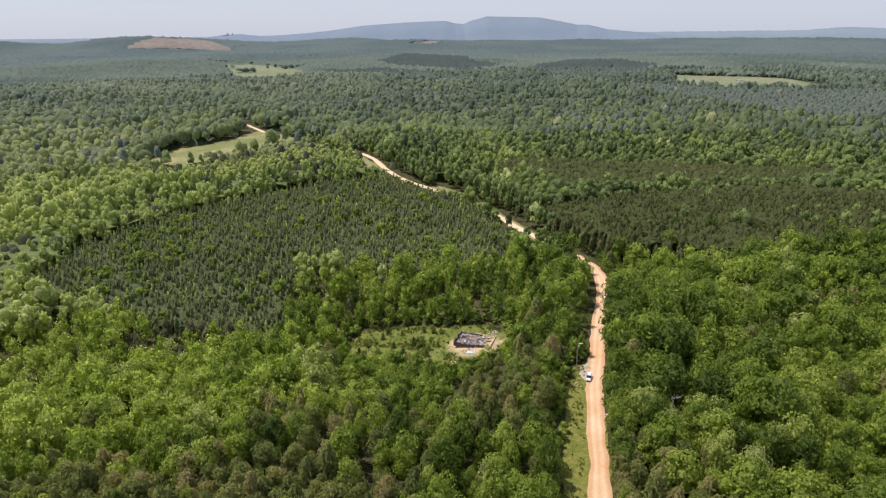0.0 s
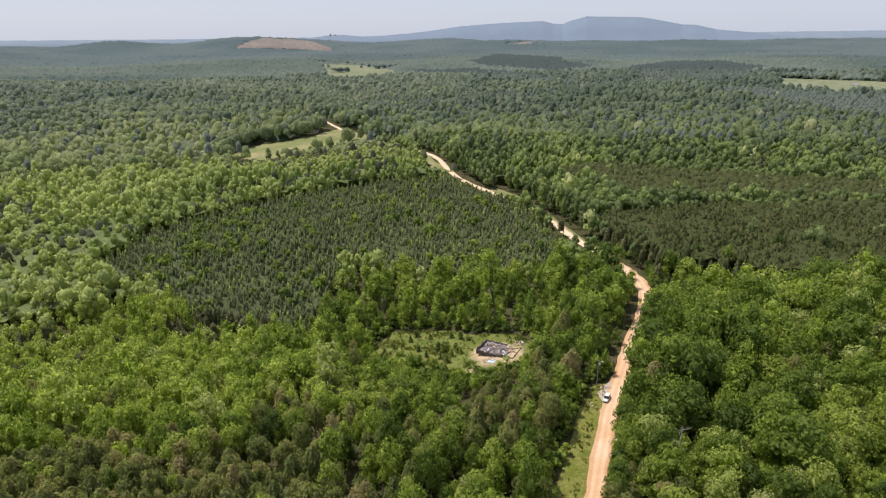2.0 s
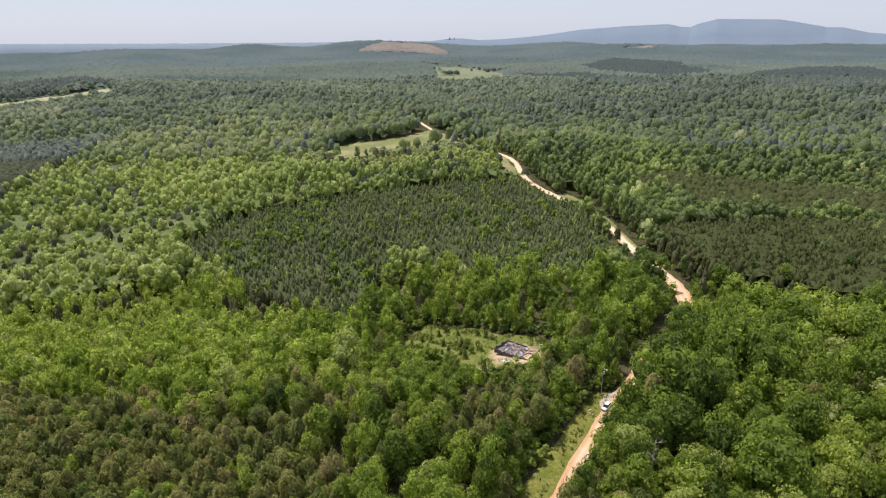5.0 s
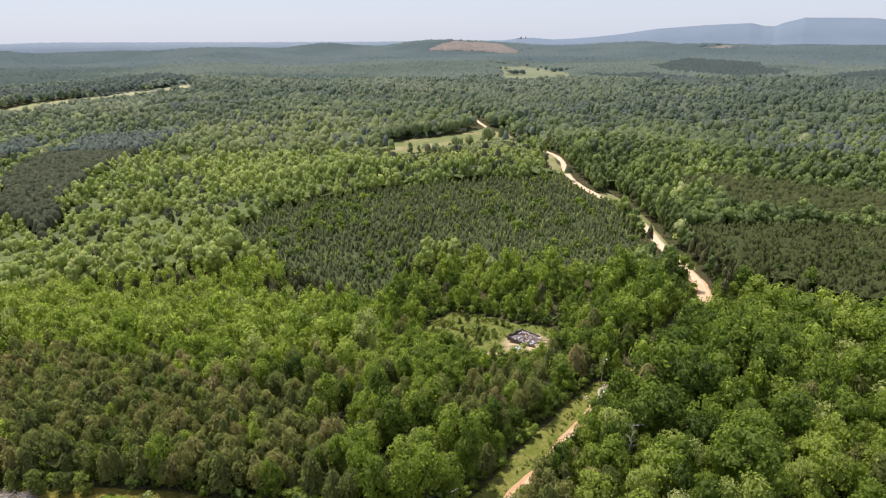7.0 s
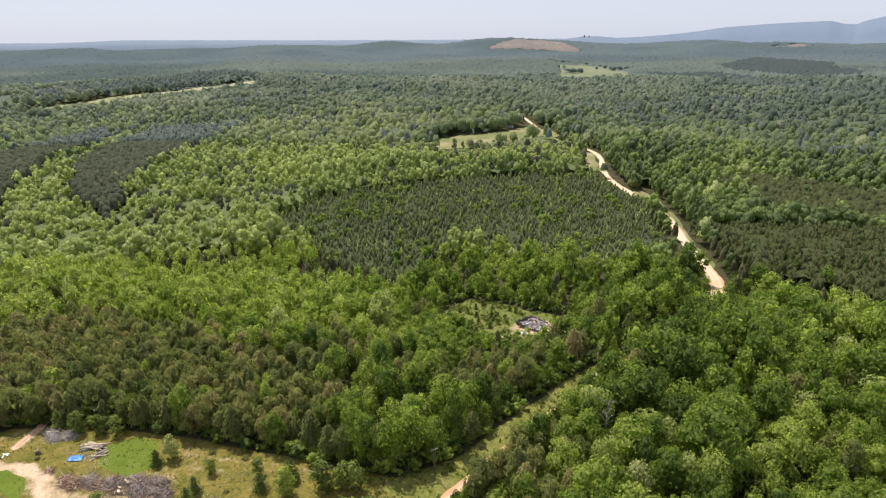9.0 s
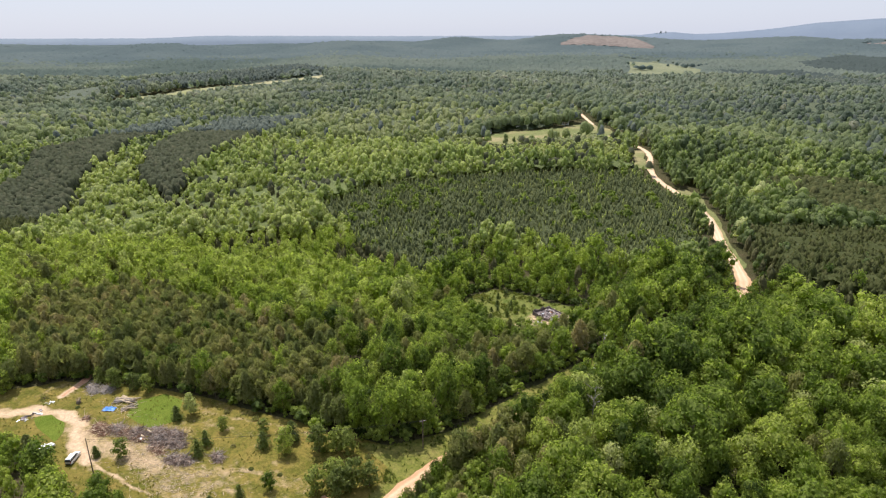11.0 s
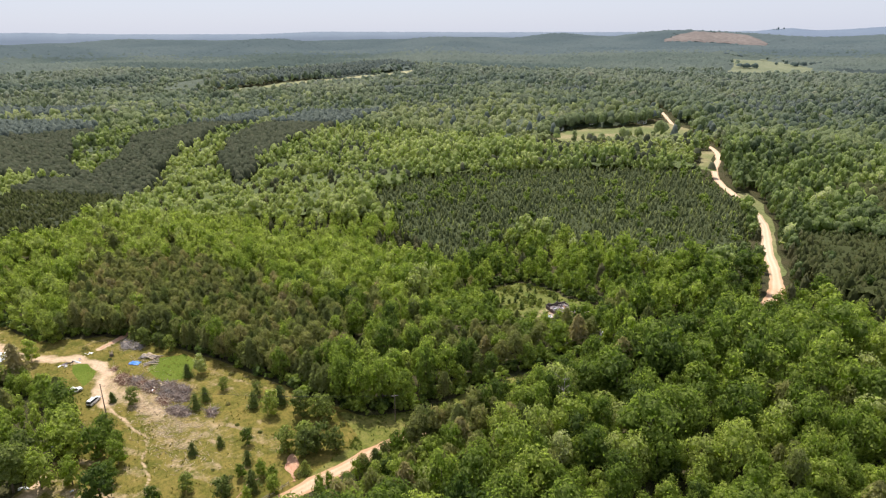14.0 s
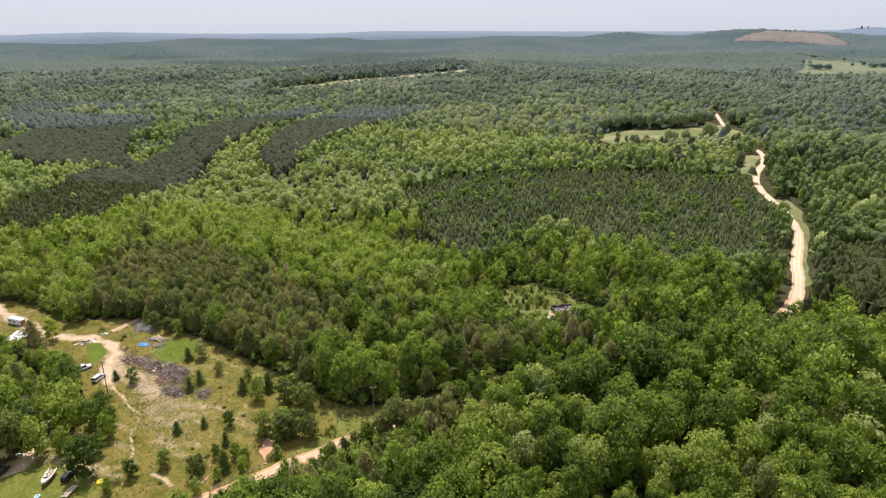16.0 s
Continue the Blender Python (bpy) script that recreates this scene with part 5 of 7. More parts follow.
    uh = rs.uniform(4.0, 7.6, ux.shape)
    wood("young_broadleaf_woods", HALF_B, np.stack([ux, uy, uh * rs.uniform(0.7, 1.0, ux.shape), uh, np.clip(rs.uniform(0.35, 1.0, ux.shape), 0, 0.93)], 1), [m_broad, m_bark], "bright green young trees filling the woods by the road")
    # the plantation of young pines, in rows
    u, v = np.meshgrid(np.arange(-170, 170, 2.25), np.arange(-140, 150, 2.45))
    u, v = u + rs.uniform(-1.25, 1.25, u.shape), v + rs.uniform(-1.25, 1.25, u.shape)
    c, s = math.cos(radians(24)), math.sin(radians(24))
    x, y = (u * c - v * s - 70).ravel(), (u * s + v * c + 330).ravel()
    ok = (stand_kind(x, y) == 2) & (rs.uniform(0, 1, x.shape) < 0.93) & (from_line(ROAD, x, y) > 5)
    x, y = x[ok], y[ok]
    sap = rs.uniform(0, 1, x.shape) < 0.026 + 0.10 * smooth(0.55, 0.8, field(x, y, 30, 81)) * smooth(370, 290, y)
    hh = np.minimum(rs.normal(6.9, 1.0, x.shape), np.where((y > 360) & (y < 402), 5.6 + 0.2 * from_line(ROAD, x, y), np.where(y > 402, 1.9, 1.2) + 0.32 * from_line(ROAD, x, y)))
    P = np.stack([x, y, hh * 0.66, hh, rs.uniform(0, 1, x.shape)], 1)
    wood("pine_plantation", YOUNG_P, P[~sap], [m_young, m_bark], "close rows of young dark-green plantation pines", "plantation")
    P[:, 2] *= 1.45
    P[:, 4] = 0.2 + 0.4 * P[:, 4]
    wood("saplings", MID_B, P[sap], [m_broad, m_bark], "bright green broadleaf saplings among plantation pines", "saplings")
    # broadleaf trees along the plantation's edge by the road
    fy = np.arange(356, 414, 2.6) + rs.uniform(-0.8, 0.8, 23)
    fx = np.interp(fy, ROAD_Y, ROAD_X) - rs.uniform(6.0, 8.5, 23)
    fh = rs.uniform(6.0, 8.4, 23) * np.interp(fy, (400, 412), (1.0, 0.6))
    wood("roadside_trees", MID_B, np.stack([fx, fy, fh * 0.75, fh, rs.uniform(0.2, 0.75, 23)], 1), [m_mid_broad, m_bark], "light green trees between the clay road and plantation pines", "trees")
    # the far woods
    x, y = jitter_grid(-1700, 1300, -60, 1750, 7.3, 2)
    ok, near = before(x, y)
    ok &= (near >= 600) & (near < 1500)
    ok &= rs.uniform(0, 1, x.shape) < np.interp(near, (600, 1500), (1.0, 0.55))
    x, y, near = x[ok], y[ok], near[ok]
    ok = clear_of(x, y, np.full(x.shape, 5.0))
    x, y, near = x[ok], y[ok], near[ok]
    pine = rs.uniform(0, 1, x.shape) < np.where(stand_kind(x, y) == 1, 0.97, 0.025 + 0.2 * smooth(0.70, 0.78, field(x, y, 150, 72)) + 0.1 * smooth(0.7, 0.8, field(x, y, 45, 73)))
    h, w = tree_sizes(x, y, rs)
    h = np.where(inside(LOW_WOODS, x, y), rs.uniform(5.0, 7.0, x.shape), np.clip(h + rs.normal(0, 1.6, x.shape), 7, 20))
    w = np.maximum(w, 5.2) * np.interp(near, (600, 1500), (1.08, 1.22))
    S = np.stack([x, y, np.where(pine, 9.0, w), np.where(pine, np.interp(near, (600, 900), (18.0, 13.0)), h), np.where(pine, rs.uniform(0, 1, x.shape), tint_of(x, y, rs))], 1)
    # far trees turn bluer in steps, haze painted into their leaves
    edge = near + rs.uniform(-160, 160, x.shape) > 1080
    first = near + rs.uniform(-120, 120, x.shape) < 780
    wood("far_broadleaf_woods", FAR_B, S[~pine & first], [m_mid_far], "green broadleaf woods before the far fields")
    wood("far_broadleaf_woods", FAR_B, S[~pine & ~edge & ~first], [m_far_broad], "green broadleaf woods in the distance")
    wood("distant_broadleaf_woods", FAR_B, S[~pine & edge], [m_far_edge], "broadleaf woods farther off, bluish with painted haze")
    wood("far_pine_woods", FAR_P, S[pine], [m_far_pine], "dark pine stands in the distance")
    hx = np.radians(np.array([17.5, 17.62, 17.78, 18.0, 18.12, 18.3]))
    wood("hilltop_trees", FAR_B, np.stack([CX - np.sin(hx) * 4490, CY + np.cos(hx) * 4490, np.array([14.0, 9, 8, 12, 8, 18]), np.array([12.0, 22, 14, 24, 16, 12]), np.full(6, 0.2)], 1), [m_skyline], "a few tall trees left standing on a hilltop", "trees", foot=84.0)
    wood("field_trees", MID_FAR_B, [(-868, 498, 13, 15, 0.25), (-873, 514, 15, 16, 0.3), (-846, 470, 11, 12, 0.4)], [m_far_broad], "round green trees standing in a far mown field", "trees")
    wood("field_trees", FAR_B, [(-557, 1782, 12, 13, 0.5), (-540, 1780, 12, 13, 0.9), (-490, 1672, 22, 13, 0.1), (-470, 1662, 24, 15, 0.05), (-459, 1682, 22, 14, 0.1), (-449, 1800, 9, 10, 0.2), (-431, 1818, 11, 14, 0.1), (-399, 1777, 22, 12, 0.1), (-382, 1791, 22, 13, 0.05), (-364, 1804, 22, 12, 0.1), (-357, 1836, 20, 12, 0.1)], [m_far_woods], "dark green clumps of trees in a distant pasture", "trees")
    # the woods out to the skyline, bluest leaves of all for painted haze
    a, r = rs.uniform(-42, 93, 33000), 1400 * (4450 / 1400) ** rs.uniform(0, 1, 33000) ** 1.15
    x, y = CX - np.sin(np.radians(a)) * r, CY + np.cos(np.radians(a)) * r
    ok = clear_of(x, y, np.full(x.shape, 12.0))
    x, y, r = x[ok], y[ok], r[ok]
    big = np.interp(r, (1480, 4450), (13, 38)) * rs.uniform(0.7, 1.3, x.shape)
    S = np.stack([x, y, big, np.interp(r, (1480, 2300, 4450), (12.5, 11.5, 10.5)) * rs.uniform(0.75, 1.25, x.shape), np.clip(0.5 * smooth(0.15, 0.75, field(x, y, 210, 91)) + 0.2 * field(x, y, 70, 92) + 0.16 * rs.uniform(0, 1, x.shape) + 0.07, 0, 1)], 1)
    dark = (stand_kind(x, y) == 1) & (r < 2600)
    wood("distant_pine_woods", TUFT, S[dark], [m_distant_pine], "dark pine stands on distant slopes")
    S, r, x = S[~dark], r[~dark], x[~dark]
    wood("distant_woods", TUFT, S[r < 2300 + 180 * np.sin(x)], [m_far_woods], "wooded land in the far distance, bluish with painted haze")
    wood("skyline_woods", TUFT, S[r >= 2300 + 180 * np.sin(x)], [m_skyline], "wooded ridges at the skyline, blue-grey with painted haze")
    canopy()
    understorey("stand_understorey", 1, (60, 345, 20, 580), 9.4, m_stand_east, "closed lower boughs of the olive pine stands", 236)
    understorey("stand_understorey", 1, (-660, 60, 20, 580), 8.8, m_stand, "closed lower boughs of the dark pine stands", 250)
    understorey("stand_understorey", 1, (-175, 2, 60, 136), 5.0, m_pine, "closed lower boughs of the olive-brown pines", 85)
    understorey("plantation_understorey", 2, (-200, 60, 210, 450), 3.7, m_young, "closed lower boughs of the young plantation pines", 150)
    understorey("wood_understorey", 0, (-660, 760, -20, 700), 6.6, m_mid_broad, "closed lower leaves of the broadleaf woods", 290)
    # woods beside and behind the flight
    x, y = jitter_grid(-240, 420, -220, 300, 6.6, 3)
    ok, near = before(x, y)
    ok = ~ok & (reach(x, y) < 165) & clear_of(x, y, np.full(x.shape, 4.0))
    x, y = x[ok], y[ok]
    h, w = tree_sizes(x, y, rs)
    S, core = np.stack([x, y, w * 1.15, h, tint_of(x, y, rs)], 1), reach(x, y) < 105
    wood("side_woods", MID_B, S[core], [m_broad, m_bark], "broadleaf woods under the flight")
    wood("side_woods", MID_FAR_B, S[~core], [m_broad], "broadleaf woods beside and behind the clearing")
    return singles


def tree_thing(name, proto, leaf, label, category, group):
    """One tree of its own: an empty at its foot, with trunk and crown."""
    leafy, (tv, tf) = proto
    root = new(name)
    tagged(root, label, category, group)
    off = np.cumsum([0] + [len(v) for v, f in leafy])
    crown = new("crown", mesh_from("crown", np.concatenate([v for v, f in leafy]), [f + o for (v, f), o in zip(leafy, off)], [leaf], flat=False))
    stem = new("trunk", mesh_from("trunk", tv, tf, [m_bark], flat=False))
    crown.parent, stem.parent = root, root
    return root


def set_trees(protos, name, spots, leaf, category, group, seed):
    rs = np.random.RandomState(seed)
    roots = {}
    for x, y, wide, high, label in spots:
        k = rs.randint(len(protos))
        m = pose(x, y, ground_at(x, y), 0, 0, rs.uniform(0, 360)) @ Matrix.Diagonal((wide, wide, high, 1))
        if k not in roots:
            roots[k] = tree_thing(name, protos[k], leaf, label, category, group)
            roots[k].matrix_basis = m
        else:
            ob = roots[k].copy()
            scene.collection.objects.link(ob)
            for c in roots[k].children:
                d = c.copy()
                scene.collection.objects.link(d)
                d.parent = ob
            ob.matrix_basis = m
            tagged(ob, label)


near_broad, near_pine = plant()


def broad_label(x, y, h):
    side = "tall " if h > 15 else "low " if h < 10.5 else ""
    where = "beside the clay road" if float(from_line(ROAD, x, y)) < 9 else "at the edge of the yard" if float(from_edge(HOMESTEAD, x, y)) < 8 else "in the dense woods"
    return side + "broadleaf tree in green leaf " + where


def pine_label(x, y, h):
    where = "beside the clay road" if float(from_line(ROAD, x, y)) < 9 else "at the edge of the yard" if float(from_edge(HOMESTEAD, x, y)) < 8 else "among broadleaf woods"
    return "olive-brown pine with rounded crown " + where


set_trees(NEAREST_B, "broadleaf_tree", [(x, y, w, h, broad_label(x, y, h)) for x, y, w, h, t in near_broad], m_broad_one, "tree", "broadleaf trees of the near woods", 1)
set_trees(NEAR_P, "pine_tree", [(x, y, w, h, pine_label(x, y, h)) for x, y, w, h, t in near_pine], m_pine_one, "tree", "pine trees of the near woods", 2)


# ---- the yard's own trees, and shrubs ----
YARD_BROAD = [(-87, 42, 9), (-38, 81, 7.5), (-8, 45, 8), (-8, 34, 8.8), (5, 37, 11.5), (14, 46, 6), (0, 86, 8.5), (8, 74, 5.5), (23, 70, 5), (31, 69, 5.5), (31, 57, 5), (-16, 42, 10), (-20, 36, 11), (-30, 39, 11), (-42, 41, 12), (-54, 39, 9), (16, 40, 4.5), (-14, 47, 7), (-21, 46, 9), (-38, 41.5, 8.5), (-2, 41, 7), (-12, 28, 11), (-62, 40, 6.5), (20, 66, 4.5), (27, 71, 5), (29, 63, 4.2), (-98, 52, 9), (-104, 54, 10), (-26, 38, 12), (43, 83, 5.4), (42, 89, 5.8), (47, 92, 6.6)]
YARD_PINE = [(-39, 77, 5), (-23, 82, 4.6), (-21, 75, 5), (-19, 71, 5.2), (-35, 58, 6), (-41, 54, 3.6), (-25, 47, 6.5), (2, 61, 4), (4, 68, 3.6), (15, 54, 5.5), (24, 59, 6.5), (16, 70, 4.2), (-7, 84, 5.5), (-3, 91, 6.5), (7, 92, 9.8), (14, 96, 9.2), (11, 95, 8.6),
             (19, 80, 9), (24, 83, 9.5), (25, 87, 10.2), (28, 90, 8.2), (22, 85, 9.6), (30, 79, 4), (-12, 88, 5), (-66, 78, 7), (-72, 75, 8), (-61, 80, 6.5), (-80, 74, 6), (-24, 27, 12), (22, 61, 5), (26, 66, 6), (18, 86, 7)]
SHRUBS = [(-8, 221, 3.4), (-4.5, 219, 4), (-21, 231, 2.6), (-19, 235, 3), (-28, 217, 3.2), (-13, 232, 2.2), (-4, 231, 2.4), (0, 229, 2.8), (3, 227, 2.2), (-24, 228, 2), (-27, 226, 2.2), (28, 203, 2.4), (-16, 222, 2.6), (-6, 218, 2.2), (-3, 209, 3.2), (-17, 213, 2.4), (-6, 213, 2), (-1, 220, 2.6), (-22, 213, 2), (-28, 212, 2), (-14, 214, 2), (0, 217, 2.2), (-4, 211, 2.6), (-2, 214.5, 3), (1.5, 216, 2.6), (-6, 222, 2.8), (-12, 216, 2.4), (-22, 219, 2.2), (-30, 222, 2.4)]
YARD_B = [(broadleaf(950 + k, 13, 620, 0.072, 0.5, 0.62, 0.16), trunk_of(95 + k, 2, 0.018, 0.7, 6)) for k in range(5)]
set_trees(YARD_B, "yard_tree", [(x, y, h * (0.88 if h > 9 else 0.74), h, "bright green broadleaf tree standing in the worn yard" if y > 44 else "large leafy broadleaf tree shading the lawn") for x, y, h in YARD_BROAD], m_broad_one, "tree", "broadleaf trees of the yard", 3)
YARD_P = [(conifer(330 + k, 3, 300, 0.13, 0.44, 0.06, 0.7), trunk_of(60 + k, 0, 0.018, 0.9, 6)) for k in range(4)]
YARD_FULL = [(broadleaf(930 + k, 11, 420, 0.085, 0.44, 0.60, 0.12), trunk_of(90 + k, 1, 0.016, 0.8, 6)) for k in range(4)]
set_trees(YARD_P + YARD_FULL[:2], "yard_pine", [(x, y, h * 0.94, h, "small dark green pine on the dry grass") for x, y, h in YARD_PINE if h < 7], m_young_one, "tree", "pines of the yard", 4)
set_trees(YARD_FULL, "yard_pine", [(x, y, h * 0.86, h * 0.92, "tall full-crowned olive pine in a clump by the road") for x, y, h in YARD_PINE if h >= 7], m_young_one, "tree", "pines of the yard", 7)
set_trees([(broadleaf(970, 16, 700, 0.07, 0.5, 0.74, 0.3, 0.7), trunk_of(97, 4, 0.02, 0.85, 8))], "yard_pine", [(-15.5, 22.5, 12.5, 14.5, "large spreading dark pine over bare brown soil")], m_young_one, "tree", "pines of the yard", 6)
set_trees(YARD_P + YARD_FULL, "cedar_shrub", [(x, y, h * 1.15, h * 1.2, "low dark green cedar shrub in the grassy clearing") for x, y, h in SHRUBS], m_young_one, "shrub", "shrubs of the clearing", 5)


def bush_thing(x, y, r, seed):
    """A low brown-green bush of stems and leaf clumps."""
    rs = np.random.RandomState(seed)
    root = thing("bush", (x, y), rs.uniform(0, 360), "low brownish-green bush on the dry grass", "bush", "bushes of the yard")
    segs = [((0, 0, 0), (math.cos(a) * r * 0.7, math.sin(a) * r * 0.7, r * rs.uniform(0.6, 1.1)), 0.05, 0.015) for a in np.arange(9) * 0.7]
    v, f = tubes(segs, 4)
    stems = new("stems", mesh_from("stems", v, f, [m_bark]))
    d = ball(rs, 110, 0.0)
    v, f = cards(rs, d * np.array([r, r, r * 0.9]) * rs.uniform(0.5, 1.05, (110, 1)), unit(d + rs.normal(0, 0.4, d.shape)), ball(rs, 110), 0.5, 0.35)
    foliage = new("foliage", mesh_from("foliage", v, f, [m_pine_one]))
    stems.parent, foliage.parent = root, root


for i, (x, y, r) in enumerate([(14, 42, 1.8), (30, 77, 1.8), (18, 64, 0.8), (9, 56, 0.6), (-2, 76, 0.7), (-14, 79, 0.9), (6, 79, 0.8), (-30, 88, 1.2), (-20, 91, 1.4), (-46, 85, 1.3), (20, 98, 1.2), (-84, 58, 2.0), (28, 66, 1.0), (21, 51, 0.7), (-31, 50, 0.9), (12, 62, 0.5), (-70, 62, 0.8)]):
    bush_thing(x, y, r, 900 + i)


def snag(x, y, h, seed):
    """A bare dead tree, bleached."""
    rs = np.random.RandomState(seed)
    segs = [((0, 0, -0.3), (0.2, 0.1, h * 0.6), 0.22, 0.13), ((0.2, 0.1, h * 0.6), (0.5, 0.3, h), 0.13, 0.03)]
    for k in range(14):
        z = h * rs.uniform(0.45, 0.95)
        a, L = rs.uniform(0, 6.28), h * rs.uniform(0.06, 0.13)
        tip = (math.cos(a) * L, math.sin(a) * L, z + L * rs.uniform(0.2, 0.8))
        segs.append(((0.25, 0.15, z), tip, 0.07, 0.02))
        for j in range(3):
            b = a + rs.uniform(-0.9, 0.9)
            segs.append((tuple(0.6 * t for t in tip[:2]) + (z + (tip[2] - z) * 0.6,), (tip[0] + math.cos(b) * L * 0.4, tip[1] + math.sin(b) * L * 0.4, tip[2] + L * 0.25), 0.035, 0.012))
    v, f = tubes(segs, 5)
    ob = new("dead_tree", mesh_from("dead_tree", v, f, [m_grey_wood], flat=False))
    ob.matrix_basis = pose(x, y, ground_at(x, y))
    tagged(ob, "bare bleached dead tree among green woods", "tree", "dead trees")


for i, (x, y, h) in enumerate([(64.5, 143.5, 15.8)]):
    snag(x, y, h, 70 + i)


# ---- vehicles ----
def loft(stations, bevel=0.06):
    """A closed body from cross-section rings along x: each (x, half width, low, high, half width at the top)."""
    bm = bmesh.new()
    rings = []
    for x, w, lo, hi, wt in stations:
        rings.append([bm.verts.new(p) for p in ((x, -w, lo), (x, w, lo), (x, w, lo + (hi - lo) * 0.6), (x, wt, hi), (x, -wt, hi), (x, -w, lo + (hi - lo) * 0.6))])
    for a, b in zip(rings, rings[1:]):
        for i in range(6):
            bm.faces.new((a[i], a[(i + 1) % 6], b[(i + 1) % 6], b[i]))
    bm.faces.new(rings[0][::-1])
    bm.faces.new(rings[-1])
    bmesh.ops.recalc_face_normals(bm, faces=bm.faces[:])
    if bevel:
        bmesh.ops.bevel(bm, geom=bm.edges[:], offset=bevel, segments=2, affect="EDGES", profile=0.6)
    return bm


def wheel_set(root, xs, half, r=0.36):
    for x in xs:
        for s in (-1, 1):
            bm = tube_bm((x, s * (half - 0.13), r), (x, s * (half + 0.08), r), r, sides=18)
            w = part("wheel", bm, m_rubber, root)
            part("rim", tube_bm((x, s * (half + 0.03), r), (x, s * (half + 0.10), r), r * 0.6, sides=14), m_rim, w, "pale metal wheel rim")


def car(name, at, turn, paint, label, style="suv"):
    root = thing(name, at, turn, label, "car")
    if style == "suv":
        part("body", loft([(-2.3, 0.80, 0.42, 0.95, 0.76), (-2.2, 0.92, 0.34, 1.06, 0.86), (-0.9, 0.94, 0.32, 1.06, 0.88), (0.9, 0.94, 0.32, 1.04, 0.86), (1.9, 0.90, 0.34, 0.98, 0.80), (2.32, 0.78, 0.42, 0.84, 0.70)]), paint, root)
        part("cabin", loft([(-2.2, 0.84, 1.0, 1.55, 0.70), (-1.9, 0.85, 1.0, 1.76, 0.68), (0.1, 0.85, 1.0, 1.78, 0.68), (0.55, 0.84, 1.0, 1.66, 0.66), (1.15, 0.82, 0.98, 1.10, 0.70)]), m_glass, root, "dark tinted windows")
        part("roof", box_bm((2.3, 1.36, 0.07), (-0.85, 0, 1.79), 0.03), paint, root)
        for x in (-2.0, -0.95, 0.2):
            for s in (-1, 1):
                part("pillar", tube_bm((x, s * 0.87, 1.02), (x - 0.03 if x < 0.1 else x - 0.25, s * 0.70, 1.76), 0.05, sides=6), paint, root)
        part("hood", box_bm((0.95, 1.5, 0.05), (1.62, 0, 1.035), 0.02, tilt=0), paint, root)
        front, back = 2.27, -2.28
        wheel_set(root, (-1.4, 1.4), 0.86)
    elif style == "wagon":
        part("body", loft([(-2.5, 0.84, 0.38, 0.98, 0.78), (-2.3, 0.93, 0.30, 1.04, 0.86), (1.2, 0.94, 0.30, 1.02, 0.86), (2.1, 0.90, 0.32, 0.94, 0.78), (2.5, 0.76, 0.40, 0.80, 0.66)]), paint, root)
        part("cabin", loft([(-2.45, 0.84, 0.98, 1.5, 0.72), (-2.1, 0.86, 0.98, 1.68, 0.70), (0.5, 0.86, 0.98, 1.70, 0.70), (1.45, 0.83, 0.96, 1.06, 0.70)]), m_glass, root, "dark windows")
        part("roof", box_bm((2.7, 1.40, 0.07), (-0.8, 0, 1.70), 0.03), paint, root)
        for x in (-2.2, -1.2, -0.2, 0.6):
            for s in (-1, 1):
                part("pillar", tube_bm((x, s * 0.88, 1.0), (x - 0.05 if x < 0.5 else x - 0.1, s * 0.72, 1.67), 0.05, sides=6), paint, root)
        part("rack", merge(*[box_bm((0.05, 1.2, 0.04), (x, 0, 1.76)) for x in (-1.8, -0.9, 0.0)]), m_rim, root, "metal roof rack bars")
        front, back = 2.44, -2.5
        wheel_set(root, (-1.5, 1.5), 0.86, 0.34)
    else:
        part("body", loft([(-2.7, 0.90, 0.45, 1.0, 0.88), (-2.6, 0.95, 0.40, 1.05, 0.92), (1.5, 0.95, 0.40, 1.08, 0.90), (2.3, 0.92, 0.42, 1.0, 0.84), (2.65, 0.84, 0.48, 0.9, 0.78)]), paint, root)
        part("cabin", loft([(-0.6, 0.84, 1.0, 1.6, 0.70), (-0.4, 0.85, 1.0, 1.78, 0.70), (0.7, 0.85, 1.0, 1.76, 0.70), (1.3, 0.82, 1.0, 1.12, 0.70)]), m_glass, root, "dark windows")
        part("roof", box_bm((1.2, 1.38, 0.06), (0.15, 0, 1.79), 0.03), paint, root)
        part("cargo_bed", box_bm((1.7, 1.5, 0.06), (-1.7, 0, 1.07), 0.02), m_black, root, "dark open cargo bed")
        front, back = 2.6, -2.68
        wheel_set(root, (-1.7, 1.75), 0.88, 0.4)
    for s in (-1, 1):
        part("headlight", box_bm((0.08, 0.36, 0.16), (front, s * 0.56, 0.76), 0.02), m_lamp, root, "clear headlight")
        part("tail_light", box_bm((0.08, 0.16, 0.3), (back, s * 0.74, 0.86), 0.02), m_red_lamp, root, "red tail light")
    part("bumper", box_bm((0.16, 1.6, 0.2), (front, 0, 0.5), 0.04), m_black, root)
    part("bumper", box_bm((0.16, 1.6, 0.2), (back, 0, 0.5), 0.04), m_black, root)
    return root


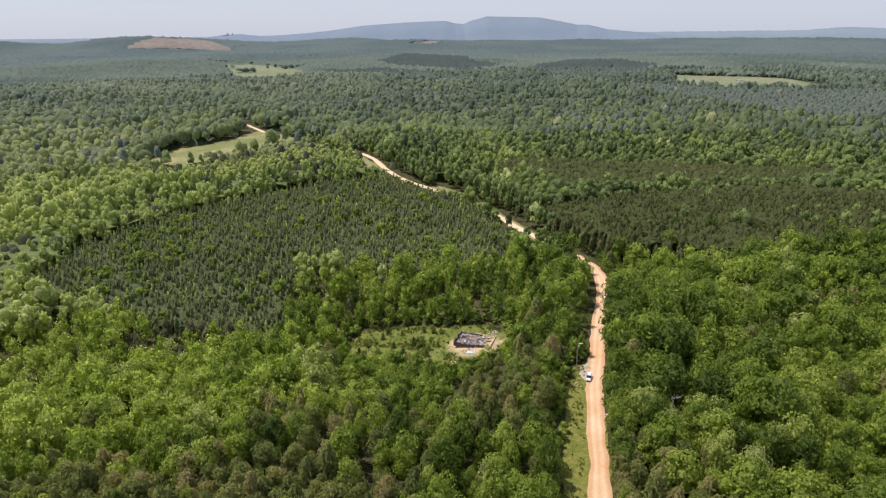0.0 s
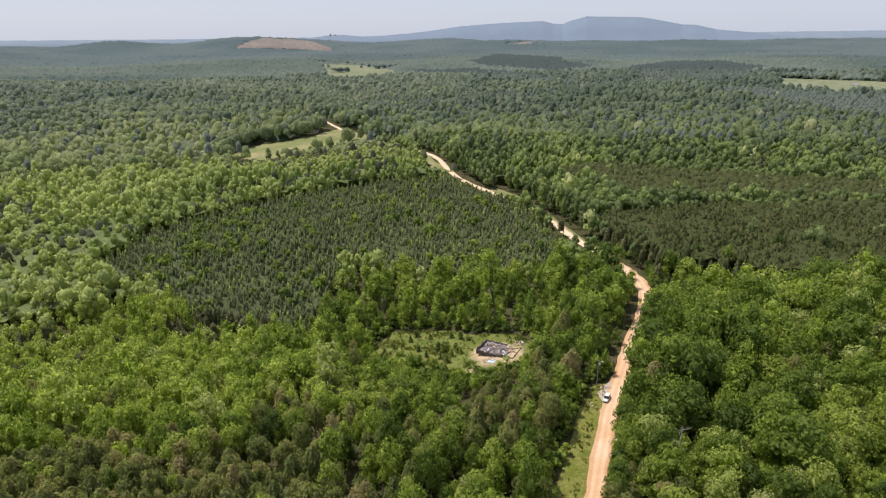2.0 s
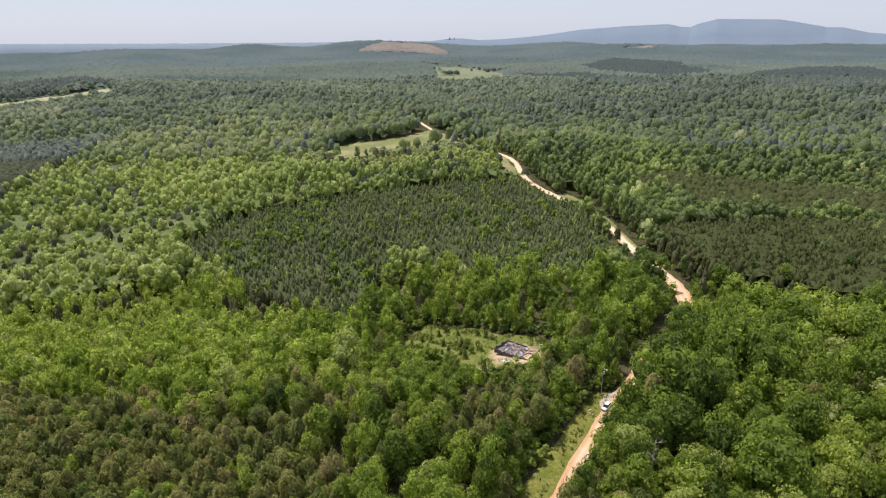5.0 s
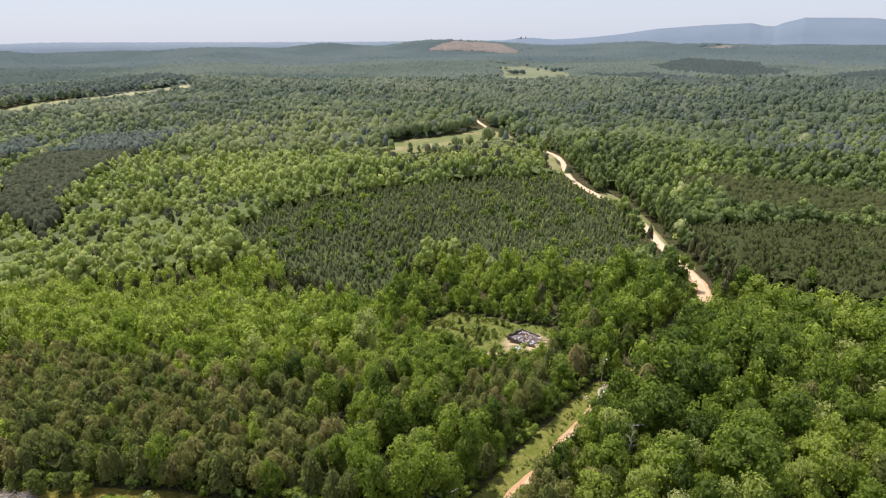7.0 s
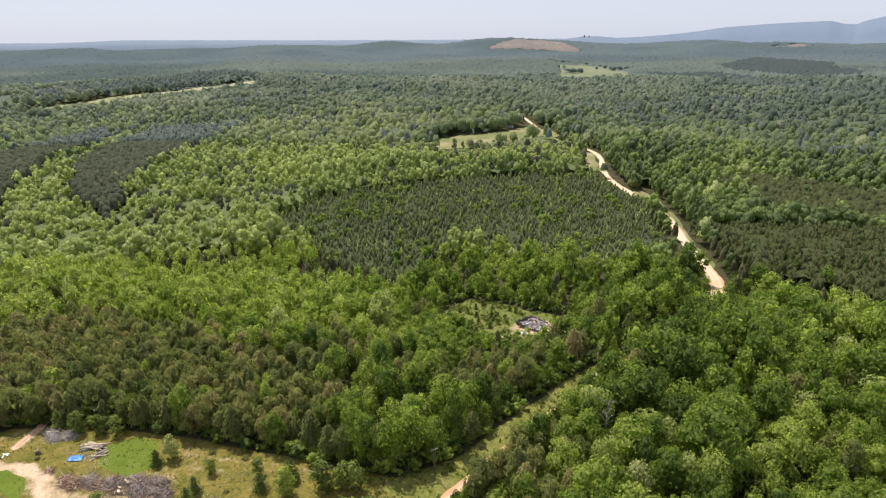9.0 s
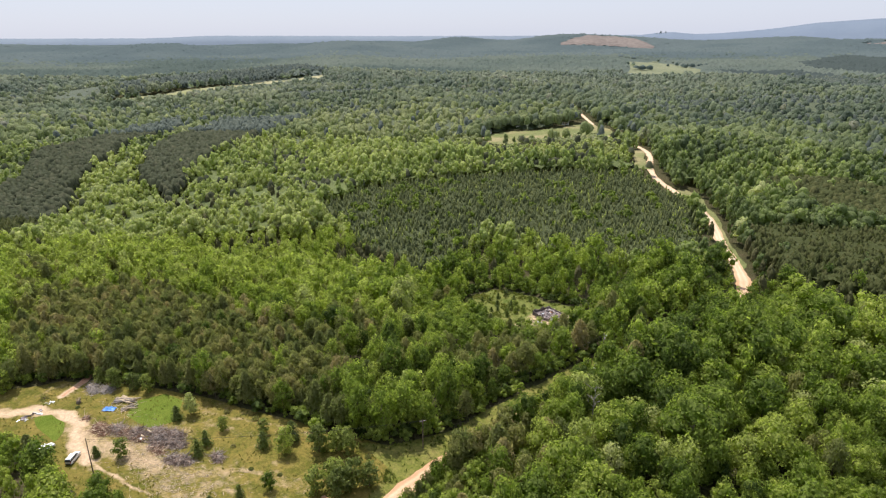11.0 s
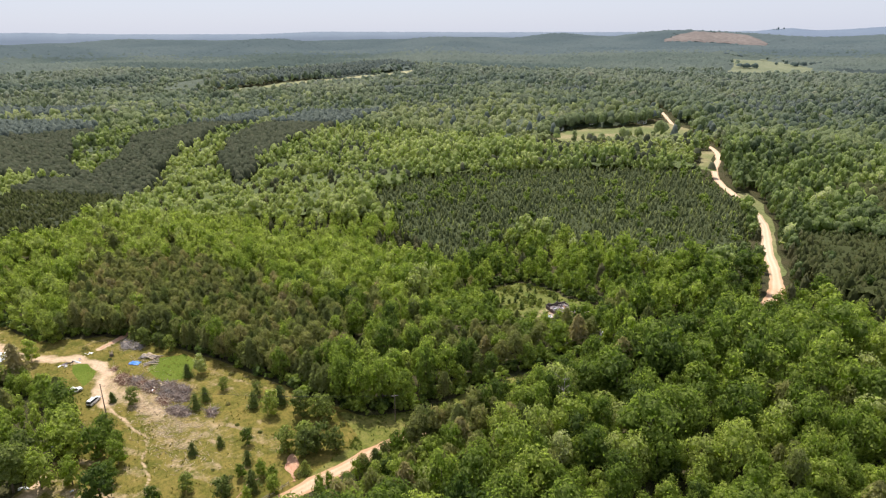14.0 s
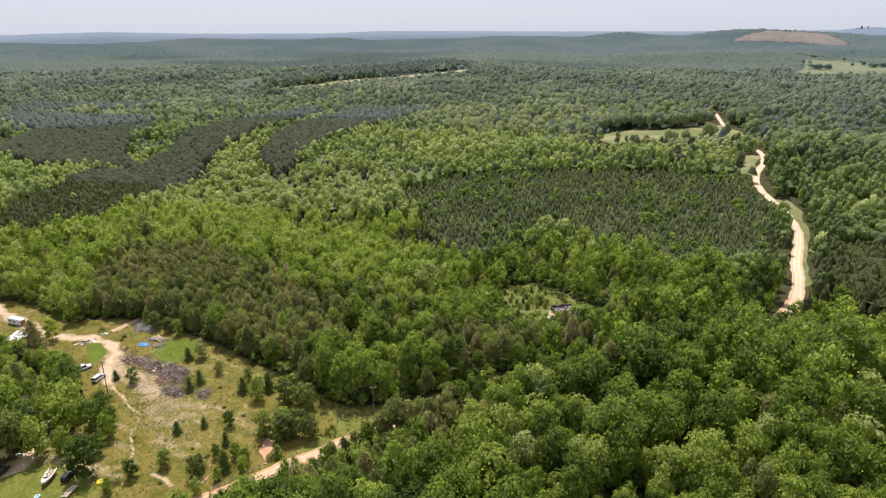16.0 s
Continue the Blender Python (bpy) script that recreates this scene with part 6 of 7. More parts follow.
suv = car("suv", (51.4, 179.0, ground_at(51.4, 179) + 0.13), 250, m_white, "white sport utility vehicle parked on the gravel shoulder", "suv")
suv.scale = (0.88, 0.88, 0.88)
car("station_wagon", (-44.8, 49.6, ground_at(-44.8, 49.6) + 0.06), 128, m_white, "white station wagon with roof rack in the yard", "wagon")
car("pickup_truck", (-55.2, 46.6, ground_at(-55.2, 46.6) + 0.06), 100, m_white, "white pickup truck half hidden under yard trees", "pickup")
car("dark_car", (3.6, 33.4, ground_at(3.6, 33.4) + 0.1), 140, m_black, "black car parked in shade under a tree", "wagon")
car("dark_car", (-9, 19.5, ground_at(-9, 19.5) + 0.1), 130, m_black, "black car parked at the edge of the lawn", "wagon")


def boat_thing():
    root = thing("motorboat", (1.5, 29.0, ground_at(1.5, 29.0) + 0.72), -31, "cream open motorboat with tan seats on a trailer", "boat")
    st = [(-2.9, 1.05, 0.0, 0.75), (-1.0, 1.15, 0.0, 0.78), (0.8, 1.08, 0.02, 0.82), (2.0, 0.75, 0.12, 0.90), (2.8, 0.32, 0.32, 0.98), (3.1, 0.05, 0.55, 1.0)]
    bm = bmesh.new()
    rows = []
    for x, w, lo, hi in st:
        rows.append([bm.verts.new(p) for p in ((x, -w, hi), (x, -w * 0.82, lo + 0.2), (x, 0, lo), (x, w * 0.82, lo + 0.2), (x, w, hi), (x, w * 0.84, hi), (x, w * 0.66, lo + 0.35), (x, -w * 0.66, lo + 0.35), (x, -w * 0.84, hi))])
    for a, b in zip(rows, rows[1:]):
        for i in range(9):
            bm.faces.new((a[i], a[(i + 1) % 9], b[(i + 1) % 9], b[i]))
    bm.faces.new(rows[0])
    bm.faces.new(rows[-1][::-1])
    bmesh.ops.recalc_face_normals(bm, faces=bm.faces[:])
    part("hull", bm, m_cream, root)
    part("foredeck", box_bm((1.1, 1.0, 0.06), (2.0, 0, 0.86), 0.03, taper=0.9), m_cream, root)
    for x in (-1.9, -0.4):
        for s in (-0.4, 0.4):
            seat = part("seat", box_bm((0.55, 0.55, 0.35), (x, s, 0.52), 0.06), m_tan, root, "tan vinyl seat")
            part("backrest", box_bm((0.12, 0.55, 0.4), (x - 0.3, s, 0.82), 0.04), m_tan, seat)
    part("console", box_bm((0.4, 0.6, 0.5), (0.5, -0.4, 0.65), 0.06), m_cream, root)
    part("windscreen", box_bm((0.05, 1.5, 0.3), (0.95, 0, 0.98), 0.01), m_glass, root)
    part("outboard_motor", merge(box_bm((0.45, 0.36, 0.5), (-3.1, 0, 0.95), 0.08), box_bm((0.2, 0.16, 0.8), (-3.15, 0, 0.4), 0.04)), m_black, root, "black outboard motor")
    tr = thing("boat_trailer", (1.5, 29.0, ground_at(1.5, 29.0) + 0.1), -31, "dark steel boat trailer on the lawn", "trailer")
    for s in (-0.6, 0.6):
        part("frame_rail", box_bm((5.0, 0.08, 0.1), (0.2, s, 0.55), 0.01), m_rust, tr)
        part("bunk", box_bm((3.0, 0.12, 0.14), (-0.8, s, 0.67), 0.02), m_grey_wood, tr)
    part("tongue", box_bm((2.0, 0.1, 0.1), (3.2, 0, 0.55), 0.01), m_rust, tr)
    part("axle", tube_bm((-1.0, -1.0, 0.33), (-1.0, 1.0, 0.33), 0.05), m_rust, tr)
    wheel_set(tr, (-1.0,), 1.0, 0.32)


boat_thing()


def flat_trailer(x, y, turn):
    root = thing("utility_trailer", (x, y, ground_at(x, y) + 0.1), turn, "flat utility trailer with a pale plank deck", "trailer")
    part("frame", merge(box_bm((4.2, 0.1, 0.12), (0, -0.7, 0.55)), box_bm((4.2, 0.1, 0.12), (0, 0.7, 0.55)), box_bm((1.6, 0.1, 0.1), (2.7, 0, 0.52))), m_rust, root)
    for k in range(8):
        part("plank", box_bm((4.2, 0.19, 0.05), (0, -0.74 + k * 0.21, 0.64), 0.008), m_pale_wood, root)
    wheel_set(root, (-0.5,), 0.86, 0.3)


flat_trailer(10.4, 32.4, 133)


def ring_float(x, y, r, material, label):
    bm = bmesh.new()
    rows = []
    for i in range(24):
        a = i * math.pi / 12
        rows.append([bm.verts.new(((r + 0.22 * math.cos(b)) * math.cos(a), (r + 0.22 * math.cos(b)) * math.sin(a), 0.22 + 0.22 * math.sin(b))) for b in [k * math.pi / 4 for k in range(8)]])
    for i in range(24):
        a, b = rows[i], rows[(i + 1) % 24]
        for k in range(8):
            bm.faces.new((a[k], a[(k + 1) % 8], b[(k + 1) % 8], b[k]))
    bm.faces.new([r2[5] for r2 in rows])
    bmesh.ops.recalc_face_normals(bm, faces=bm.faces[:])
    ob = part("wading_pool", bm, material, None, label)
    ob.matrix_basis = pose(x, y, ground_at(x, y) + 0.1)
    tagged(ob, category="pool")


ring_float(11, 39.2, 0.75, m_yellow, "small yellow plastic wading pool on the grass")
ring_float(7, 25.8, 0.55, plain("pale_blue_plastic", (0.45, 0.66, 0.72), 0.4), "small pale blue plastic pool on the lawn")


# ---- the burnt house ----
def burnt_house():
    x0, y0, turn = 16.2, 214.4, -20
    root = thing("burnt_house", (x0, y0), turn, "foundation of a burnt house filled with ash and rubble", "ruin")
    root.scale = (1.14, 1.08, 1.15)
    part("slab", box_bm((13.0, 9.0, 0.5), (0, 0, 0.05), 0.04), m_scorched, root)
    rs = np.random.RandomState(3)
    walls = [((-6.35, 0), 9.0, 90, 1.35), ((6.35, -0.4), 8.2, 90, 1.15), ((0, -4.35), 12.4, 0, 0.95), ((-2.4, 4.35), 7.6, 0, 0.6)]
    for (wx, wy), L, a, h in walls:
        w = part("wall", box_bm((L, 0.16, 0.12), (wx, wy, 0.34), 0.0, a), m_scorched, root, "low broken wall blackened by fire")
        n = int(L / 0.8)
        ca, sa = math.cos(radians(a)), math.sin(radians(a))
        for c in range(n):
            u = -L / 2 + (c + 0.5) * L / n
            for k in range(max(2, int(round(h / 0.3 * rs.uniform(0.55, 1.15))))):
                part("block", box_bm((L / n - 0.03, 0.24, 0.28), (wx + ca * u, wy + sa * u, 0.50 + k * 0.3), 0.02, a + rs.uniform(-2, 2)), m_scorched, w)
    segs = []
    for k in range(420):
        px, py, L = rs.uniform(-5.8, 5.8), rs.uniform(-3.9, 3.9), rs.uniform(0.3, 1.6)
        a, e = rs.uniform(0, 6.28), rs.uniform(-0.1, 0.5)
        pz = 0.35 + 0.5 * rs.uniform(0, 1)
        segs.append(((px, py, pz), (px + math.cos(a) * L, py + math.sin(a) * L, pz + e * L), rs.uniform(0.03, 0.10), 0.03))
    v, f = tubes(segs, 4)
    ob = new("rubble", mesh_from("rubble", v, f, [m_ash]))
    ob.parent = root
    tagged(ob, "grey ash-covered splinters and rubble")
    x, y = np.meshgrid(np.linspace(-6.1, 6.1, 40), np.linspace(-4.1, 4.1, 28))
    z = 0.32 + 0.55 * field(x + 50, y, 1.1, 5) * field(x, y + 9, 3.0, 6)
    i, j = np.meshgrid(np.arange(27), np.arange(39), indexing="ij")
    q = np.stack([i * 40 + j, i * 40 + j + 1, i * 40 + 41 + j, i * 40 + 40 + j], -1).reshape(-1, 4)
    ob = new("ash_bed", mesh_from("ash_bed", np.stack([x.ravel(), y.ravel(), z.ravel()], 1), q, [m_ash]))
    ob.parent = root
    for k in range(26):
        px, py, a = rs.uniform(-5.5, 5.5), rs.uniform(-3.6, 3.6), rs.uniform(0, 180)
        part("charred_beam", box_bm((rs.uniform(1.4, 3.4), 0.16, 0.14), (px, py, 0.75 + rs.uniform(0, 0.3)), 0.01, a, 1.0, rs.uniform(-8, 8)), m_char if k % 3 else m_pale_wood, root, "charred roof beam")
    for k in range(6):
        part("sheet", box_bm((rs.uniform(0.8, 2.0), rs.uniform(0.6, 1.1), 0.03), (rs.uniform(-5, 5), rs.uniform(-3, 3), 0.95), 0.0, rs.uniform(0, 180), 1.0, rs.uniform(-14, 14)), m_rust if k == 2 else m_tin, root, "buckled roof sheet")
    return root


burnt_house()


def debris_field(cx, cy, rx, ry, n, seed, mats, label, size=(0.3, 1.0), up=0.0):
    """Scattered boards and sheets, each bent on its own."""
    rs = np.random.RandomState(seed)
    root = thing("debris", (cx, cy), rs.uniform(0, 180), label, "debris")
    for k in range(n):
        r, a = math.sqrt(rs.uniform(0, 1)), rs.uniform(0, 6.28)
        s = rs.uniform(*size)
        part("scrap", box_bm((s, s * rs.uniform(0.15, 0.6), rs.uniform(0.03, 0.16)), (math.cos(a) * r * rx, math.sin(a) * r * ry, rs.uniform(0.12, 0.2) + (0.3 + up) * (1 - r)), 0.0, rs.uniform(0, 180), rs.uniform(0.7, 1.0), rs.uniform(-12, 12)), mats[k % len(mats)], root)


debris_field(14.5, 208.2, 5.5, 1.7, 56, 11, [m_concrete, m_ash, m_pale_wood, m_brick], "scattered pale rubble beside the burnt house")
debris_field(14.2, 206.4, 1.5, 1.0, 10, 12, [m_tin, plain("pale_blue_metal", (0.55, 0.68, 0.80), 0.4)], "crumpled pale blue sheet metal", (0.9, 1.9))
debris_field(24.5, 219.5, 3.0, 2.4, 46, 13, [m_ash, m_pale_wood, m_char, m_pale_wood], "heap of pale burnt boards at the ruin")
debris_field(-77, 51.5, 3.6, 1.6, 14, 14, [m_tin, m_ash, m_concrete, m_char], "heap of pale scrap panels beside the drive", (0.9, 2.2))
debris_field(-99, 33, 5.5, 3.5, 46, 15, [m_tin, m_siding, m_ash], "heap of pale corrugated scrap under trees", (1.2, 3.0))
debris_field(-80, 58, 1.4, 0.8, 5, 16, [m_siding], "pale scrap sheet on the grass", (0.7, 1.6))
debris_field(-15, 24, 1.5, 1.0, 6, 17, [m_white, m_tin], "white scrap under the trees", (0.5, 1.2))
debris_field(-29, 33, 2.0, 1.2, 6, 18, [m_white, m_siding], "white scrap panels under the trees", (0.7, 1.6))
debris_field(-5, 33, 0.8, 0.5, 4, 19, [m_white], "small white litter on the lawn", (0.3, 0.7))
debris_field(-38.5, 66.6, 5.5, 1.8, 16, 30, [m_pale_wood, m_white, m_rust, m_pale_wood], "pale planks and scraps lying on the brush heap", (0.5, 1.4), 1.0)
debris_field(-51, 63, 3.2, 1.3, 9, 31, [m_pale_wood, m_rust], "broken planks lying on the slash heap", (0.6, 1.5), 0.8)
debris_field(51, 158, 0.9, 2.2, 12, 20, [m_concrete, m_pale_wood], "pale rubble at the edge of the road", (0.3, 0.8))
debris_field(47, 176, 1.0, 2.0, 10, 21, [m_pale_wood, m_concrete], "pale litter on the verge", (0.3, 0.7))


def stick_litter(cx, cy, rx, ry, n, seed, material, label):
    """Thin sticks and strips of bark lying strewn on the ground."""
    rs = np.random.RandomState(seed)
    segs = []
    for k in range(n):
        x, y = cx + rs.normal(0, rx * 0.5), cy + rs.normal(0, ry * 0.5)
        L, a = rs.uniform(0.4, 2.2), rs.normal(0.3, 0.7)
        z = ground_at(x, y) + 0.12
        segs.append(((x, y, z), (x + math.cos(a) * L, y + math.sin(a) * L, z + rs.uniform(0, 0.08)), rs.uniform(0.03, 0.07), 0.02))
    v, f = tubes(segs, 4)
    tagged(new("stick_litter", mesh_from("stick_litter", v, f, [material])), label, "litter", kind="stuff")


def weeds(name, poly, n, seed, most, leaf, label, keep=None):
    """Tufts of tall grass and weeds over an open place, thicker in drifts: blades that lean out from their foot."""
    rs = np.random.RandomState(seed)
    p = np.array(poly)
    x, y = rs.uniform(p[:, 0].min(), p[:, 0].max(), n * 4), rs.uniform(p[:, 1].min(), p[:, 1].max(), n * 4)
    ok = inside(poly, x, y) & (rs.uniform(0, 1, x.shape) < smooth(0.38, 0.72, field(x, y, 5, seed)) * 0.9 + 0.06) & (from_line(ROAD, x, y) > 3.6)
    if keep is not None:
        ok &= keep(x, y)
    x, y = x[ok][:n], y[ok][:n]
    k = 7
    h = np.repeat(rs.uniform(0.25, 1.0, x.shape) ** 1.6 * most, k)
    a = rs.uniform(0, 2 * np.pi, h.shape)
    lean, wide = rs.uniform(0.15, 0.75, h.shape) * h, 0.16 * h + 0.05
    cx, cy = np.repeat(x, k) + 0.25 * h * np.cos(a), np.repeat(y, k) + 0.25 * h * np.sin(a)
    z = height(cx, cy) + 0.02
    left = np.stack([cx - np.sin(a) * wide, cy + np.cos(a) * wide, z], 1)
    right = np.stack([cx + np.sin(a) * wide, cy - np.cos(a) * wide, z], 1)
    tip = np.stack([cx + np.cos(a) * lean, cy + np.sin(a) * lean, z + h], 1)
    v = np.stack([left, right, tip], 1).reshape(-1, 3)
    f = np.arange(len(v)).reshape(-1, 3)
    tint = np.repeat(np.repeat(np.clip(0.15 + 0.5 * field(x, y, 8, seed + 1) + rs.normal(0, 0.12, x.shape), 0, 1), k), 3)
    tagged(new(name, mesh_from(name, v, f, [leaf], attributes=[("tint", tint)])), label, "weeds", kind="stuff")


m_weed = leaves("weed_blades", [(0.0, (0.085, 0.120, 0.022)), (0.5, (0.165, 0.185, 0.042)), (1.0, (0.300, 0.260, 0.100))], False, 0.4, 2.0, 0.5, 0.1)
m_dry_weed = leaves("dry_weed_blades", [(0.0, (0.150, 0.150, 0.034)), (0.5, (0.230, 0.205, 0.060)), (1.0, (0.340, 0.270, 0.120))], False, 0.4, 2.0, 0.4, 0.1)
weeds("tall_weeds", SLAB_CLEARING, 2600, 27, 1.1, m_weed, "tufts of tall grass and weeds over the clearing", lambda x, y: np.hypot((x - 16) / 10.5, (y - 212) / 8.5) > 1)
weeds("tall_weeds", STRIP, 2200, 28, 0.9, m_weed, "tall grass and weeds along the verge")
weeds("tall_weeds", HOMESTEAD, 3600, 29, 0.5, m_dry_weed, "tufts of dry grass and weeds over the yard", lambda x, y: (worn(x, y) < 0.3) & (np.hypot((x - 6) / 13, (y - 22) / 16) > 1))
stick_litter(-12, 61, 20, 9, 640, 22, m_pale_wood, "pale sticks and bark strewn over dry grass")
stick_litter(-32, 60, 11, 5, 240, 23, m_pale_wood, "pale sticks strewn over bare soil")
stick_litter(-59, 70, 7, 4, 110, 24, m_pale_wood, "pale split wood strewn round the log pile")
stick_litter(-30, 68, 16, 5, 150, 25, m_grey_wood, "grey twigs strewn round the brush heaps")
stick_litter(12, 205, 9, 5, 70, 26, m_grey_wood, "charred sticks strewn round the ruin")


# ---- heaps in the yard ----
def brush_pile(cx, cy, rx, ry, high, n, seed, material, label):
    """A heap of cut branches over a dark lumpy core."""
    rs = np.random.RandomState(seed)
    root = thing("brush_pile", (cx, cy), rs.uniform(-20, 20), label, "brush pile", "brush piles")
    a, r = np.meshgrid(np.linspace(0, 2 * np.pi, 33)[:-1], np.linspace(0, 1, 9))
    edge = 0.8 + 0.24 * np.sin(a * 3 + seed) + 0.16 * np.sin(a * 7 + seed * 2)
    x, y = np.cos(a) * r * rx * edge, np.sin(a) * r * ry * edge
    z = high * 0.8 * (1 - r ** 1.6) * (0.6 + 0.8 * field(x + seed * 9, y, 1.3, 3)) - 0.05
    v = np.stack([x.ravel(), y.ravel(), z.ravel()], 1)
    i, j = np.meshgrid(np.arange(8), np.arange(32), indexing="ij")
    k = (j + 1) % 32
    q = np.stack([i * 32 + j, i * 32 + 32 + j, i * 32 + 32 + k, i * 32 + k], -1).reshape(-1, 4)
    core = new("core", mesh_from("core", v, q, [material]))
    core.parent = root
    segs = []
    for _ in range(n):
        t, u = rs.uniform(0, 6.28), math.sqrt(rs.uniform(0, 1.15))
        px, py = math.cos(t) * u * rx, math.sin(t) * u * ry
        pz = max(0.05, high * (1 - min(u, 1) ** 1.6) * rs.uniform(0.3, 1.05))
        L, b, e = rs.uniform(0.8, 2.6), rs.uniform(0, 6.28), rs.normal(0.05, 0.3)
        segs.append(((px, py, pz), (px + math.cos(b) * L, py + math.sin(b) * L, max(0.04, pz + e * L)), rs.uniform(0.03, 0.09) if _ % 7 else rs.uniform(0.10, 0.18), 0.015 if _ % 7 else 0.06))
    for name, some, look_of in (("brushwood", segs[::3] + segs[1::3], material), ("pale_brushwood", segs[2::3], m_pale_wood if material is m_brown_brush else m_grey_wood)):
        v, f = tubes(some, 3)
        new(name, mesh_from(name, v, f, [look_of])).parent = root
    return root


for i, (x, y, rx, ry, h, n, m, lab) in enumerate([
        (-52.5, 61, 4.2, 2.0, 1.4, 420, m_brown_brush, "heap of reddish-brown slash on bare soil"), (-48, 63.8, 3.4, 1.8, 1.5, 380, m_brush, "heap of grey cut branches on bare soil"),
        (-42, 66, 3.4, 1.9, 1.5, 420, m_brush, "heap of grey cut branches beside bright grass"), (-36, 69.3, 4.8, 2.4, 1.7, 620, m_brush, "large heap of grey dead branches"),
        (-32.5, 72, 3.6, 2.0, 1.4, 420, m_brush, "heap of grey dead branches"), (-21, 66.6, 4.4, 2.2, 1.3, 480, m_brush, "low heap of grey branches"),
        (-39.5, 64.6, 2.4, 1.2, 0.8, 180, m_brown_brush, "small heap of orange-brown slash"), (-13.4, 73.5, 2.4, 1.4, 0.9, 220, m_brush, "small heap of grey sticks on the grass"),
        (-77, 70, 4.0, 1.7, 1.0, 280, m_grey_wood, "heap of weathered grey boards and limbs"), (-73, 72.6, 2.8, 1.5, 0.9, 220, m_grey_wood, "heap of weathered grey limbs"), (-62, 61, 1.6, 0.9, 0.6, 90, m_brown_brush, "small brown slash heap by the drive"),
        (-30, 65.4, 3.2, 1.3, 0.8, 240, m_brown_brush, "low heap of brown twigs on pale soil"), (-45.2, 64.2, 3.0, 1.8, 1.1, 300, m_brown_brush, "heap of reddish-brown limbs between grey branches"), (-29, 70, 4.2, 2.2, 1.3, 460, m_brush, "heap of grey tangled branches"), (-33, 66.8, 3.0, 1.6, 1.0, 280, m_brush, "low heap of grey tangled branches")]):
    brush_pile(x, y, rx, ry, h, n, 40 + i, m, lab)


def log_pile(cx, cy, turn, n, seed, L=4.5):
    rs = np.random.RandomState(seed)
    root = thing("log_pile", (cx, cy), turn, "loose pile of pale peeled logs on the grass", "log pile")
    for k in range(n):
        y, z = rs.uniform(-1.1, 1.1), 0.25 + 0.24 * rs.randint(0, 3)
        a = rs.normal(0, 0.25)
        l = L * rs.uniform(0.6, 1.2)
        part("log", tube_bm((-l / 2 * math.cos(a), y - l / 2 * math.sin(a), z), (l / 2 * math.cos(a), y + l / 2 * math.sin(a), z + rs.uniform(-0.05, 0.15)), 0.19, 0.13, 8), m_pale_wood if k % 3 else m_grey_wood, root)


log_pile(-61.5, 73.0, 25, 20, 5, 7.0)
log_pile(-56.5, 71.5, 60, 7, 6, 4.5)
log_pile(-79, 70.5, 10, 7, 7, 4.0)


def tarp(cx, cy):
    root = thing("tarpaulin", (cx, cy), 35, "crumpled bright blue tarpaulin over a low heap", "tarp")
    root.scale = (0.72, 0.72, 0.9)
    x, y = np.meshgrid(np.linspace(-2.6, 2.6, 27), np.linspace(-1.6, 1.6, 18))
    z = 0.12 + 0.5 * np.exp(-((x / 1.9) ** 2 + (y / 1.1) ** 2)) + 0.22 * field(x + 7, y, 0.7, 2) + 0.12 * field(x, y + 5, 0.3, 8)
    x, y = x + 0.3 * field(x, y, 1.2, 4), y + 0.35 * field(x, y, 1.0, 5)
    i, j = np.meshgrid(np.arange(17), np.arange(26), indexing="ij")
    q = np.stack([i * 27 + j, i * 27 + j + 1, i * 27 + 28 + j, i * 27 + 27 + j], -1).reshape(-1, 4)
    ob = new("sheet", mesh_from("sheet", np.stack([x.ravel(), y.ravel(), z.ravel()], 1), q, [m_blue], flat=False))
    ob.modifiers.new("thick", "SOLIDIFY").thickness = 0.02
    ob.parent = root
    part("weight", tube_bm((-2.2, 0.9, 0.4), (-0.6, 1.5, 0.35), 0.09), m_grey_wood, root, "grey pole lying on the sheet")
    part("weight", tube_bm((-2.6, -0.6, 0.3), (-2.9, 1.2, 0.5), 0.09), m_grey_wood, root, "grey pole lying on the sheet")


tarp(-61, 67.3)


def stump(cx, cy):
    root = thing("upturned_stump", (cx, cy), 0, "upturned stump with pale splintered roots", "stump")
    part("bole", tube_bm((0, 0, 0), (0.2, 0, 0.9), 0.8, 0.6, 10), m_bark, root)
    for k in range(7):
        a = k * 0.9
        part("root", tube_bm((0.2, 0, 0.8), (0.2 + math.cos(a) * 0.8, math.sin(a) * 0.8, 1.9 + 0.2 * math.sin(k)), 0.14, 0.05, 6), m_pale_wood, root)


stump(-72.5, 63.5)


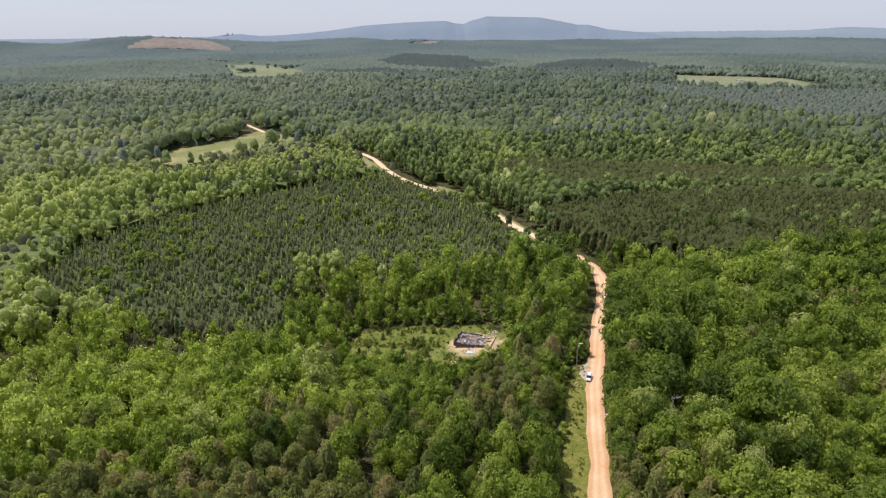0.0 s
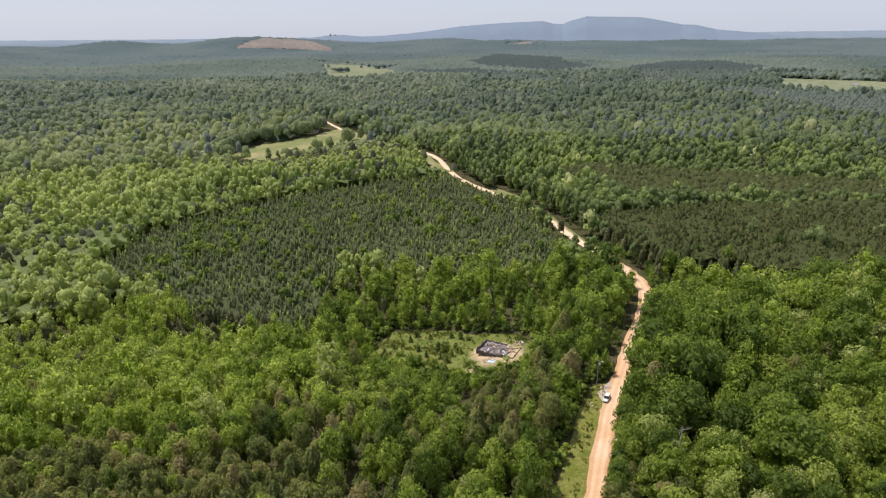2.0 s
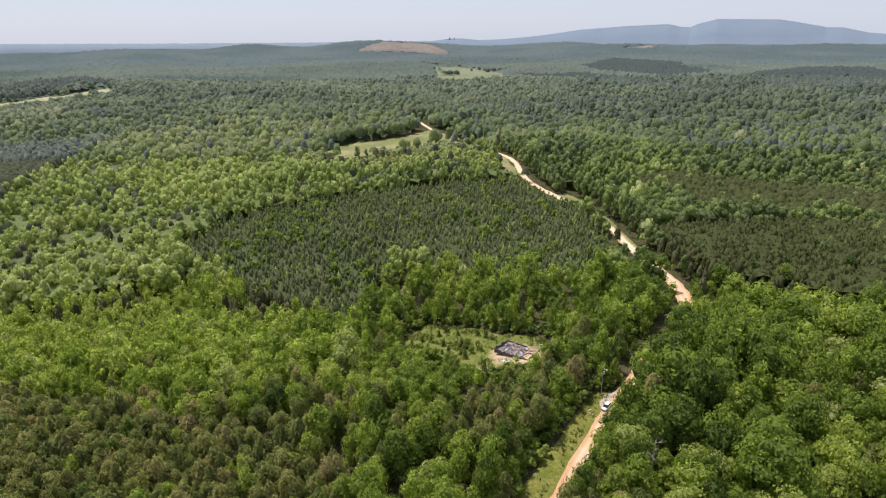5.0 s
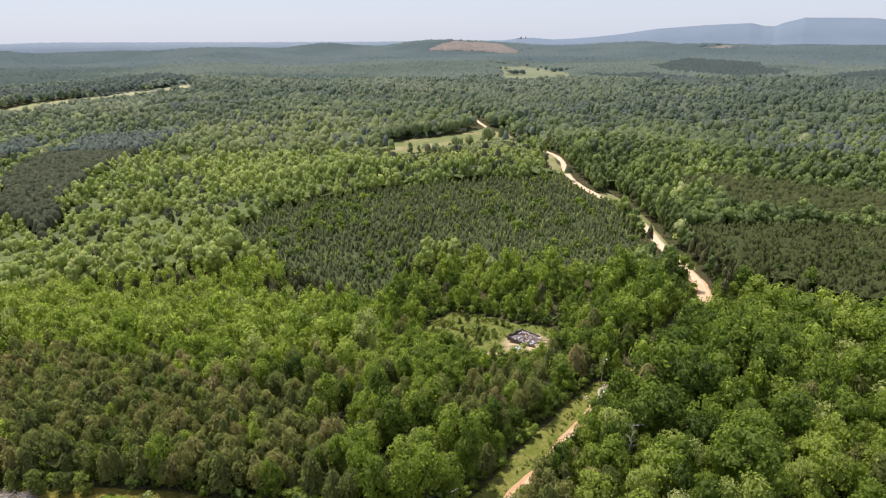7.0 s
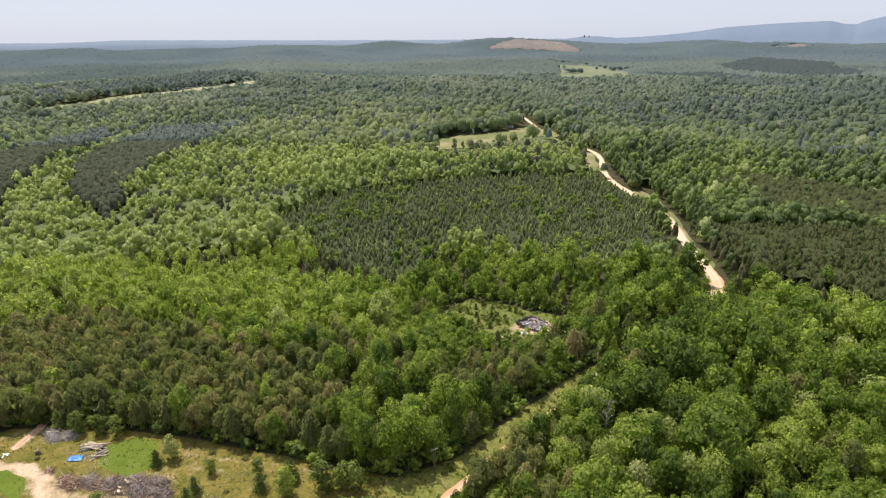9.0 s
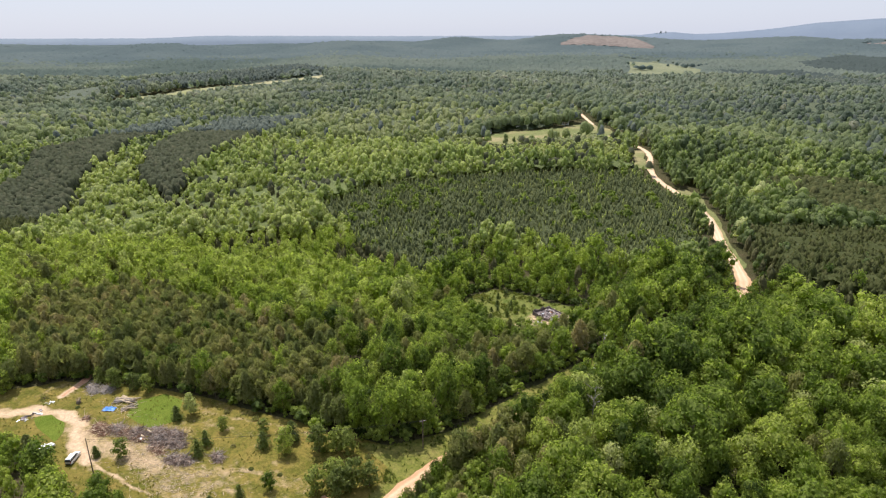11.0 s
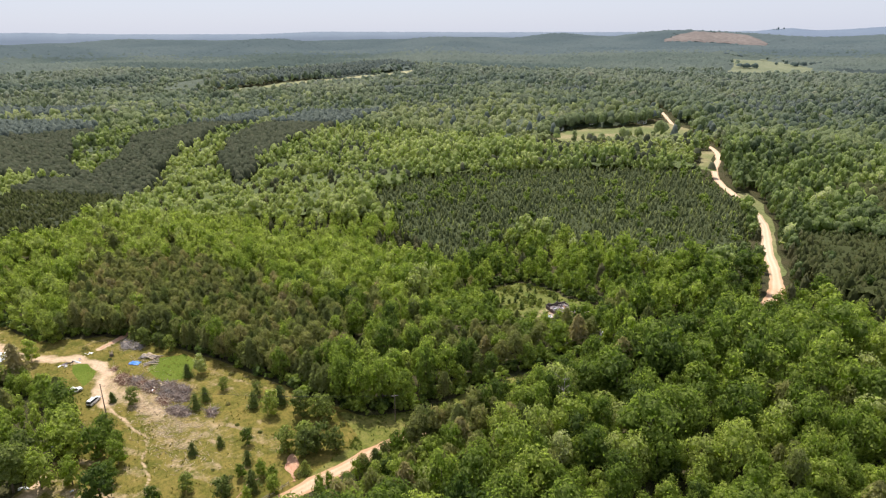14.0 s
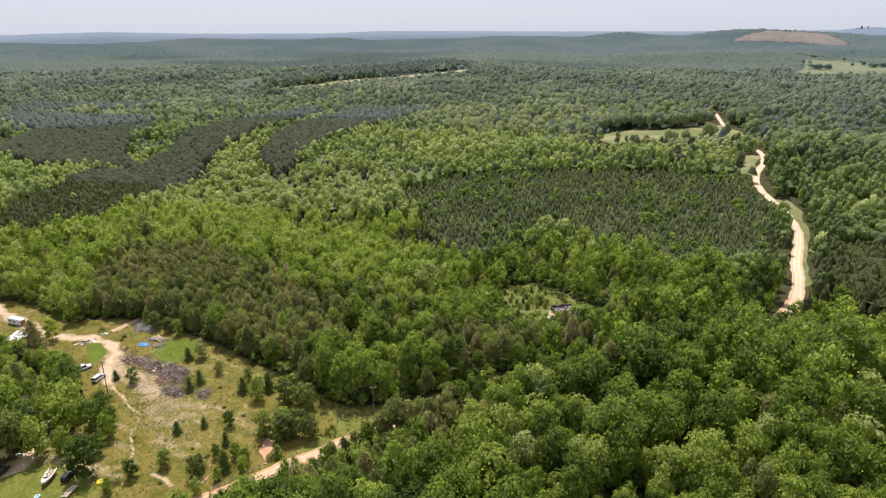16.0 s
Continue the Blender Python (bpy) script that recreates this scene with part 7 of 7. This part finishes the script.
def camper(cx, cy, turn):
    root = thing("camper_trailer", (cx, cy), turn, "old white camper trailer with a rusty end", "trailer")
    part("body", loft([(-3.6, 1.1, 0.5, 2.5, 0.95), (-3.3, 1.2, 0.45, 2.75, 1.1), (3.2, 1.2, 0.45, 2.75, 1.1), (3.6, 1.1, 0.7, 2.4, 0.95)], 0.08), m_white, root)
    part("end_panel", box_bm((0.08, 1.9, 1.6), (3.62, 0, 1.5), 0.02), m_rust, root, "rust-brown end panel")
    for x in (-2.0, 0.2):
        for s in (-1, 1):
            w = part("window", box_bm((1.1, 0.05, 0.6), (x, s * 1.2, 1.75), 0.01), m_glass, root)
            part("window_frame", box_bm((1.22, 0.03, 0.72), (x, s * 1.195, 1.75), 0.01), m_tin, w)
    part("door", box_bm((0.75, 0.05, 1.75), (1.9, 1.2, 1.45), 0.02), m_siding, root)
    part("hatch", box_bm((0.6, 0.6, 0.12), (0, 0, 2.8), 0.03), m_tin, root)
    wheel_set(root, (-0.5, 0.4), 1.0, 0.35)


camper(-111.5, 33, 30)


# ---- poles, cables, fence ----
def pole(cx, cy, h, lean, label, lamp=False, arm=True, material=None):
    root = thing("utility_pole", (cx, cy), 0, label, "utility pole", "utility poles")
    top = (lean[0], lean[1], h)
    part("shaft", tube_bm((0, 0, -0.2), top, 0.17, 0.11, 10), material or m_bark, root)
    if arm:
        part("crossarm", box_bm((2.0, 0.12, 0.12), (lean[0], lean[1], h - 0.5), 0.01, 60), m_grey_wood, root)
        for s in (-0.85, 0, 0.85):
            part("insulator", tube_bm((lean[0] + s * 0.5, lean[1] + s * 0.87, h - 0.45), (lean[0] + s * 0.5, lean[1] + s * 0.87, h - 0.25), 0.06, 0.04), m_concrete, root)
    if lamp:
        part("lamp_arm", tube_bm((lean[0], lean[1], h - 0.6), (lean[0] + 1.0, lean[1] - 0.5, h - 0.3), 0.04, 0.03, 6), m_rim, root)
        part("lamp_head", box_bm((0.5, 0.28, 0.2), (lean[0] + 1.1, lean[1] - 0.55, h - 0.32), 0.06, -25), m_siding, root, "grey lamp head")
        part("transformer", tube_bm((lean[0] + 0.32, lean[1], h - 2.2), (lean[0] + 0.32, lean[1], h - 1.4), 0.22, sides=12), m_concrete, root, "grey transformer can")
    return root


pole(49.2, 187.6, 9.6, (0.1, 0), "grey utility pole with lamp beside the clay road", lamp=True, arm=False, material=m_grey_wood)
pole(29.5, 110, 9.5, (0.1, 0.1), "wooden utility pole on the grass strip")
pole(-34, 50, 11.0, (-0.6, 0.2), "leaning brown wooden utility pole in the yard", arm=False)


def cable(a, b, sag, label):
    a, b = Vector(a), Vector(b)
    pts = [a.lerp(b, k / 16) - Vector((0, 0, sag * 4 * (k / 16) * (1 - k / 16))) for k in range(17)]
    v, f = tubes([(tuple(p), tuple(q), 0.022, 0.022) for p, q in zip(pts, pts[1:])], 4)
    tagged(new("cable", mesh_from("cable", v, f, [m_wire])), label, "cable", "power cables")


zp = [ground_at(49.2, 187.6) + 9.2, ground_at(29.5, 110) + 9.0, ground_at(-34, 50) + 10.7]
cable((49.3, 187.6, zp[0]), (29.6, 110.1, zp[1]), 1.0, "black power cable between two poles")
cable((29.6, 110.1, zp[1]), (-34.6, 50.2, zp[2]), 1.8, "black power cable strung over the yard")
cable((29.4, 109.6, zp[1] + 0.3), (-34.6, 50.1, zp[2] - 0.5), 1.6, "black power cable strung over the yard")


def rail_fence(pts):
    root = thing("rail_fence", pts[0], 0, "weathered wooden rail fence beside the drive", "fence")
    bx, by, bz = pts[0][0], pts[0][1], ground_at(*pts[0])
    local = [(x - bx, y - by, ground_at(x, y) - bz) for x, y in pts]
    for p in local:
        part("post", box_bm((0.14, 0.14, 1.3), (p[0], p[1], p[2] + 0.6), 0.01), m_grey_wood, root)
    for p, q in zip(local, local[1:]):
        for h in (0.5, 1.0):
            part("rail", tube_bm((p[0], p[1], p[2] + h), (q[0], q[1], q[2] + h), 0.06, 0.05, 6), m_grey_wood, root)


rail_fence([(32.0 - 0.12 * k, 60.0 + 1.9 * k) for k in range(8)])


# ---- far houses ----
def far_house(cx, cy, turn, L, W, wall_paint, label, z=None):
    root = thing("house", (cx, cy) if z is None else (cx, cy, z), turn, label, "house", "far houses")
    H = 3.0
    part("wall", box_bm((L, W, H + 0.4), (0, 0, H / 2 - 0.2), 0.02), wall_paint, root)
    bm = bmesh.new()
    o, r = 0.5, 2.0
    a = [bm.verts.new(p) for p in ((-L / 2 - o, -W / 2 - o, H), (L / 2 + o, -W / 2 - o, H), (L / 2 + o, W / 2 + o, H), (-L / 2 - o, W / 2 + o, H), (-L / 2 - o, 0, H + r), (L / 2 + o, 0, H + r))]
    for f in ((0, 1, 5, 4), (2, 3, 4, 5), (1, 2, 5), (3, 0, 4), (3, 2, 1, 0)):
        bm.faces.new([a[i] for i in f])
    roof = part("roof", bm, m_shingle if L < 15 else m_tin, root)
    part("chimney", box_bm((0.7, 0.7, 1.6), (L * 0.2, 0.6, H + 1.9), 0.02), m_brick, roof)
    for x in (-L * 0.32, -L * 0.1, L * 0.32):
        for s in (-1, 1):
            w = part("window", box_bm((1.2, 0.06, 1.2), (x, s * W / 2, 1.7), 0.01), m_glass, root)
            part("window_frame", box_bm((1.4, 0.04, 1.4), (x, s * W / 2, 1.7), 0.01), m_white, w)
    for s in (-1, 1):
        part("door", box_bm((1.0, 0.06, 2.1), (L * 0.12, s * W / 2, 1.05), 0.01), m_rust, root)


far_house(-279, 632, 30, 13, 8, m_siding, "pale single-storey farmhouse at the meadow's edge")
far_house(-275, 614, 10, 8, 6, m_white, "small white outbuilding at the meadow's edge")
far_house(-258, 657, 60, 9, 6, m_siding, "small pale shed beside the meadow")
far_house(-221, 705, 20, 10, 7, m_siding, "pale house where the road leaves the meadow")
far_house(-592, 1261, 40, 14, 9, m_white, "white house among distant woods")
far_house(-380, 671, 15, 12, 7, m_white, "white house among trees")
far_house(-402, 660, 50, 10, 6, m_siding, "pale shed among trees")
far_house(355, 2430, 5, 34, 16, m_white, "long white barn on a distant rise")
far_house(415, 2420, 15, 26, 14, m_siding, "pale barn on a distant rise")
far_house(962, 1450, 0, 22, 12, m_white, "white barn beside a far pasture")
far_house(600, 1230, 0, 10, 7, m_siding, "small pale barn at a pasture's edge")
